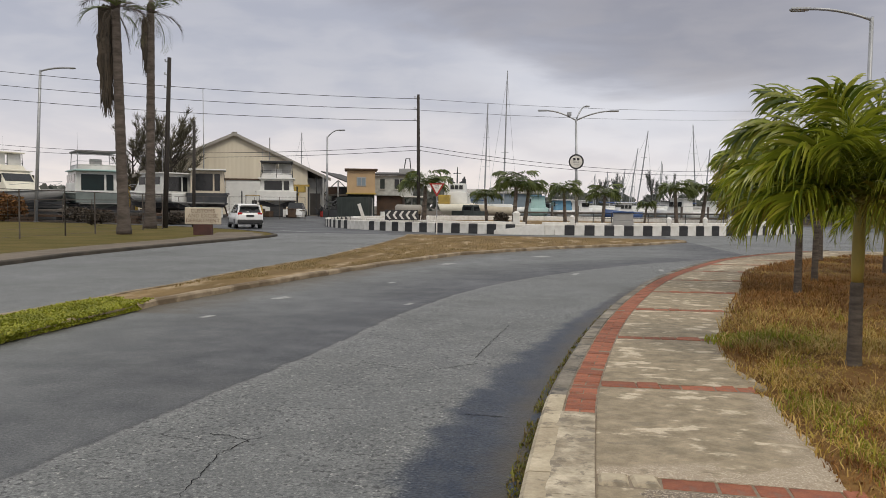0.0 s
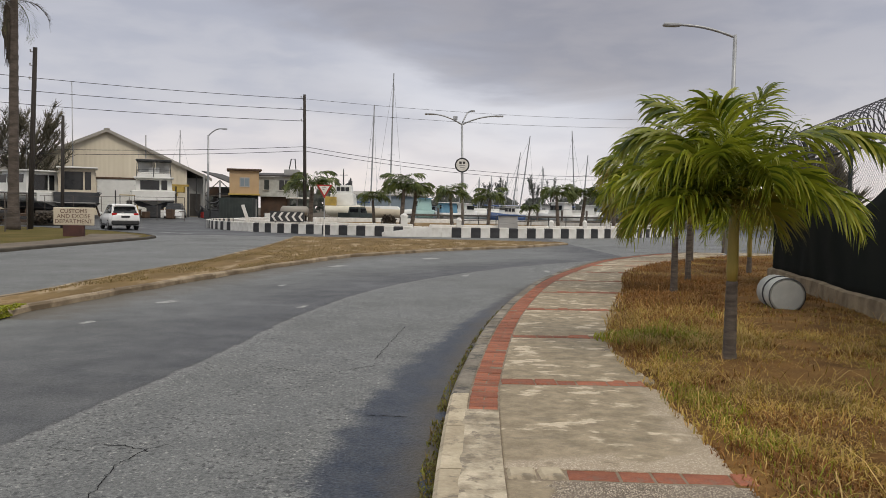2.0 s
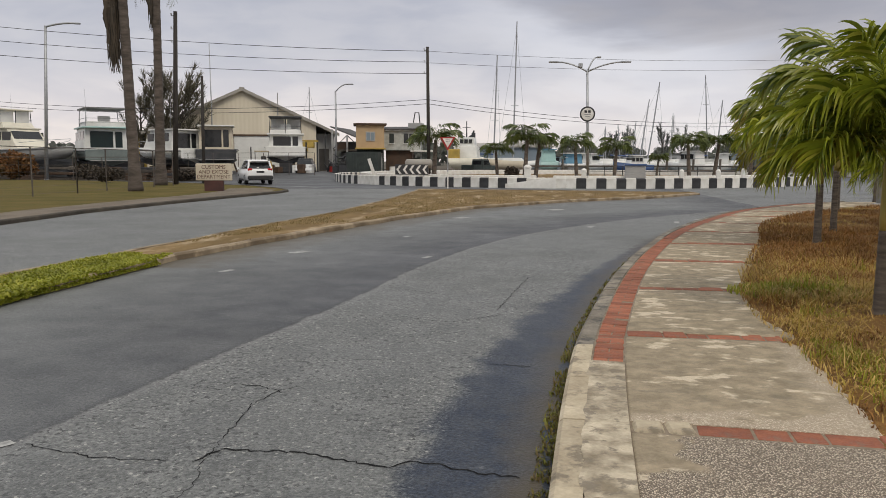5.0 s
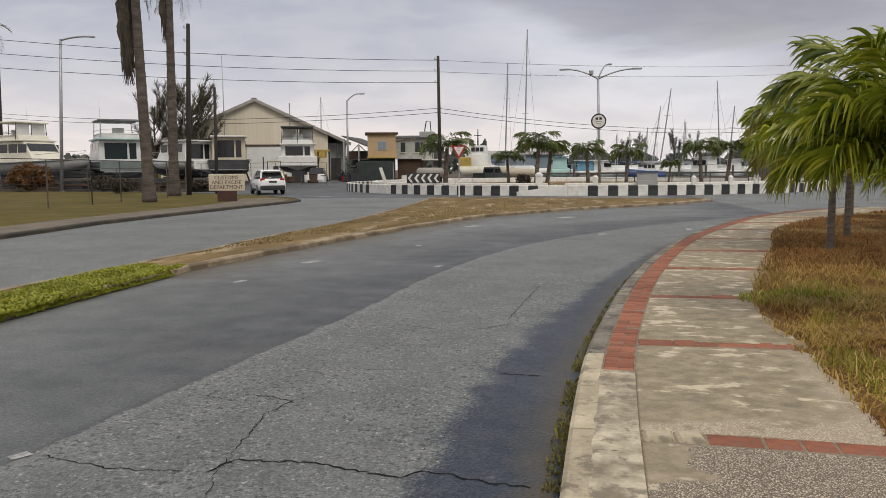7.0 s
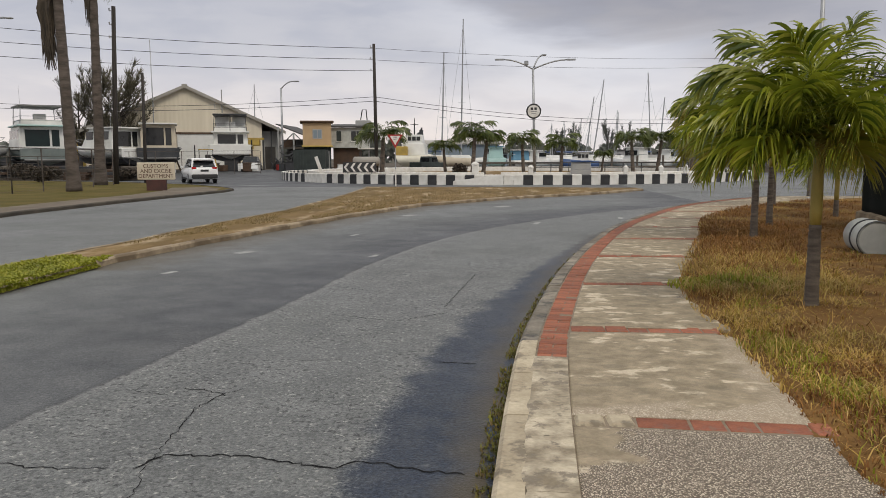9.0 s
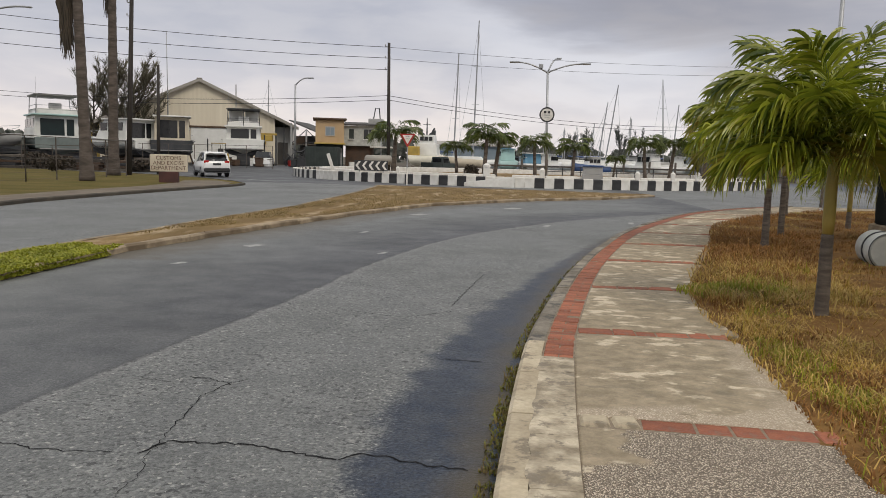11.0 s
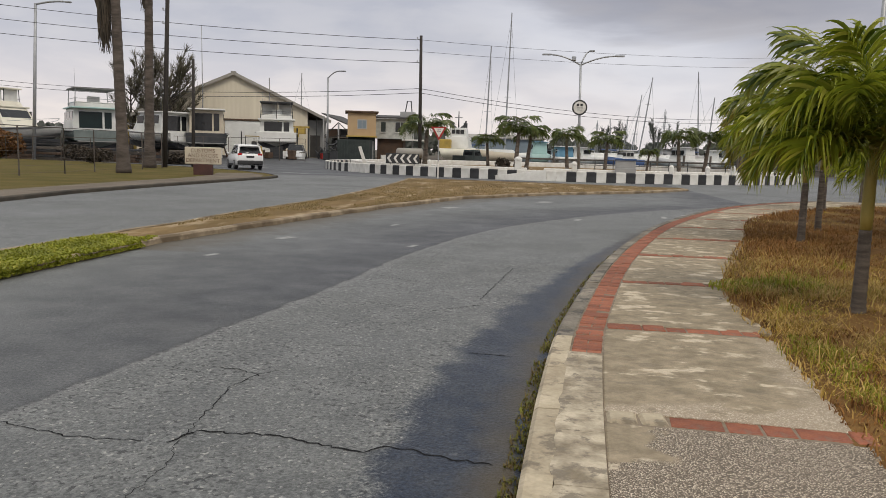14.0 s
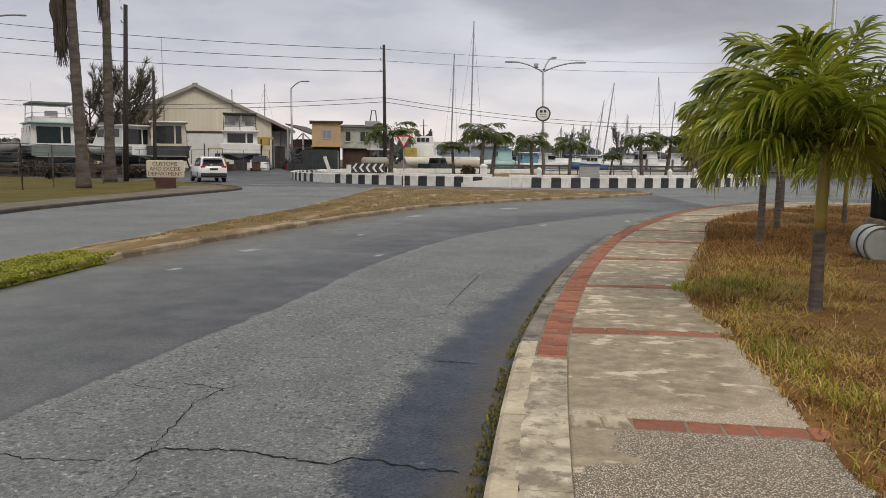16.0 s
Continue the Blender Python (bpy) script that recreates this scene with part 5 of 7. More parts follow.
give = thing("give_way_sign", "red-bordered triangular give-way sign on a banded post", "sign", (-5.25, 41.6, 0.09), 0)
part("post", tube([(0, 0.03, 0), (0, 0.03, 2.85)], 0.032, 8), GALV, give)
part("post_band", tube([(0, 0.03, 0.05), (0, 0.03, 0.95)], 0.04, 8), WHITE_PAINT, give, "white painted lower post")


def triangle(s, zc, y0, y1):
    pts = ((-s, zc + s * 0.577), (s, zc + s * 0.577), (0, zc - s * 1.155))
    return loft([[(x, y0, z) for x, z in pts], [(x, y1, z) for x, z in pts]])


tri = part("sign_plate", triangle(0.42, 2.55, -0.01, 0.0), RED, give, "red triangle plate")
part("sign_face", triangle(0.28, 2.56, -0.016, -0.012), WHITE_PAINT, tri)
letters("GIVE", 0.1, (0, -0.018, 2.65), tri, BLACK_PAINT)
letters("WAY", 0.1, (0, -0.018, 2.54), tri, BLACK_PAINT)

kiosk = thing("blue_notice_box", "blue and white notice box with a dark canopy", "notice board", (5.45, 48.9, 0.25), 0)
part("canopy", box(-0.66, 0.66, -0.3, 0.3, 1.1, 1.2, 0.03), GEL_BLUE, kiosk, "dark blue canopy")
part("panel", box(-0.6, 0.6, -0.2, 0.2, 0.62, 1.08, 0.02), GREYWALL, kiosk)
part("base", box(-0.62, 0.62, -0.25, 0.25, 0, 0.62, 0.02), GREYWALL, kiosk)

# ---- drum and fence by the verge ----
drum = thing("drum", "pale painted drum lying on its side in dry grass", "drum", (5.82, 12.65, 0.36), -100)
part("body", tube([(x, 0, 0) for x in (-0.39, -0.375, -0.13, -0.12, -0.1, 0.14, 0.15, 0.17, 0.375, 0.39)], [0.262, 0.277, 0.268, 0.282, 0.268, 0.268, 0.282, 0.268, 0.277, 0.262], 28), DRUM, drum, "", True)
part("lid", tube([(0.38, 0, 0), (0.4, 0, 0)], [0.25, 0.245], 28), DRUM, drum, "stained pale end plate")
part("rim", tube([(0.37 + 0.025 * k, 0, 0) for k in (0, 1, 1.6)], [0.27, 0.283, 0.272], 28, None, False), DARK_METAL, drum, "dark rolled rim")
part("band", tube([(-0.02, 0, 0), (0.02, 0, 0)], [0.284, 0.284], 28), DARK_METAL, drum, "dark steel band")


def fence_pt(y):
    return 6.9 + 0.225 * (y - 12)


fence = thing("boundary_fence", "chain-link fence with black shade cloth and razor wire", "fence", (0, 0, 0))
low = bmesh.new()
base_y = np.linspace(4, 18.2, 30)
sections = []
for y in base_y:
    x = fence_pt(y) + 0.03 * noise.noise((y, 0, 0))
    top = 0.42 + 0.05 * noise.noise((y * 2, 3, 0))
    sections.append([(x - 0.16, y, 0.0), (x - 0.14, y, top - 0.03), (x - 0.05, y, top), (x + 0.15, y, top), (x + 0.15, y, 0.0)])
part("footing_wall", loft(sections, low), KERB_SOILED, fence, "crumbling concrete footing")
for y in (5.2, 8.0, 10.6, 13.2, 15.7, 18.1):
    x = fence_pt(y)
    p = part("post", tube([(x + 0.04, y, 0.2), (x + 0.04, y, 2.75), (x - 0.1, y, 3.12)], 0.035, 8), GREENBOX, fence, "dark green steel post")
for z in (2.74,):
    part("top_rail", tube([(fence_pt(y), y, z) for y in (4, 11, 18.1)], 0.024, 8), DARK_METAL, fence)
verts, faces = [], []
link_ys, d = np.arange(4.0, 18.0, 0.075), 0.0028
for sgn in (-1, 1):
    for y in np.arange(2, 20.5, 0.075):
        ya, yb, za, zb = y, y + sgn * 1.45, 1.3, 2.74
        if min(ya, yb) < 4 or max(ya, yb) > 18.1:
            continue
        b = len(verts)
        verts += [(fence_pt(ya), ya - d, za), (fence_pt(ya), ya + d, za), (fence_pt(yb), yb + d, zb), (fence_pt(yb), yb - d, zb)]
        faces.append((b, b + 1, b + 2, b + 3))
tagged(raw("chain_link", verts, faces, RAZOR, fence), kind="stuff")
cloth_y, verts, faces = np.linspace(4, 18.1, 110), [], []
for j, y in enumerate(cloth_y):
    top = float(np.interp(y, [4, 9.5, 11.2, 12.2, 13.1, 14.4, 15.6, 18.1], [2.5, 2.35, 2.1, 1.8, 1.55, 1.75, 1.9, 1.95]))
    for i in range(9):
        z = 0.36 + (top - 0.36) * i / 8
        verts.append((fence_pt(y) - 0.045 + 0.03 * noise.noise((y * 1.8, z * 1.3, 4)), y, z))
    if j:
        for i in range(8):
            a = (j - 1) * 9 + i
            faces.append((a, a + 9, a + 10, a + 1))
cl = raw("shade_cloth", verts, faces, SCREEN, fence, True)
tagged(cl, "sagging black-green shade cloth")
so = cl.modifiers.new("thickness", "SOLIDIFY")
so.thickness = 0.006
coil = [(fence_pt(y) - 0.12 + 0.27 * math.cos(a), y + 0.02 * math.sin(a * 0.37), 3.06 + 0.27 * math.sin(a)) for y, a in ((4 + 14 * k / 1500, k / 1500 * 2 * math.pi * 68) for k in range(1501))]
part("razor_wire", tube(coil, 0.009, 3), RAZOR, fence, "coiled razor wire", True)
coil2 = [(fence_pt(y) - 0.12 + 0.22 * math.cos(-a), y + 0.03, 3.04 + 0.22 * math.sin(-a)) for y, a in ((4 + 14 * k / 900, k / 900 * 2 * math.pi * 37) for k in range(901))]
part("razor_wire", tube(coil2, 0.008, 3), RAZOR, fence, "", True)
end_pole = thing("timber_post", "short brown timber post behind the fence", "post", (10.6, 17.5, 0.1))
part("shaft", box(-0.13, 0.13, -0.1, 0.1, 0, 2.1, 0.02), RUST, end_pole)

# ---- fence round the lawn ----
def mesh_fence(name, pts, h, spacing, label, zf, rails=2, wires=6):
    ob = thing(name, label, "fence", (0, 0, 0))
    for (x0, y0), (x1, y1) in zip(pts, pts[1:]):
        n = max(1, round(math.hypot(x1 - x0, y1 - y0) / spacing))
        for k in range(n + 1):
            x, y = x0 + (x1 - x0) * k / n, y0 + (y1 - y0) * k / n
            part("post", tube([(x, y, zf(x, y) - 0.1), (x, y, zf(x, y) + h)], 0.03, 6), FENCE_STEEL, ob)
        m = 12
        line = [(x0 + (x1 - x0) * k / m, y0 + (y1 - y0) * k / m) for k in range(m + 1)]
        part("top_rail", tube([(x, y, zf(x, y) + h) for x, y in line], 0.02, 6), FENCE_STEEL, ob)
        bm = bmesh.new()
        for k in range(wires):
            tube([(x, y, zf(x, y) + 0.1 + (h - 0.2) * k / wires) for x, y in line], 0.005, 3, bm)
        part("wires", bm, FENCE_STEEL, ob)
    return ob


flat = lambda x, y: 0.1
up = lambda x, y: float(rise(x, y))
mesh_fence("lawn_fence", [(-20.6, 4), (-21.0, 26.5), (-21.2, 33), (-22.4, 44.5)], 2.05, 3.1, "galvanised chain-link fence across the lawn", flat)
mesh_fence("back_fence", [(-62, 57.0), (-40, 54.6), (-25.5, 49.6)], 1.75, 3.0, "galvanised fence along the back of the lawn", flat)
mesh_fence("yard_fence", [(-60, 71), (-36, 69.5), (-21.5, 70.5)], 2.1, 2.6, "galvanised chain-link fence along the boat yard", up)

# ---- boat yard ----
def hull_sections(L, B, z0, z1, n=9, flare=0.78):
    """Outlines of a planing hull from the stern (-x) to the bow (+x)."""
    out = []
    for k in range(n):
        t = k / (n - 1)
        w = B / 2 * (1 - max(0, (t - 0.45) / 0.55) ** 2.2) * (0.93 + 0.07 * min(1, t * 3))
        w = max(w, 0.04)
        keel = z0 + (z1 - z0) * 0.75 * max(0, (t - 0.6) / 0.4) ** 2
        sheer = z1 + 0.35 * t ** 2
        x = -L / 2 + L * t
        chine = keel + (sheer - keel) * 0.38
        out.append([(x, -w, sheer), (x, -w * flare, chine), (x, 0, keel), (x, w * flare, chine), (x, w, sheer), (x, w * 0.9, sheer - 0.02), (x, -w * 0.9, sheer - 0.02)])
    return out


def frustum(x0, x1, w0, w1, z0, z1, rake0=0.0, rake1=0.0):
    """A house with sloping ends: length x0 to x1, widths below and above."""
    low = [(x0, -w0 / 2, z0), (x1, -w0 / 2, z0), (x1, w0 / 2, z0), (x0, w0 / 2, z0)]
    high = [(x0 + rake0, -w1 / 2, z1), (x1 - rake1, -w1 / 2, z1), (x1 - rake1, w1 / 2, z1), (x0 + rake0, w1 / 2, z1)]
    bm = loft([low, high])
    bmesh.ops.bevel(bm, geom=list(bm.edges), offset=0.05, segments=2, affect="EDGES", profile=0.6)
    return bm


def boat(label, at, heading, L, B, z0, z1, hull_mat, cabin_z, fly_z, stern_glass=TINTED, cabin_mat=None, band=None, hardtop=GEL_WHITE, fly="open", stands=True, boot=ANTIFOUL, cabin_x=(-0.32, 0.2)):
    """A motor yacht: hull, deckhouse with windows, flybridge with rail and hardtop, on stands."""
    cabin_mat = cabin_mat or GEL_WHITE
    ob = thing("motor_boat", label, "boat", at, heading, "boats in the yard")
    part("hull", loft(hull_sections(L, B, z0 + 0.35, z1)), hull_mat, ob, "", True)
    part("bottom", loft(hull_sections(L * 0.985, B * 0.93, z0, z0 + (z1 - z0) * 0.42, 9, 0.7)), boot, ob, "dark antifouled bottom")
    part("rub_rail", tube([(s[0][0], s[0][1] - 0.02, s[0][2] - 0.06) for s in hull_sections(L, B, z0, z1)] + [(s[4][0], s[4][1] + 0.02, s[4][2] - 0.06) for s in hull_sections(L, B, z0, z1)][::-1], 0.05, 6), GREYWALL, ob)
    part("transom", box(-L / 2 - 0.06, -L / 2 + 0.04, -B * 0.455, B * 0.455, z0 + (z1 - z0) * 0.5, z1 + 0.02, 0.03), hull_mat, ob)
    part("swim_platform", box(-L / 2 - 0.55, -L / 2 - 0.05, -B * 0.4, B * 0.4, z0 + (z1 - z0) * 0.44, z0 + (z1 - z0) * 0.5, 0.02), GEL_GREY, ob)
    x0, x1 = L * cabin_x[0], L * cabin_x[1]
    w = B * 0.8
    house = part("deckhouse", frustum(x0, x1, w, w * 0.93, z1 - 0.05, cabin_z, 0.05, (cabin_z - z1) * 0.8), cabin_mat, ob)
    hz = z1 + (cabin_z - z1) * 0.12, z1 + (cabin_z - z1) * 0.86
    for y0, y1 in ((-w * 0.36, -w * 0.2), (-w * 0.15, w * 0.36)):
        part("window", box(x0 - 0.02, x0 + 0.05, y0, y1, hz[0], hz[1], 0.01), stern_glass, house, "dark stern window")
    for s in (-1, 1):
        for k in range(3):
            a = x0 + 0.5 + (x1 - x0 - 1.4) * k / 3
            part("window", box(a, a + (x1 - x0 - 1.4) / 3 - 0.12, s * w * 0.475 - 0.03, s * w * 0.475 + 0.03, z1 + (cabin_z - z1) * 0.45, hz[1], 0.02), TINTED, house, "dark side window")
    part("windscreen", loft([[(x1 - (cabin_z - z1) * 0.42, -w * 0.42, hz[0] + 0.55), (x1 - (cabin_z - z1) * 0.42, w * 0.42, hz[0] + 0.55), (x1 - (cabin_z - z1) * 0.72, w * 0.4, hz[1] + 0.05), (x1 - (cabin_z - z1) * 0.72, -w * 0.4, hz[1] + 0.05)], [(x1 - (cabin_z - z1) * 0.38 + 0.03, -w * 0.42, hz[0] + 0.57), (x1 - (cabin_z - z1) * 0.38 + 0.03, w * 0.42, hz[0] + 0.57), (x1 - (cabin_z - z1) * 0.68 + 0.03, w * 0.4, hz[1] + 0.07), (x1 - (cabin_z - z1) * 0.68 + 0.03, -w * 0.4, hz[1] + 0.07)]]), TINTED, house)
    roof = part("flybridge_deck", box(x0 - 0.55, x1 - (cabin_z - z1) * 0.75, -w * 0.53, w * 0.53, cabin_z, cabin_z + 0.14, 0.05, None, 2), band or cabin_mat, ob)
    if fly_z > cabin_z + 0.5:
        fx0, fx1, fw = x0 - 0.4, x0 + (x1 - x0) * 0.62, w * 0.92
        part("flybridge_coaming", frustum(fx0 + 0.5, fx1, fw, fw * 0.94, cabin_z + 0.12, cabin_z + 0.6, 0.1, 0.3), cabin_mat, ob)
        rail = bmesh.new()
        for z in (cabin_z + 0.5, cabin_z + 0.85):
            tube([(fx1 - 0.4, -fw / 2, z), (fx0, -fw / 2, z), (fx0, fw / 2, z), (fx1 - 0.4, fw / 2, z)], 0.025, 5, rail)
        part("rail", rail, GALV if fly != "framed" else DARK_METAL, ob)
        for sx in (fx0 + 0.05, fx1 - 0.5):
            for sy in (-fw / 2, 0, fw / 2) if fly == "framed" else (-fw / 2, fw / 2):
                part("stanchion", tube([(sx, sy, cabin_z + 0.1), (sx + 0.05, sy * 0.94, fly_z - 0.1)], 0.035, 6), GALV if fly != "framed" else DARK_METAL, ob)
        part("hardtop", box(fx0 - 0.1, fx1 - 0.2, -fw * 0.52, fw * 0.52, fly_z - 0.13, fly_z, 0.05, None, 2), hardtop, ob)
        if fly == "framed":
            for y0, y1 in ((-fw * 0.46, -fw * 0.04), (fw * 0.04, fw * 0.46)):
                part("clear_panel", box(fx1 - 0.6, fx1 - 0.56, y0, y1, cabin_z + 0.5, fly_z - 0.15, 0.01), GEL_WHITE, ob)
        part("helm_seat", box(fx0 + 1.0, fx0 + 1.4, -0.5, 0.5, cabin_z + 0.14, cabin_z + 1.1, 0.06), GEL_WHITE, ob)
    part("aerial", tube([(x0 + 0.5, w * 0.4, cabin_z), (x0 + 0.3, w * 0.42, cabin_z + 3.4)], [0.02, 0.008], 5), GALV, ob)
    part("bow_rail", tube([(L * 0.15, B * 0.45, z1 + 0.65), (L * 0.35, B * 0.28, z1 + 0.85), (L * 0.49, 0, z1 + 1.0), (L * 0.35, -B * 0.28, z1 + 0.85), (L * 0.15, -B * 0.45, z1 + 0.65)], 0.02, 5), GALV, ob)
    if stands:
        for sx in (-0.32, 0.0, 0.25):
            for s in (-1, 1):
                part("stand", tube([(L * sx, s * B * 0.46, 0.0), (L * sx, s * B * 0.36, z0 + (z1 - z0) * 0.45)], [0.06, 0.04], 5), RUST, ob)
        part("keel_block", box(-L * 0.35, L * 0.3, -0.2, 0.2, 0, z0 + 0.05, 0.02), RUST, ob)
    return ob


def gz(x, y):
    return float(rise(x, y))


boat("white motor yacht with dark teal stern windows on stands", (-40.9, 67, gz(-40, 67)), 131, 11.5, 4.6, 0.7, 2.45, HULL_TEAL, 4.35, 6.15, TEAL_GLASS, None, GEL_TEAL, GEL_GREY)
boat("white sportfishing boat with an enclosed flybridge on stands", (-46.6, 64.6, gz(-46, 64)), 345, 11.5, 4.4, 0.6, 2.5, GEL_GREY, 4.4, 6.2, TINTED, GEL_CREAM, GEL_CREAM, GEL_CREAM, "framed", cabin_x=(-0.32, 0.12))
boat("white flybridge cruiser with dark doors and a black-framed upper helm", (-27.3, 79.5, gz(-27, 79)), 108, 10.5, 4.3, 0.75, 2.5, GEL_WHITE, 3.75, 5.6, TINTED, None, None, DARK_METAL, "framed")
boat("dark-hulled work boat with a white cabin top on stands", (-33.2, 75.5, gz(-33, 75)), 112, 9.5, 4.1, 0.4, 2.2, ANTIFOUL, 4.45, 4.4, TINTED, SIGN_CREAM, GEL_WHITE)
boat("white cabin cruiser behind the tall palms", (-37.6, 73.5, gz(-37, 73)), 150, 10, 4.0, 0.6, 2.2, GEL_WHITE, 4.1, 4.0, TINTED)
boat("small white cruiser parked beside the fence", (-51.5, 68, gz(-51, 68)), 200, 10, 3.6, 0.5, 2.0, GEL_GREY, 3.2, 3.2, TINTED)

# ---- shed, huts and lean-tos ----
shed = thing("boat_shed", "large cream gabled boat shed with corrugated walls", "building", (-34.9, 86.5, 0.48), 21)
HW, EZ, AZ, DP = 10.6, 4.5, 9.35, 38.0
wall_bm = bmesh.new()
rib = np.linspace(-HW, 8.4, 81)
pts = [(float(x), 0.012 * (k % 2), 0.0) for k, x in enumerate(rib)]
tops = [(float(x), 0.012 * (k % 2), AZ - 0.1 - (AZ - EZ) * abs(float(x)) / HW) for k, x in enumerate(rib)]
lo, hi = [wall_bm.verts.new(p) for p in pts], [wall_bm.verts.new(p) for p in tops]
for k in range(len(rib) - 1):
    wall_bm.faces.new((lo[k], lo[k + 1], hi[k + 1], hi[k]))
part("wall", wall_bm, CREAM, shed, "cream corrugated gable wall")
part("side_wall", box(HW - 0.15, HW, 4.0, DP, 0, EZ - 0.1), GREYWALL, shed)
part("side_wall", box(8.25, 8.4, 0.05, DP, 0, EZ + 0.9), CREAM, shed)
part("bay_back", box(8.4, HW - 0.15, 1.2, 1.35, 0, EZ - 0.1), GREYWALL, shed, "grey back of the open side bay")
part("bay_door", box(8.8, 10.0, 1.1, 1.19, 0, 2.6, 0.01), ROOF_DARK, shed, "dark doorway")
part("column", box(9.4, 9.52, 0.0, 0.12, 0, EZ + 0.1, 0.01), DARK_METAL, shed)
part("column", box(HW - 0.2, HW - 0.02, 0.0, 0.18, 0, EZ - 0.15, 0.01), GREYWALL, shed)
part("side_wall", box(-HW, -HW + 0.15, 0.05, DP, 0, EZ - 0.1), CREAM, shed)
for s in (-1, 1):
    a, b = (0, AZ), (s * (HW + 0.5), EZ - 0.25)
    part("roof", loft([[(a[0], -0.5, a[1]), (b[0], -0.5, b[1]), (b[0], -0.5, b[1] + 0.14), (a[0], -0.5, a[1] + 0.14)], [(a[0], DP, a[1]), (b[0], DP, b[1]), (b[0], DP, b[1] + 0.14), (a[0], DP, a[1] + 0.14)]]), ROOF_PALE, shed, "sheet-metal roof slope")
    part("barge_board", loft([[(a[0], -0.53, a[1] - 0.2), (b[0], -0.53, b[1] - 0.2), (b[0], -0.53, b[1] + 0.16), (a[0], -0.53, a[1] + 0.16)], [(a[0], -0.5, a[1] - 0.2), (b[0], -0.5, b[1] - 0.2), (b[0], -0.5, b[1] + 0.16), (a[0], -0.5, a[1] + 0.16)]]), ROOF_PALE, shed)
part("ridge_cap", box(-0.3, 0.3, -0.55, DP, AZ + 0.08, AZ + 0.2, 0.04), ROOF_PALE, shed)
part("lintel_beam", box(-1.2, 4.6, -0.25, -0.02, 4.0, 4.2, 0.02), RUST, shed, "brown timber lintel")
part("door", box(-1.0, 4.4, -0.14, -0.02, 0.0, 3.98, 0.02), GEL_WHITE, shed, "wide white sliding door")
for x, z, m in ((6.9, 2.9, YELLOW),):
    part("notice", box(x - 0.5, x + 0.5, -0.12, -0.02, z - 0.6, z + 0.7, 0.02), m, shed)
part("flue", tube([(4.0, -0.3, 6.4), (4.0, -0.3, 9.0)], 0.06, 8), GREYWALL, shed)

annex = thing("yellow_annex", "yellow-painted low annex beside the boat shed", "building", (-44.6, 88.5, 0.45), 21)
part("wall", box(-4.5, 2.6, 0, 6, 0, 4.3, 0.02), YELLOW, annex)
part("roof", box(-4.8, 2.9, -0.4, 6.3, 4.3, 4.5, 0.03), ROOF_DARK, annex)
for x in (-3.4, -1.4, 0.6):
    part("window", box(x, x + 1.1, -0.05, 0.02, 1.7, 3.0, 0.01), TINTED, annex, "dark window")
mast_pole = thing("flag_pole", "slim pale pole beside the boat shed", "pole", (-37.3, 83.4, 0.45))
part("shaft", tube([(0, 0, 0), (0.05, 0, 7), (0.0, 0, 14.0)], [0.09, 0.07, 0.04], 8), GALV, mast_pole, "", True)
part("cap", tube([(0, 0, 13.98), (0, 0, 14.1)], [0.07, 0.03], 8), GALV, mast_pole)

lean = thing("open_store", "dark open-fronted store with steel stairs", "building", (-22.2, 84, 0.45), 0)
part("roof", loft([[(-1.6, 0, 4.9), (2.2, 0, 3.4), (2.2, 0, 3.52), (-1.6, 0, 5.02)], [(-1.6, 9, 4.9), (2.2, 9, 3.4), (2.2, 9, 3.52), (-1.6, 9, 5.02)]]), ROOF_DARK, lean)
for x in (-1.4, 0.3, 2.0):
    part("column", box(x - 0.08, x + 0.08, 0.1, 0.26, 0, 4.75 - (x + 1.6) * 0.4, 0.01), GREYWALL, lean)
part("back_wall", box(-1.5, 2.1, 4, 4.15, 0, 3.4), ROOF_DARK, lean)
part("upper_floor", box(-1.5, 2.1, 0.4, 4, 2.3, 2.45), DOCK, lean)
part("cross_brace", tube([(-1.3, 0.2, 2.5), (0.3, 0.2, 4.0)], 0.05, 5), DARK_METAL, lean)
part("cross_brace", tube([(0.3, 0.2, 4.0), (1.9, 0.2, 2.5)], 0.05, 5), DARK_METAL, lean)
part("stored_boards", box(-1.2, 0.0, 1.0, 2.2, 2.46, 3.3, 0.05), RUST, lean, "stacked brown boards")
part("stored_bin", box(0.5, 1.7, 0.8, 2.0, 0.0, 1.6, 0.06), GREENBOX, lean, "dark green bin")
part("rail", tube([(-1.3, 0, 1.1), (0.2, 0, 2.6), (2.0, 0, 2.6)], 0.04, 6), DARK_METAL, lean)
for k in range(9):
    part("tread", box(-1.3 + 0.17 * k, -1.1 + 0.17 * k, 0.3, 1.2, 0.2 + 0.2 * k, 0.24 + 0.2 * k), DARK_METAL, lean)

hut = thing("ochre_hut", "ochre two-storey watch hut with a flat roof", "building", (-17.4, 76, 0.42), 14)
part("wall", box(-1.4, 1.4, 0, 3.0, 2.35, 4.75, 0.02), OCHRE, hut, "ochre rendered upper storey")
part("ground_storey", box(-1.35, 1.35, 0.1, 2.9, 0, 2.35, 0.02), GREENBOX, hut, "dark green lower storey")
part("roof", box(-1.65, 1.65, -0.3, 3.3, 4.75, 4.93, 0.03), RUST, hut)
part("canopy", box(-1.5, 1.5, -0.7, 0.0, 2.35, 2.5, 0.02), YELLOW, hut)
win = part("window", box(-0.45, 0.5, -0.04, 0.02, 3.15, 4.1, 0.01), GREYWALL, hut, "white-framed window")
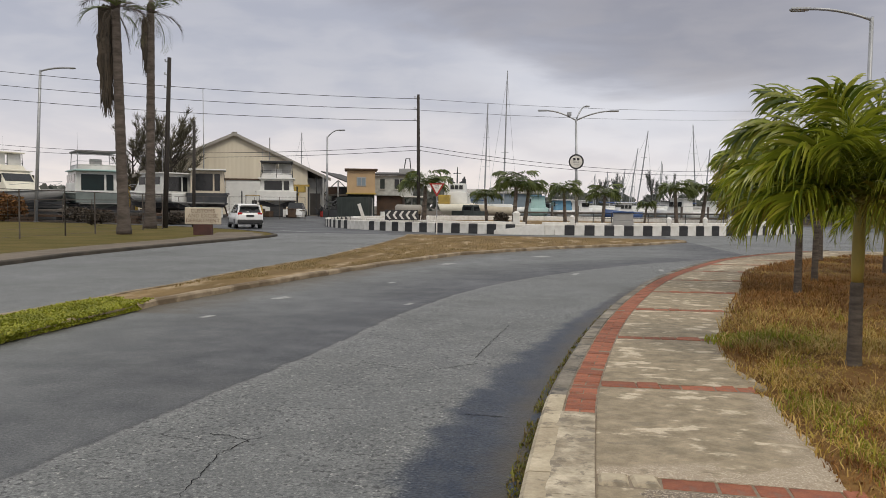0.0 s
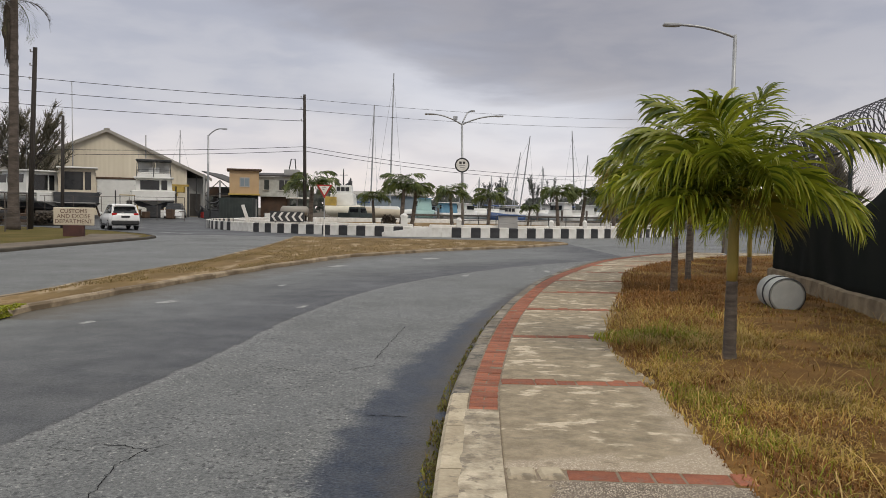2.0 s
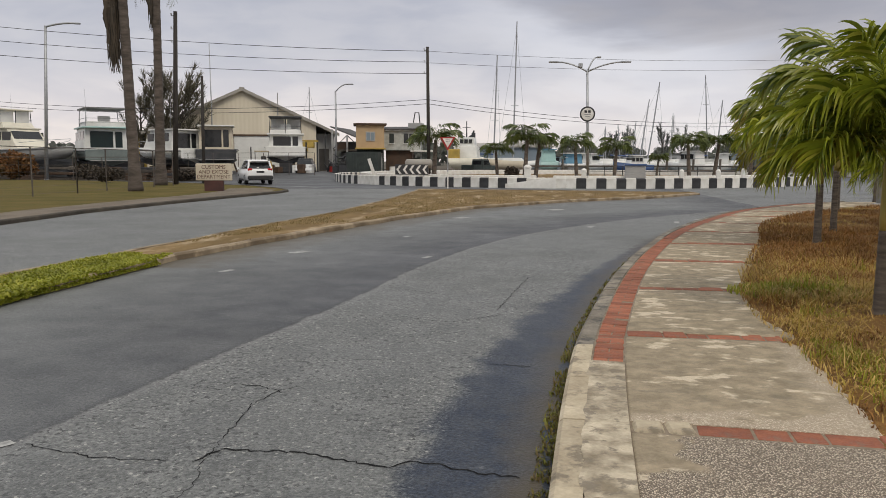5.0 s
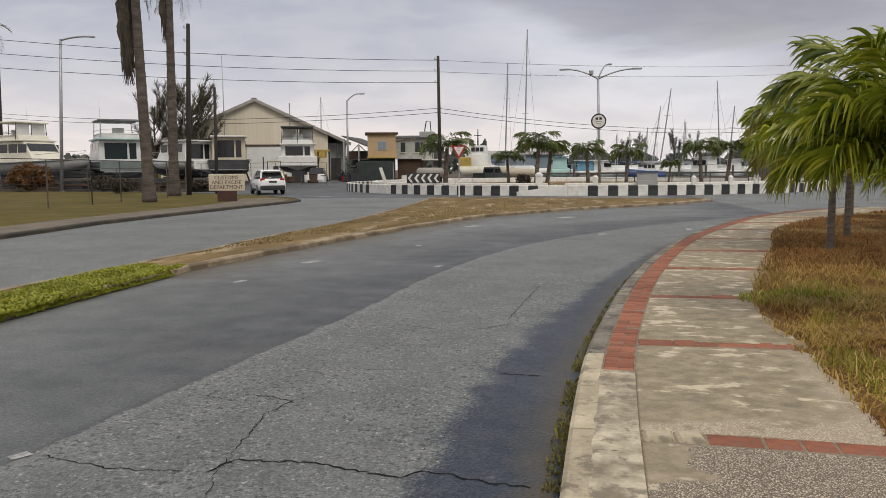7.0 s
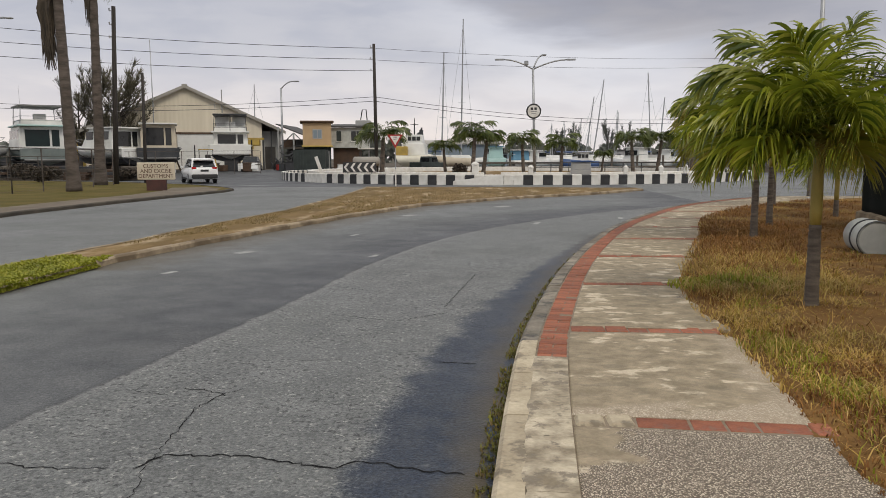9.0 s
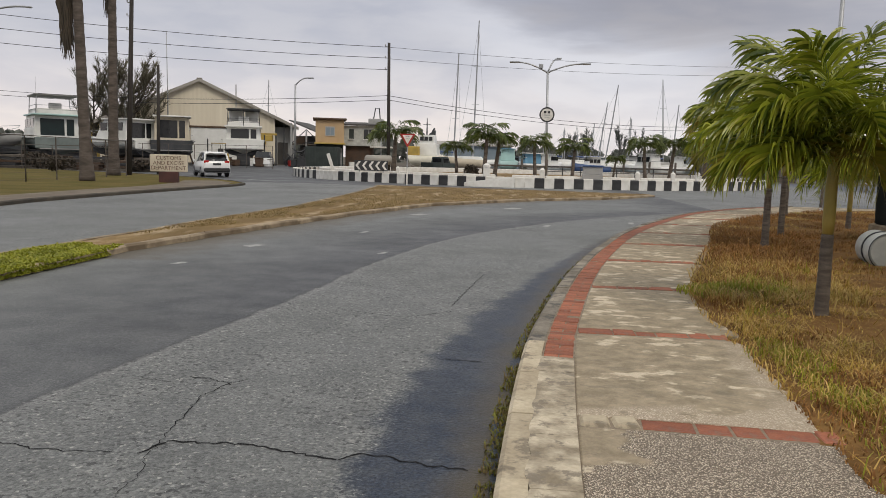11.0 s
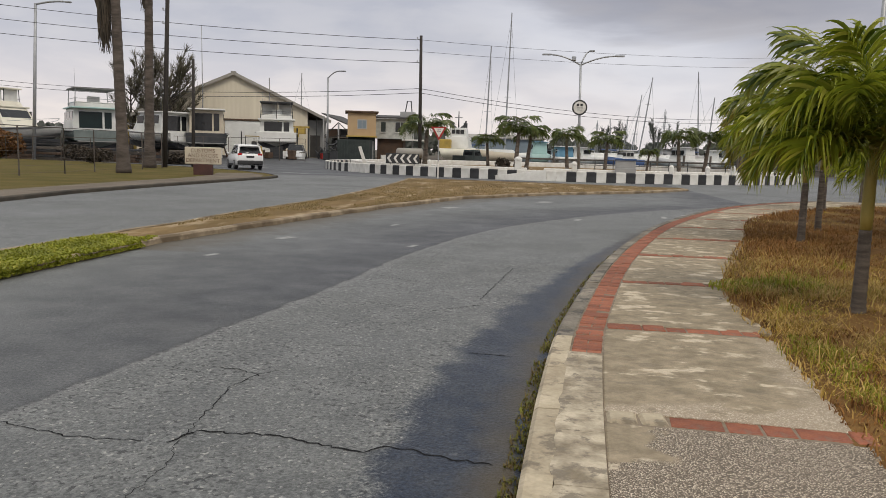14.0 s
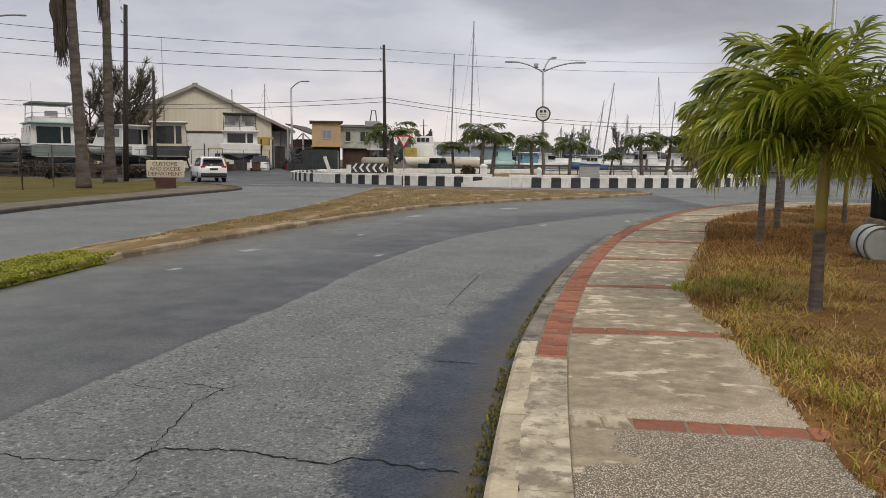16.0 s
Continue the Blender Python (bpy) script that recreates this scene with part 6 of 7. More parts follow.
part("pane", box(-0.36, 0.0, -0.055, -0.042, 3.25, 4.0), BLUEGREY, win)
part("pane", box(0.06, 0.41, -0.055, -0.042, 3.25, 4.0), BLUEGREY, win)
part("door", box(0.6, 1.2, 0.02, 0.08, 0.1, 2.0, 0.01), GREYWALL, hut)

office = thing("grey_office", "pale grey two-storey office with a dark roof", "building", (-14.75, 79, 0.42), 6)
part("wall", box(-1.9, 1.9, 0, 4, 2.3, 4.35, 0.02), DRUM, office)
part("ground_storey", box(-1.7, 1.0, 0.4, 4, 0, 2.3, 0.02), RUST, office, "brown lower storey")
part("roof", loft([[(-2.1, -0.3, 4.35), (2.1, -0.3, 4.35), (2.1, -0.3, 4.5), (-2.1, -0.3, 4.5)], [(-2.1, 4.3, 4.75), (2.1, 4.3, 4.75), (2.1, 4.3, 4.9), (-2.1, 4.3, 4.9)]]), ROOF_DARK, office)
for x in (-1.3, 0.2, 0.75):
    w_ = part("window", box(x, x + 0.48, -0.04, 0.02, 3.0, 4.0, 0.01), GREENBOX if x < 0 else TINTED, office, "dark sash window")
    part("window_sill", box(x - 0.05, x + 0.53, -0.12, 0.02, 2.93, 3.0, 0.01), WHITE_PAINT, w_)
part("balcony_slab", box(0.9, 3.2, -0.4, 1.5, 2.15, 2.3, 0.02), WHITE_PAINT, office)
tower = thing("water_tank", "grey water tank on a steel frame with a beacon", "tank", (-13.6, 81, 0.4), 0)
part("tank", box(-0.75, 0.75, -0.6, 0.6, 3.4, 5.2, 0.06), GREYWALL, tower)
for x in (-0.6, 0.6):
    part("leg", box(x - 0.07, x + 0.07, -0.5, -0.36, 0, 3.4), GALV, tower)
part("mast", tube([(-0.3, 0, 5.2), (-0.1, 0, 6.3), (0.3, 0, 6.3), (0.4, 0, 5.2)], 0.06, 6), DARK_METAL, tower)

container = thing("green_container", "dark green shipping container full of scrap", "container", (-17.6, 73.3, 0.38), 4)
part("body", box(-1.55, 1.55, 0.0, 2.2, 0, 2.1, 0.02), GREENBOX, container)
for k in range(11):
    part("rib", box(-1.5 + 0.27 * k, -1.5 + 0.27 * k + 0.14, -0.03, -0.001, 0.1, 2.0), GREENBOX, container)
lift = thing("yellow_hoist", "yellow boat hoist frame beside the shed", "hoist", (-23.9, 77.5, 0.45), 0)
for x in (-0.6, 0.6):
    part("leg", box(x - 0.06, x + 0.06, -0.06, 0.06, 0, 3.2, 0.01), DARK_METAL, lift)
part("beam", box(-0.7, 0.7, -0.08, 0.08, 3.1, 3.3, 0.02), YELLOW, lift)
part("cab", box(-0.45, 0.25, -0.3, 0.3, 2.5, 3.1, 0.05), YELLOW, lift)
small_car = thing("parked_car", "pale small car parked in the boat yard", "car", (-23.6, 74.5, 0.42), 100, "vehicles")
part("body", frustum(-1.9, 1.9, 1.65, 1.55, 0.25, 0.85, 0.1, 0.15), CAR_WHITE, small_car)
part("cabin", frustum(-1.3, 1.0, 1.5, 1.2, 0.83, 1.45, 0.4, 0.5), TINTED, small_car)
for sx in (-1.2, 1.2):
    for s in (-1, 1):
        part("wheel", tube([(sx, s * 0.68, 0.3), (sx, s * 0.84, 0.3)], 0.3, 14), TYRE, small_car)

def pickup(at, heading, paint, label):
    ob = thing("pickup_truck", label, "truck", at, heading, "vehicles")
    part("chassis", box(-2.5, 2.5, -0.8, 0.8, 0.4, 0.72, 0.05), TRIM, ob)
    part("bonnet", frustum(1.0, 2.55, 1.75, 1.6, 0.7, 1.15, 0.0, 0.15), paint, ob)
    cab = part("cab", frustum(-0.7, 1.2, 1.75, 1.4, 0.7, 1.85, 0.15, 0.55), paint, ob)
    for s_ in (-1, 1):
        part("window", box(-0.4, 0.55, s_ * 0.79 - 0.03, s_ * 0.79 + 0.03, 1.22, 1.68, 0.01), TINTED, cab)
        part("bed_side", box(-2.5, -0.75, s_ * 0.82 - 0.04, s_ * 0.82 + 0.04, 0.7, 1.2, 0.02), paint, ob)
        for x_ in (-1.6, 1.7):
            part("wheel", tube([(x_, s_ * 0.66, 0.37), (x_, s_ * 0.87, 0.37)], 0.37, 14), TYRE, ob)
    part("rear_window", box(-0.64, -0.56, -0.55, 0.55, 1.25, 1.68, 0.01), TINTED, cab)
    part("tailgate", box(-2.54, -2.46, -0.8, 0.8, 0.7, 1.2, 0.02), paint, ob)
    return ob


pickup((-7.4, 88.2, 0.0), 60, GREENBOX, "dark green pickup parked on the quay")

forklift = thing("forklift", "worn yellow forklift standing between the boats", "forklift", (-27.2, 71.8, 0.45), 200)
part("body", frustum(-1.1, 0.8, 1.15, 1.05, 0.35, 1.15, 0.15, 0.05), YELLOW, forklift)
part("seat", box(-0.5, 0.0, -0.28, 0.28, 1.15, 1.6, 0.05), TRIM, forklift)
part("roof", box(-0.75, 0.6, -0.5, 0.5, 2.05, 2.12, 0.02), YELLOW, forklift)
for sy in (-0.46, 0.46):
    for sx in (-0.7, 0.55):
        part("pillar", tube([(sx, sy, 1.1), (sx, sy, 2.06)], 0.03, 6), TRIM, forklift)
    part("mast", box(0.88, 0.98, sy * 0.8 - 0.05, sy * 0.8 + 0.05, 0.1, 2.5, 0.01), DARK_METAL, forklift)
    part("fork", box(0.98, 1.9, sy * 0.5 - 0.06, sy * 0.5 + 0.06, 0.12, 0.17, 0.01), DARK_METAL, forklift)
    for sx, r in ((-0.75, 0.26), (0.5, 0.33)):
        part("wheel", tube([(sx, sy * 0.95, r), (sx, sy * 1.3, r)], r, 14), TYRE, forklift)

railing = thing("quay_railing", "dark steel railing across the roundabout's far side", "railing", (0, 0, 0))
rail_line = [(3.6 + 1.6 * k, 70.5 - 0.05 * k) for k in range(9)]
for x, y in rail_line:
    part("post", tube([(x, y, 0.24), (x, y, 1.22)], 0.045, 6), DARK_METAL, railing)
for z in (0.75, 1.2):
    part("rail", tube([(x, y, z) for x, y in rail_line], 0.035, 6), DARK_METAL, railing)

# scrap and stores scattered in the yard
rnd = random.Random(21)
for k, (x, y) in enumerate([(-27 + 0.9 * k + rnd.uniform(-0.3, 0.3), 72.5 + rnd.uniform(0, 2)) for k in range(6)] + [(-21.2 + 0.55 * k, 75 + rnd.uniform(0, 2)) for k in range(6)] + [(-36 + 1.3 * k, 71.5 + rnd.uniform(0, 1.0)) for k in range(5)] + [(-19.4, 73.8), (-14.6, 75.5), (-13.6, 76.0)]):
    s = rnd.uniform(0.35, 0.75)
    ob = thing("scrap_crate", "battered crate of boat-yard scrap on the ground", "crate", (x, y, gz(x, y)), rnd.uniform(0, 90), "yard clutter")
    m = rnd.choice((RUST, DARK_METAL, GREYWALL, YELLOW, ANTIFOUL, GEL_WHITE, RED))
    part("body", box(-s, s, -s * 0.7, s * 0.7, 0, s * 1.5, 0.04), m, ob)
    part("lid", box(-s * 1.04, s * 1.04, -s * 0.74, s * 0.74, s * 1.5, s * 1.5 + 0.06, 0.02), rnd.choice((RUST, DARK_METAL)), ob)
heap = thing("scrap_heap", "heap of dark scrap metal beside the shed", "scrap", (-20.6, 76.5, 0.42), 0)
bm = bmesh.new()
for k in range(60):
    p = Vector((rnd.uniform(-1.6, 1.6), rnd.uniform(-0.8, 0.8), 0))
    p.z = max(0, 1.7 - 0.9 * abs(p.x)) * rnd.random()
    q = p + Vector((rnd.uniform(-0.6, 0.6), rnd.uniform(-0.5, 0.5), rnd.uniform(0, 0.7)))
    tube([p, q], rnd.uniform(0.03, 0.12), 5, bm)
part("metal", bm, DARK_METAL, heap)
bin_ob = thing("scrap_bin", "rusty open-topped bin heaped with boat-yard scrap", "bin", (-19.6, 78.2, 0.45), 12)
for x0, x1, y0, y1 in ((-1.1, 1.1, -0.7, -0.62), (-1.1, 1.1, 0.62, 0.7), (-1.1, -1.02, -0.62, 0.62), (1.02, 1.1, -0.62, 0.62)):
    part("side", box(x0, x1, y0, y1, 0.0, 1.3, 0.01), ROOF_DARK, bin_ob)
part("base", box(-1.02, 1.02, -0.62, 0.62, 0.0, 0.08), ROOF_DARK, bin_ob)
bm = bmesh.new()
for k in range(40):
    p = Vector((rnd.uniform(-0.9, 0.9), rnd.uniform(-0.5, 0.5), rnd.uniform(0.6, 1.2)))
    tube([p, p + Vector((rnd.uniform(-0.5, 0.5), rnd.uniform(-0.3, 0.3), rnd.uniform(0.1, 0.9)))], rnd.uniform(0.03, 0.1), 5, bm)
tagged(part("scrap", bm, DARK_METAL, bin_ob), kind="stuff")

# ---- trees behind the palms ----
def wispy_tree(at, h, spread, seed, label, material=PINE, dense=1.0):
    """An upswept thin-branched tree with feathery needle sprays."""
    rnd = random.Random(seed)
    ob = thing("tree", label, "tree", at)
    wood, tips = bmesh.new(), []
    tube([(0, 0, 0), (0.1, 0, h * 0.2), (0.05, 0.1, h * 0.45), (0.1, 0, h * 0.75)], [0.28, 0.22, 0.14, 0.04], 8, wood)
    for k in range(int(46 * dense)):
        t = rnd.uniform(0.12, 0.75)
        a = rnd.uniform(0, 2 * math.pi)
        reach = spread * rnd.uniform(0.45, 1.0) * (1.05 - 0.5 * t)
        p0 = Vector((0.08, 0, h * t))
        p2 = p0 + Vector((math.cos(a) * reach, math.sin(a) * reach * 0.7, h * rnd.uniform(0.16, 0.34)))
        p1 = p0.lerp(p2, 0.5) + Vector((math.cos(a) * 0.3, 0, -0.25))
        tube([p0, p1, p2], [0.07, 0.045, 0.012], 4, wood, False)
        for s in (0.35, 0.5, 0.62, 0.74, 0.86, 0.95, 1.0):
            tips.append((p0.lerp(p1, s * 2) if s < 0.5 else p1.lerp(p2, s * 2 - 1), (p2 - p1).normalized()))
    part("trunk", wood, TWIG, ob)
    verts, faces = [], []
    for p, d in tips:
        for _ in range(int(15 * min(1.0, dense + 0.2))):
            w = (d + Vector((rnd.uniform(-0.8, 0.8), rnd.uniform(-0.8, 0.8), rnd.uniform(-0.25, 0.9)))).normalized()
            l = rnd.uniform(0.45, 1.1)
            side = w.cross(Vector((rnd.random(), rnd.random(), rnd.random()))).normalized() * 0.021
            q = p + w * l * 0.1
            b = len(verts)
            verts += [q - side, q + side, q + w * l * 0.55 + side * 1.2, q + w * l * 0.55 - side * 1.2, q + w * l]
            faces += [(b, b + 1, b + 2, b + 3), (b + 3, b + 2, b + 4)]
    raw("crown", verts, faces, material, ob)
    return ob


for x, y, h, spread, seed, dense in ((-43.2, 82.5, 10.6, 3.4, 2, 0.8), (-40.3, 81.5, 11.0, 3.9, 3, 1.0), (-46.2, 84, 9.6, 3.0, 4, 0.7)):
    wispy_tree((x, y, 0.45), h, spread, seed, "thin upswept grey-brown tree behind the boats", PINE, dense)
wispy_tree((16.8, 33, 0.05), 4.2, 1.7, 9, "leafless grey bush beyond the fence", PINE, 0.8)


def leaf_bush(name, at, rx_, rz_, n, leaf, material, label, seed):
    rnd = random.Random(seed)
    ob = thing(name, label, "bush", at)
    stems, verts, faces = bmesh.new(), [], []
    for k in range(12):
        a = rnd.uniform(0, 6.28)
        tube([(0, 0, 0), (math.cos(a) * rx_ * 0.6, math.sin(a) * rx_ * 0.6, rz_ * rnd.uniform(0.5, 0.9))], [0.04, 0.01], 4, stems, False)
    part("stems", stems, TWIG, ob)
    for _ in range(n):
        v = Vector((rnd.gauss(0, 1), rnd.gauss(0, 1), rnd.gauss(0, 1))).normalized() * rnd.uniform(0.6, 1.0) ** 0.5
        bumpy = 0.8 + 0.35 * noise.noise(v * 2.3 + Vector((seed, 0, 0)))
        p = Vector((v.x * rx_ * bumpy, v.y * rx_ * 0.8 * bumpy, rz_ * 0.5 + v.z * rz_ * 0.5 * bumpy))
        w = Vector((rnd.uniform(-1, 1), rnd.uniform(-1, 1), rnd.uniform(-0.6, 1))).normalized() * leaf
        s = w.cross(Vector((rnd.random(), rnd.random(), rnd.random() - 0.5))).normalized() * leaf * 0.35
        b = len(verts)
        verts += [p, p + w * 0.5 + s, p + w, p + w * 0.5 - s]
        faces.append((b, b + 1, b + 2, b + 3))
    raw("foliage", verts, faces, material, ob)
    return ob


leaf_bush("russet_bush", (-41.9, 56.6, 0.08), 2.0, 2.3, 2600, 0.28, RUSTBUSH, "russet-brown bush at the back of the lawn", 5)
leaf_bush("clipped_bush", (-30.3, 50.3, 0.08), 0.75, 1.15, 900, 0.17, FROND_DEAD, "small dark clipped bush on the lawn", 6)
leaf_bush("dark_shrub", (-2.4, 55.5, 0.27), 0.55, 1.0, 500, 0.2, FROND_DEAD, "dark scrubby plant on the roundabout", 7)

# stacked timber and scrub behind the lawn fence
rnd = random.Random(33)
for k in range(9):
    x = -47.5 + 2.5 * k
    y = 60.5 - 0.25 * k + rnd.uniform(-0.4, 0.4)
    ob = thing("timber_stack", "weathered stack of dark boat-yard timber", "timber stack", (x, y, 0.0), -14 + rnd.uniform(-6, 6), "timber stacks")
    for j in range(rnd.randint(4, 6)):
        part("beam", box(-1.35 + rnd.uniform(-0.2, 0.2), 1.3 + rnd.uniform(-0.2, 0.2), -0.4, 0.4, 0.22 * j, 0.22 * j + 0.2, 0.02), rnd.choice((RUST, DOCK, TWIG, DARK_METAL)), ob)
for x, y, r, h in ((-35.5, 56.5, 1.2, 1.3), (-33, 56, 1.0, 1.0), (-47.5, 58, 1.4, 1.6), (-28.0, 57.5, 0.9, 0.9)):
    leaf_bush("scrub_bush", (x, y, 0.08), r, h, 900, 0.2, RUSTBUSH if x < -40 else FROND_DEAD, "dark dry scrub at the back of the lawn", int(-x))

# ---- harbour ----
def sail_mast(x, y, z0, z1, lean_x, r, boom=True, seed=0):
    ob = thing("sailing_boat", "moored white sailing boat with a bare aluminium mast", "sailing boat", (x, y, 0), 0, "sailing boats in the harbour")
    part("hull", loft(hull_sections(9.0, 2.8, 0.0, 1.5)), GEL_WHITE, ob, "", True)
    part("cabin", frustum(-2.0, 1.8, 1.8, 1.5, 1.5, 2.1, 0.2, 0.6), GEL_WHITE, ob)
    part("mast", tube([(0, 0, 1.0), (lean_x * 0.5, 0, z1 * 0.5), (lean_x, 0, z1)], [r, r, r * 0.7], 6), GALV, ob)
    if boom:
        part("boom", tube([(0, 0, 2.6), (-3.4, 0, 2.7)], 0.12, 6), GEL_BLUE, ob, "boom with a blue sail cover")
    for sx in (-0.12, 0.1):
        part("stay", tube([(sx * 10 * (1 + seed % 3), 0.9, 1.5), (lean_x * 0.95, 0, z1 * 0.96)], 0.016, 4), GALV, ob)
    for z in (0.45, 0.7):
        part("spreader", tube([(lean_x * z - 0.5, 0, z1 * z), (lean_x * z + 0.5, 0, z1 * z)], 0.025, 4), GALV, ob)
    return ob


for i, (x, y, z, ln, r) in enumerate(((-7.35, 110, 16.4, 0.4, 0.12), (-4.6, 110, 20.9, 0.35, 0.12), (16.4, 130, 14.4, 1.7, 0.12), (15.3, 132, 11.8, 1.5, 0.1), (26.1, 130, 15.4, -0.9, 0.11), (27.2, 130, 11.4, 0.8, 0.12), (14.2, 134, 8.4, 0.8, 0.1), (12.8, 136, 8.0, -0.6, 0.1), (9.4, 130, 7.0, 0.2, 0.09), (21.5, 138, 9.5, 0.3, 0.1), (33.0, 128, 12.6, -0.5, 0.1), (-40.0, 128, 14.0, 0.2, 0.1), (18.0, 150, 8.5, 0.3, 0.08), (11.0, 145, 8.0, -0.2, 0.08), (22.8, 148, 10.5, 0.4, 0.08), (7.2, 150, 7.5, 0.2, 0.07))):
    sail_mast(x, y, 1.0, z, ln, r, i % 2 == 0, i)

tug = thing("tug_boat", "pale cream harbour tug with a yellow deckhouse side", "boat", (-10.0, 99.5, 0.0), 90)
part("hull", loft(hull_sections(10, 4.4, 0.2, 2.0)), GEL_CREAM, tug, "pale cream hull", True)
part("deckhouse", frustum(-3.2, 2.0, 3.0, 2.8, 2.0, 3.5, 0.1, 0.4), GEL_WHITE, tug)
bridge = part("wheelhouse", frustum(-2.6, 0.8, 2.3, 2.1, 3.5, 4.6, 0.05, 0.25), GEL_WHITE, tug)
for y0 in (-0.85, -0.3, 0.25):
    part("window", box(-2.68, -2.52, y0, y0 + 0.45, 3.85, 4.35, 0.01), TINTED, bridge)
part("side_locker", box(-4.6, -3.3, 0.6, 2.0, 2.0, 3.1, 0.05), YELLOW, tug, "yellow locker")
part("funnel", tube([(-1.5, 0.8, 4.6), (-1.5, 0.8, 5.3)], 0.3, 10), DARK_METAL, tug)
part("funnel", tube([(-1.5, -0.9, 4.6), (-1.5, -0.9, 5.2)], 0.25, 10), DARK_METAL, tug)
part("mast", tube([(-1.2, 0, 4.6), (-1.2, 0, 6.7)], [0.1, 0.05], 6), DARK_METAL, tug)
for sy in (-1, 1):
    part("horn", tube([(-1.2, sy * 0.3, 4.6), (-1.2, sy * 0.75, 4.9), (-1.2, sy * 0.95, 5.5)], [0.14, 0.14, 0.1], 8), DARK_METAL, tug)
part("yard", tube([(-1.2, -0.5, 5.9), (-1.2, 0.5, 5.9)], 0.04, 5), DARK_METAL, tug)

bs = thing("harbour_shed", "long blue-grey metal shed across the harbour", "building", (-6.0, 128, 0.0), 0)
part("wall", box(-7, 7, 0, 12, 0, 3.9, 0.02), BLUEGREY, bs)
part("roof", loft([[(-7.4, -0.4, 3.9), (7.4, -0.4, 3.9), (7.4, -0.4, 4.05), (-7.4, -0.4, 4.05)], [(-7.4, 6, 4.6), (7.4, 6, 4.6), (7.4, 6, 4.75), (-7.4, 6, 4.75)]]), ROOF_PALE, bs)
low_hull = thing("laid_up_hull", "pale grey hull laid up on the quay", "boat", (-5.2, 98, 0.1), 186, "boats in the harbour")
part("hull", loft(hull_sections(5, 2.2, 0.2, 1.55)), SIGN_CREAM, low_hull, "", True)
part("cradle", box(-2, 2, -1, 1, 0, 0.4, 0.03), RUST, low_hull)


def launch(label, at, heading, L, B, z1, hull_mat, cab_mat, cab_z, roof=GEL_WHITE):
    ob = thing("launch", label, "boat", at, heading, "boats in the harbour")
    part("hull", loft(hull_sections(L, B, 0.1, z1)), hull_mat, ob, "", True)
    cab = part("cabin", frustum(-L * 0.25, L * 0.15, B * 0.75, B * 0.66, z1, cab_z, 0.1, 0.6), cab_mat, ob)
    for k in range(3):
        part("window", box(-L * 0.2 + k * L * 0.1, -L * 0.2 + k * L * 0.1 + L * 0.075, -B * 0.4, B * 0.4, z1 + (cab_z - z1) * 0.4, z1 + (cab_z - z1) * 0.8, 0.01), TINTED, cab)
    part("roof", box(-L * 0.3, L * 0.1, -B * 0.42, B * 0.42, cab_z, cab_z + 0.1, 0.03), roof, ob)
    part("rail", tube([(-L * 0.48, B * 0.4, z1 + 0.7), (L * 0.3, B * 0.35, z1 + 0.8), (L * 0.5, 0, z1 + 1.0)], 0.03, 5), GALV, ob)
    return ob


launch("teal and white launch with a tall cabin", (0.2, 102, 0), 95, 7, 2.6, 1.6, GEL_TEAL, GEL_TEAL, 3.1, GEL_SKY)
launch("launch with a light-blue canvas top", (3.1, 97, 0), 100, 7.5, 2.8, 1.35, GEL_WHITE, GEL_SKY, 2.55)
launch("dark-blue hulled launch with a white cabin", (9.3, 86, 0), 200, 4.4, 1.8, 1.25, GEL_BLUE, GEL_WHITE, 2.2)
launch("white launch moored at the quay", (18.5, 104, 0), 130, 7, 2.6, 1.3, GEL_WHITE, GEL_WHITE, 2.9)
launch("white launch moored at the quay", (6.2, 108, 0), 60, 7, 2.5, 1.3, GEL_WHITE, GEL_WHITE, 2.6)
launch("white launch moored at the quay", (24.5, 112, 0), 70, 7, 2.6, 1.3, GEL_WHITE, GEL_WHITE, 2.7)
water = tagged(raw("water", [(-30, 101, 0.004), (140, 101, 0.004), (140, 185, 0.004), (-30, 185, 0.004)], [(0, 1, 2, 3)], WATER), "grey harbour water behind the quay", "water", kind="structure")
quay = thing("quay_wall", "low white and brown quay wall behind the roundabout", "wall", (0, 0, 0))
for k in range(30):
    x = -20 + 2.2 * k
    part("panel", box(x, x + 2.16, 90.0, 90.3, 0, 0.55, 0.02), DOCK if k % 3 else GREYWALL, quay)
part("coping", box(-20, 46.2, 89.9, 90.4, 0.55, 0.68, 0.02), DOCK, quay, "brown timber coping")
jetty = thing("jetty", "weathered timber jetty with piles", "jetty", (0, 0, 0))
part("deck", box(-2, 46, 93, 95, 0.95, 1.15, 0.02), DOCK, jetty)
for k in range(16):
    part("pile", tube([(-1 + 3 * k, 92.9, 0), (-1 + 3 * k, 92.9, 1.9)], 0.13, 8), DOCK, jetty)
for k, (x, y, w, h, m) in enumerate(((26, 150, 7, 3.0, GREYWALL), (37, 146, 7, 3.2, BLUEGREY), (45, 140, 14, 3.0, RUST), (5, 165, 8, 2.6, BLUEGREY), (60, 130, 16, 3.4, GREYWALL))):
    ob = thing("waterfront_building", "low pale building on the far side of the harbour", "building", (x, y, 0), 0, "waterfront buildings")
    part("wall", box(-w / 2, w / 2, 0, 6, 0, h, 0.02), m, ob)
    part("roof", box(-w / 2 - 0.3, w / 2 + 0.3, -0.3, 6.3, h, h + 0.2, 0.03), ROOF_DARK, ob)
    for j in range(0, int(w / 2.5), 2):
        part("window", box(-w / 2 + 0.8 + 2.5 * j, -w / 2 + 1.9 + 2.5 * j, -0.05, 0.02, 1.2, 2.4, 0.01), TINTED, ob)


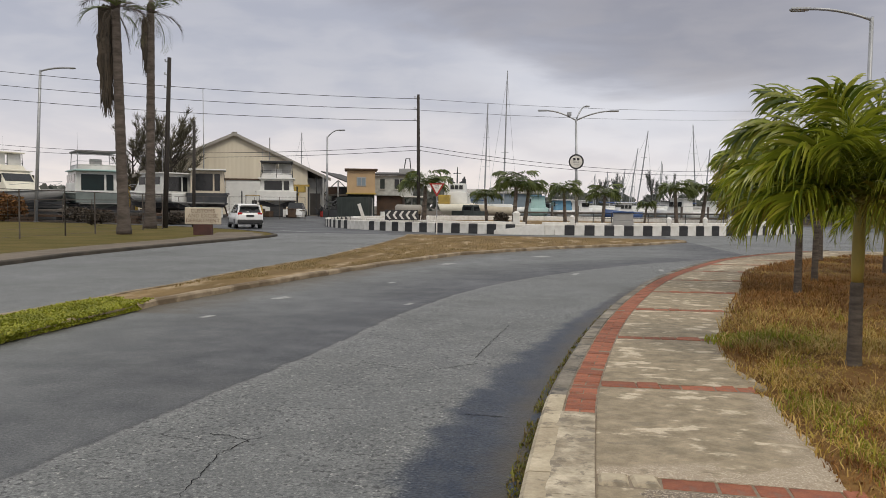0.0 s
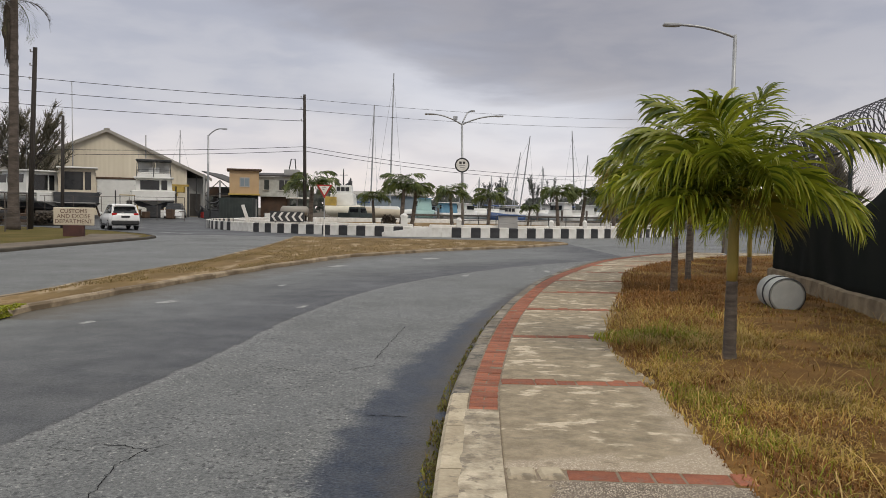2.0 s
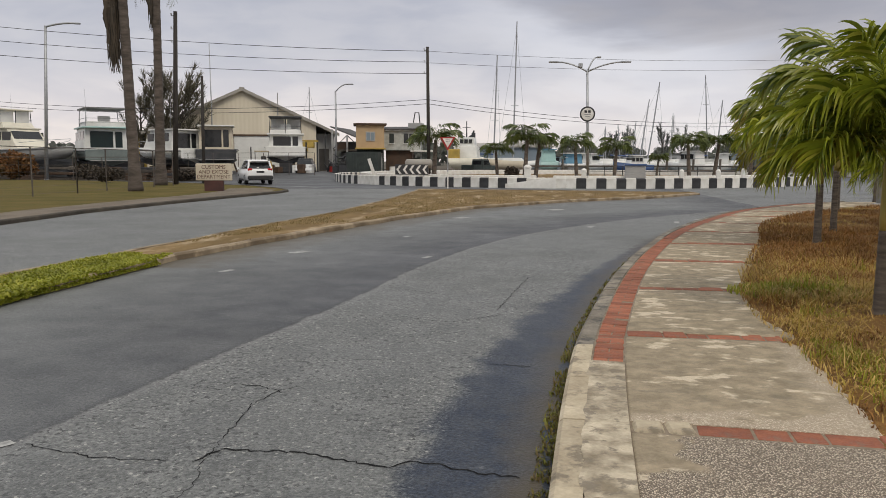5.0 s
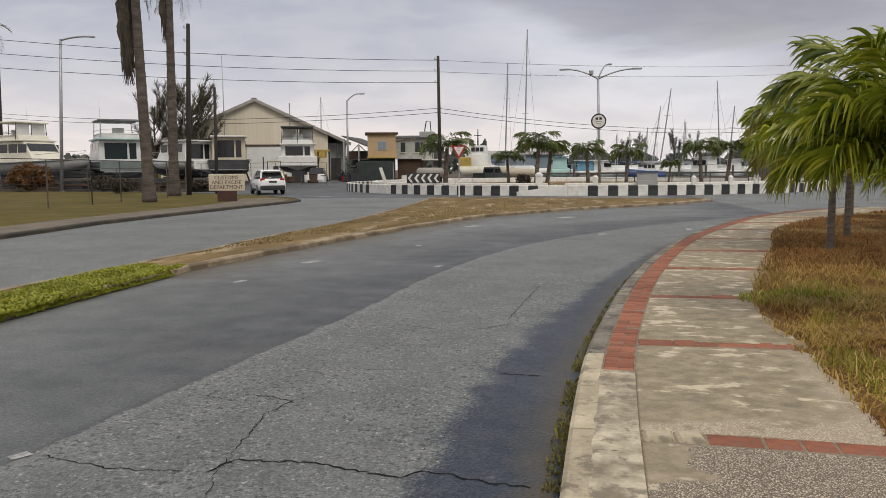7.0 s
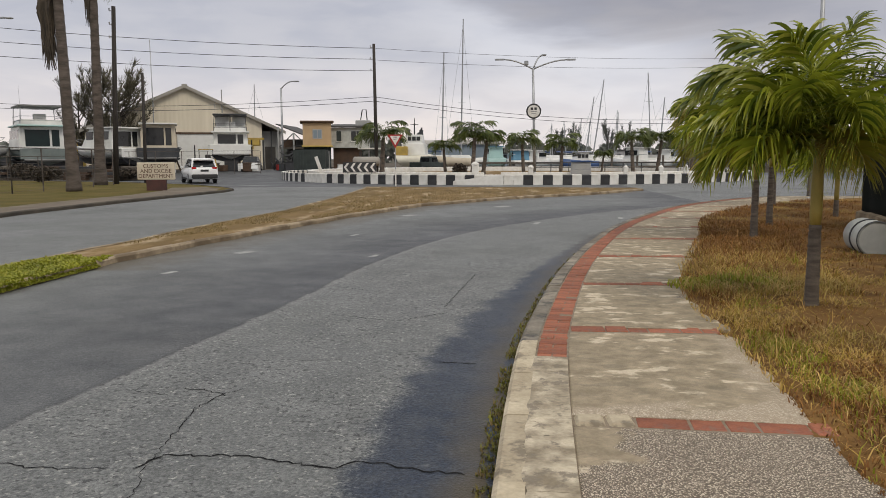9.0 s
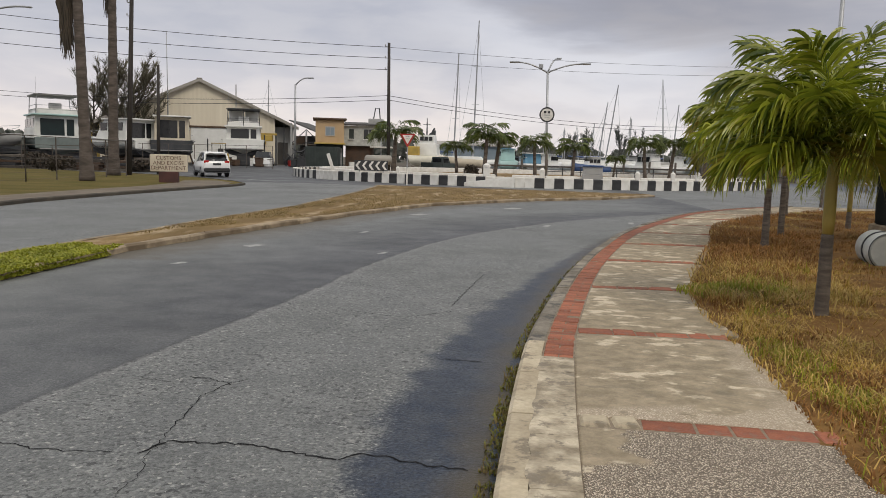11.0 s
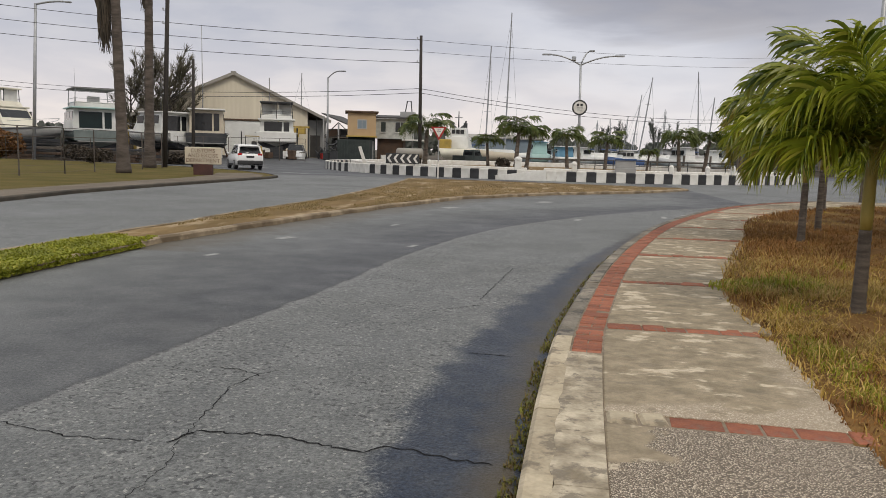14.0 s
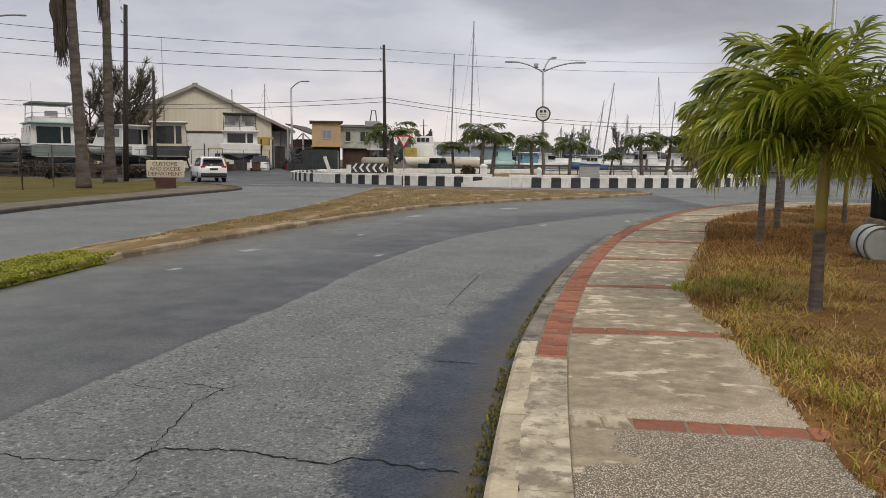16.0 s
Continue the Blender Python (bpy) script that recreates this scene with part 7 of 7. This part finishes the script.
def treeline(name, x0, x1, y, h, n, label, seed):
    """A far band of trees, leaf clump by leaf clump, with an uneven top."""
    rnd = random.Random(seed)
    verts, faces = [], []
    for _ in range(n):
        x = rnd.uniform(x0, x1)
        top = h * (0.5 + 0.5 * noise.noise((x * 0.045, seed, 0)) + 0.35 * noise.noise((x * 0.25, seed, 3)))
        z = max(0.0, top) * rnd.random() ** 0.6
        s = rnd.uniform(0.5, 1.4)
        p, b = Vector((x, y + rnd.uniform(-6, 6), z)), len(verts)
        for k in range(5):
            a = k * 1.256 + rnd.uniform(-0.5, 0.5)
            verts.append(p + Vector((math.cos(a) * s * rnd.uniform(0.5, 1), rnd.uniform(-0.4, 0.4), s * 0.3 + math.sin(a) * s * rnd.uniform(0.5, 1))))
        faces.append((b, b + 1, b + 2, b + 3, b + 4))
    return tagged(raw(name, verts, faces, FARTREE_HAZED), label, "trees", kind="stuff")


treeline("far_trees", -40, 150, 205, 8.5, 5200, "hazy trees across the harbour", 3)
treeline("far_trees", 30, 120, 120, 5.0, 2400, "hazy trees beyond the road bend", 6)
treeline("far_trees", -190, -40, 150, 6.0, 3000, "hazy trees behind the boat yard", 8)
for i, (x, h) in enumerate(((11, 8), (13.5, 9.5), (19, 10), (22, 9), (25, 8), (30, 9))):
    wispy_tree((x * 1.45, 190, 0), h, 2.6, 40 + i, "thin hazy tree across the harbour", FARTREE_HAZED, 0.5)

# ---- white car at the junction ----
def suv(at, heading):
    """A white five-door sport-utility car, nose along +x."""
    ob = thing("suv_car", "white sport-utility car waiting at the roundabout", "car", at, heading, "vehicles")
    def sec(x, w, zlow, zbelt, zroof, wr):
        return [(x, -w, zlow), (x, -w * 1.0, (zlow + zbelt) / 2), (x, -w * 0.96, zbelt), (x, -wr, zroof), (x, wr, zroof), (x, w * 0.96, zbelt), (x, w, (zlow + zbelt) / 2), (x, w, zlow)]
    body = [sec(-2.28, 0.78, 0.42, 0.92, 0.95, 0.7), sec(-2.2, 0.88, 0.32, 1.0, 1.08, 0.74), sec(-1.6, 0.92, 0.28, 1.02, 1.07, 0.8), sec(0.6, 0.92, 0.28, 0.98, 1.03, 0.8), sec(1.2, 0.91, 0.28, 0.96, 1.0, 0.78), sec(2.0, 0.87, 0.3, 0.86, 0.9, 0.7), sec(2.28, 0.7, 0.4, 0.68, 0.72, 0.55)]
    part("body", loft(body), CAR_WHITE, ob, "white painted body", True)
    glass = [sec(-2.1, 0.74, 1.0, 1.1, 1.15, 0.72), sec(-1.75, 0.8, 1.0, 1.35, 1.58, 0.64), sec(-1.2, 0.81, 1.0, 1.35, 1.63, 0.63), sec(0.1, 0.81, 1.0, 1.35, 1.63, 0.63), sec(1.15, 0.78, 0.96, 1.0, 1.04, 0.7)]
    part("glasshouse", loft(glass), TINTED, ob, "dark tinted glass", True)
    roof = [sec(-2.0, 0.66, 1.5, 1.54, 1.57, 0.6), sec(-1.2, 0.67, 1.6, 1.65, 1.69, 0.58), sec(0.0, 0.67, 1.6, 1.65, 1.68, 0.58), sec(0.35, 0.64, 1.5, 1.54, 1.57, 0.55)]
    part("roof", loft(roof), CAR_WHITE, ob, "", True)
    for s in (-1, 1):
        part("pillar", tube([(-2.12, s * 0.78, 1.0), (-1.82, s * 0.66, 1.58)], 0.07, 6), CAR_WHITE, ob)
        part("pillar", tube([(1.15, s * 0.78, 0.98), (0.2, s * 0.63, 1.63)], 0.045, 6), CAR_WHITE, ob)
        part("tail_light", box(-2.27, -2.0, s * 0.66 - 0.14, s * 0.66 + 0.16, 0.93, 1.1, 0.03), LAMP_RED, ob, "red tail lamp")
        part("mirror", box(0.75, 0.95, s * 0.9, s * 1.08, 1.0, 1.14, 0.04), CAR_WHITE, ob)
        part("sill", box(-1.1, 1.1, s * 0.86 - 0.05, s * 0.86 + 0.07, 0.25, 0.4, 0.02), TRIM, ob)
        for x in (-1.33, 1.33):
            wh = part("wheel", tube([(x, s * 0.70, 0.35), (x, s * 0.74, 0.35), (x, s * 0.90, 0.35), (x, s * 0.93, 0.35)], [0.3, 0.35, 0.35, 0.3], 20), TYRE, ob, "black tyre")
            part("rim", tube([(x, s * 0.925, 0.35), (x, s * 0.94, 0.35)], [0.23, 0.2], 12), ALLOY, wh, "alloy rim")
    part("rear_bumper", box(-2.36, -2.1, -0.84, 0.84, 0.34, 0.62, 0.06), TRIM, ob, "black plastic bumper")
    part("number_plate", box(-2.305, -2.28, -0.26, 0.26, 0.8, 0.93, 0.005), BLACK_PAINT, ob, "dark plate with an unreadable bar")
    part("spoiler", box(-2.16, -1.9, -0.58, 0.58, 1.56, 1.62, 0.02), CAR_WHITE, ob)
    return ob


suv((-20.2, 52.1, 0.0), 121)
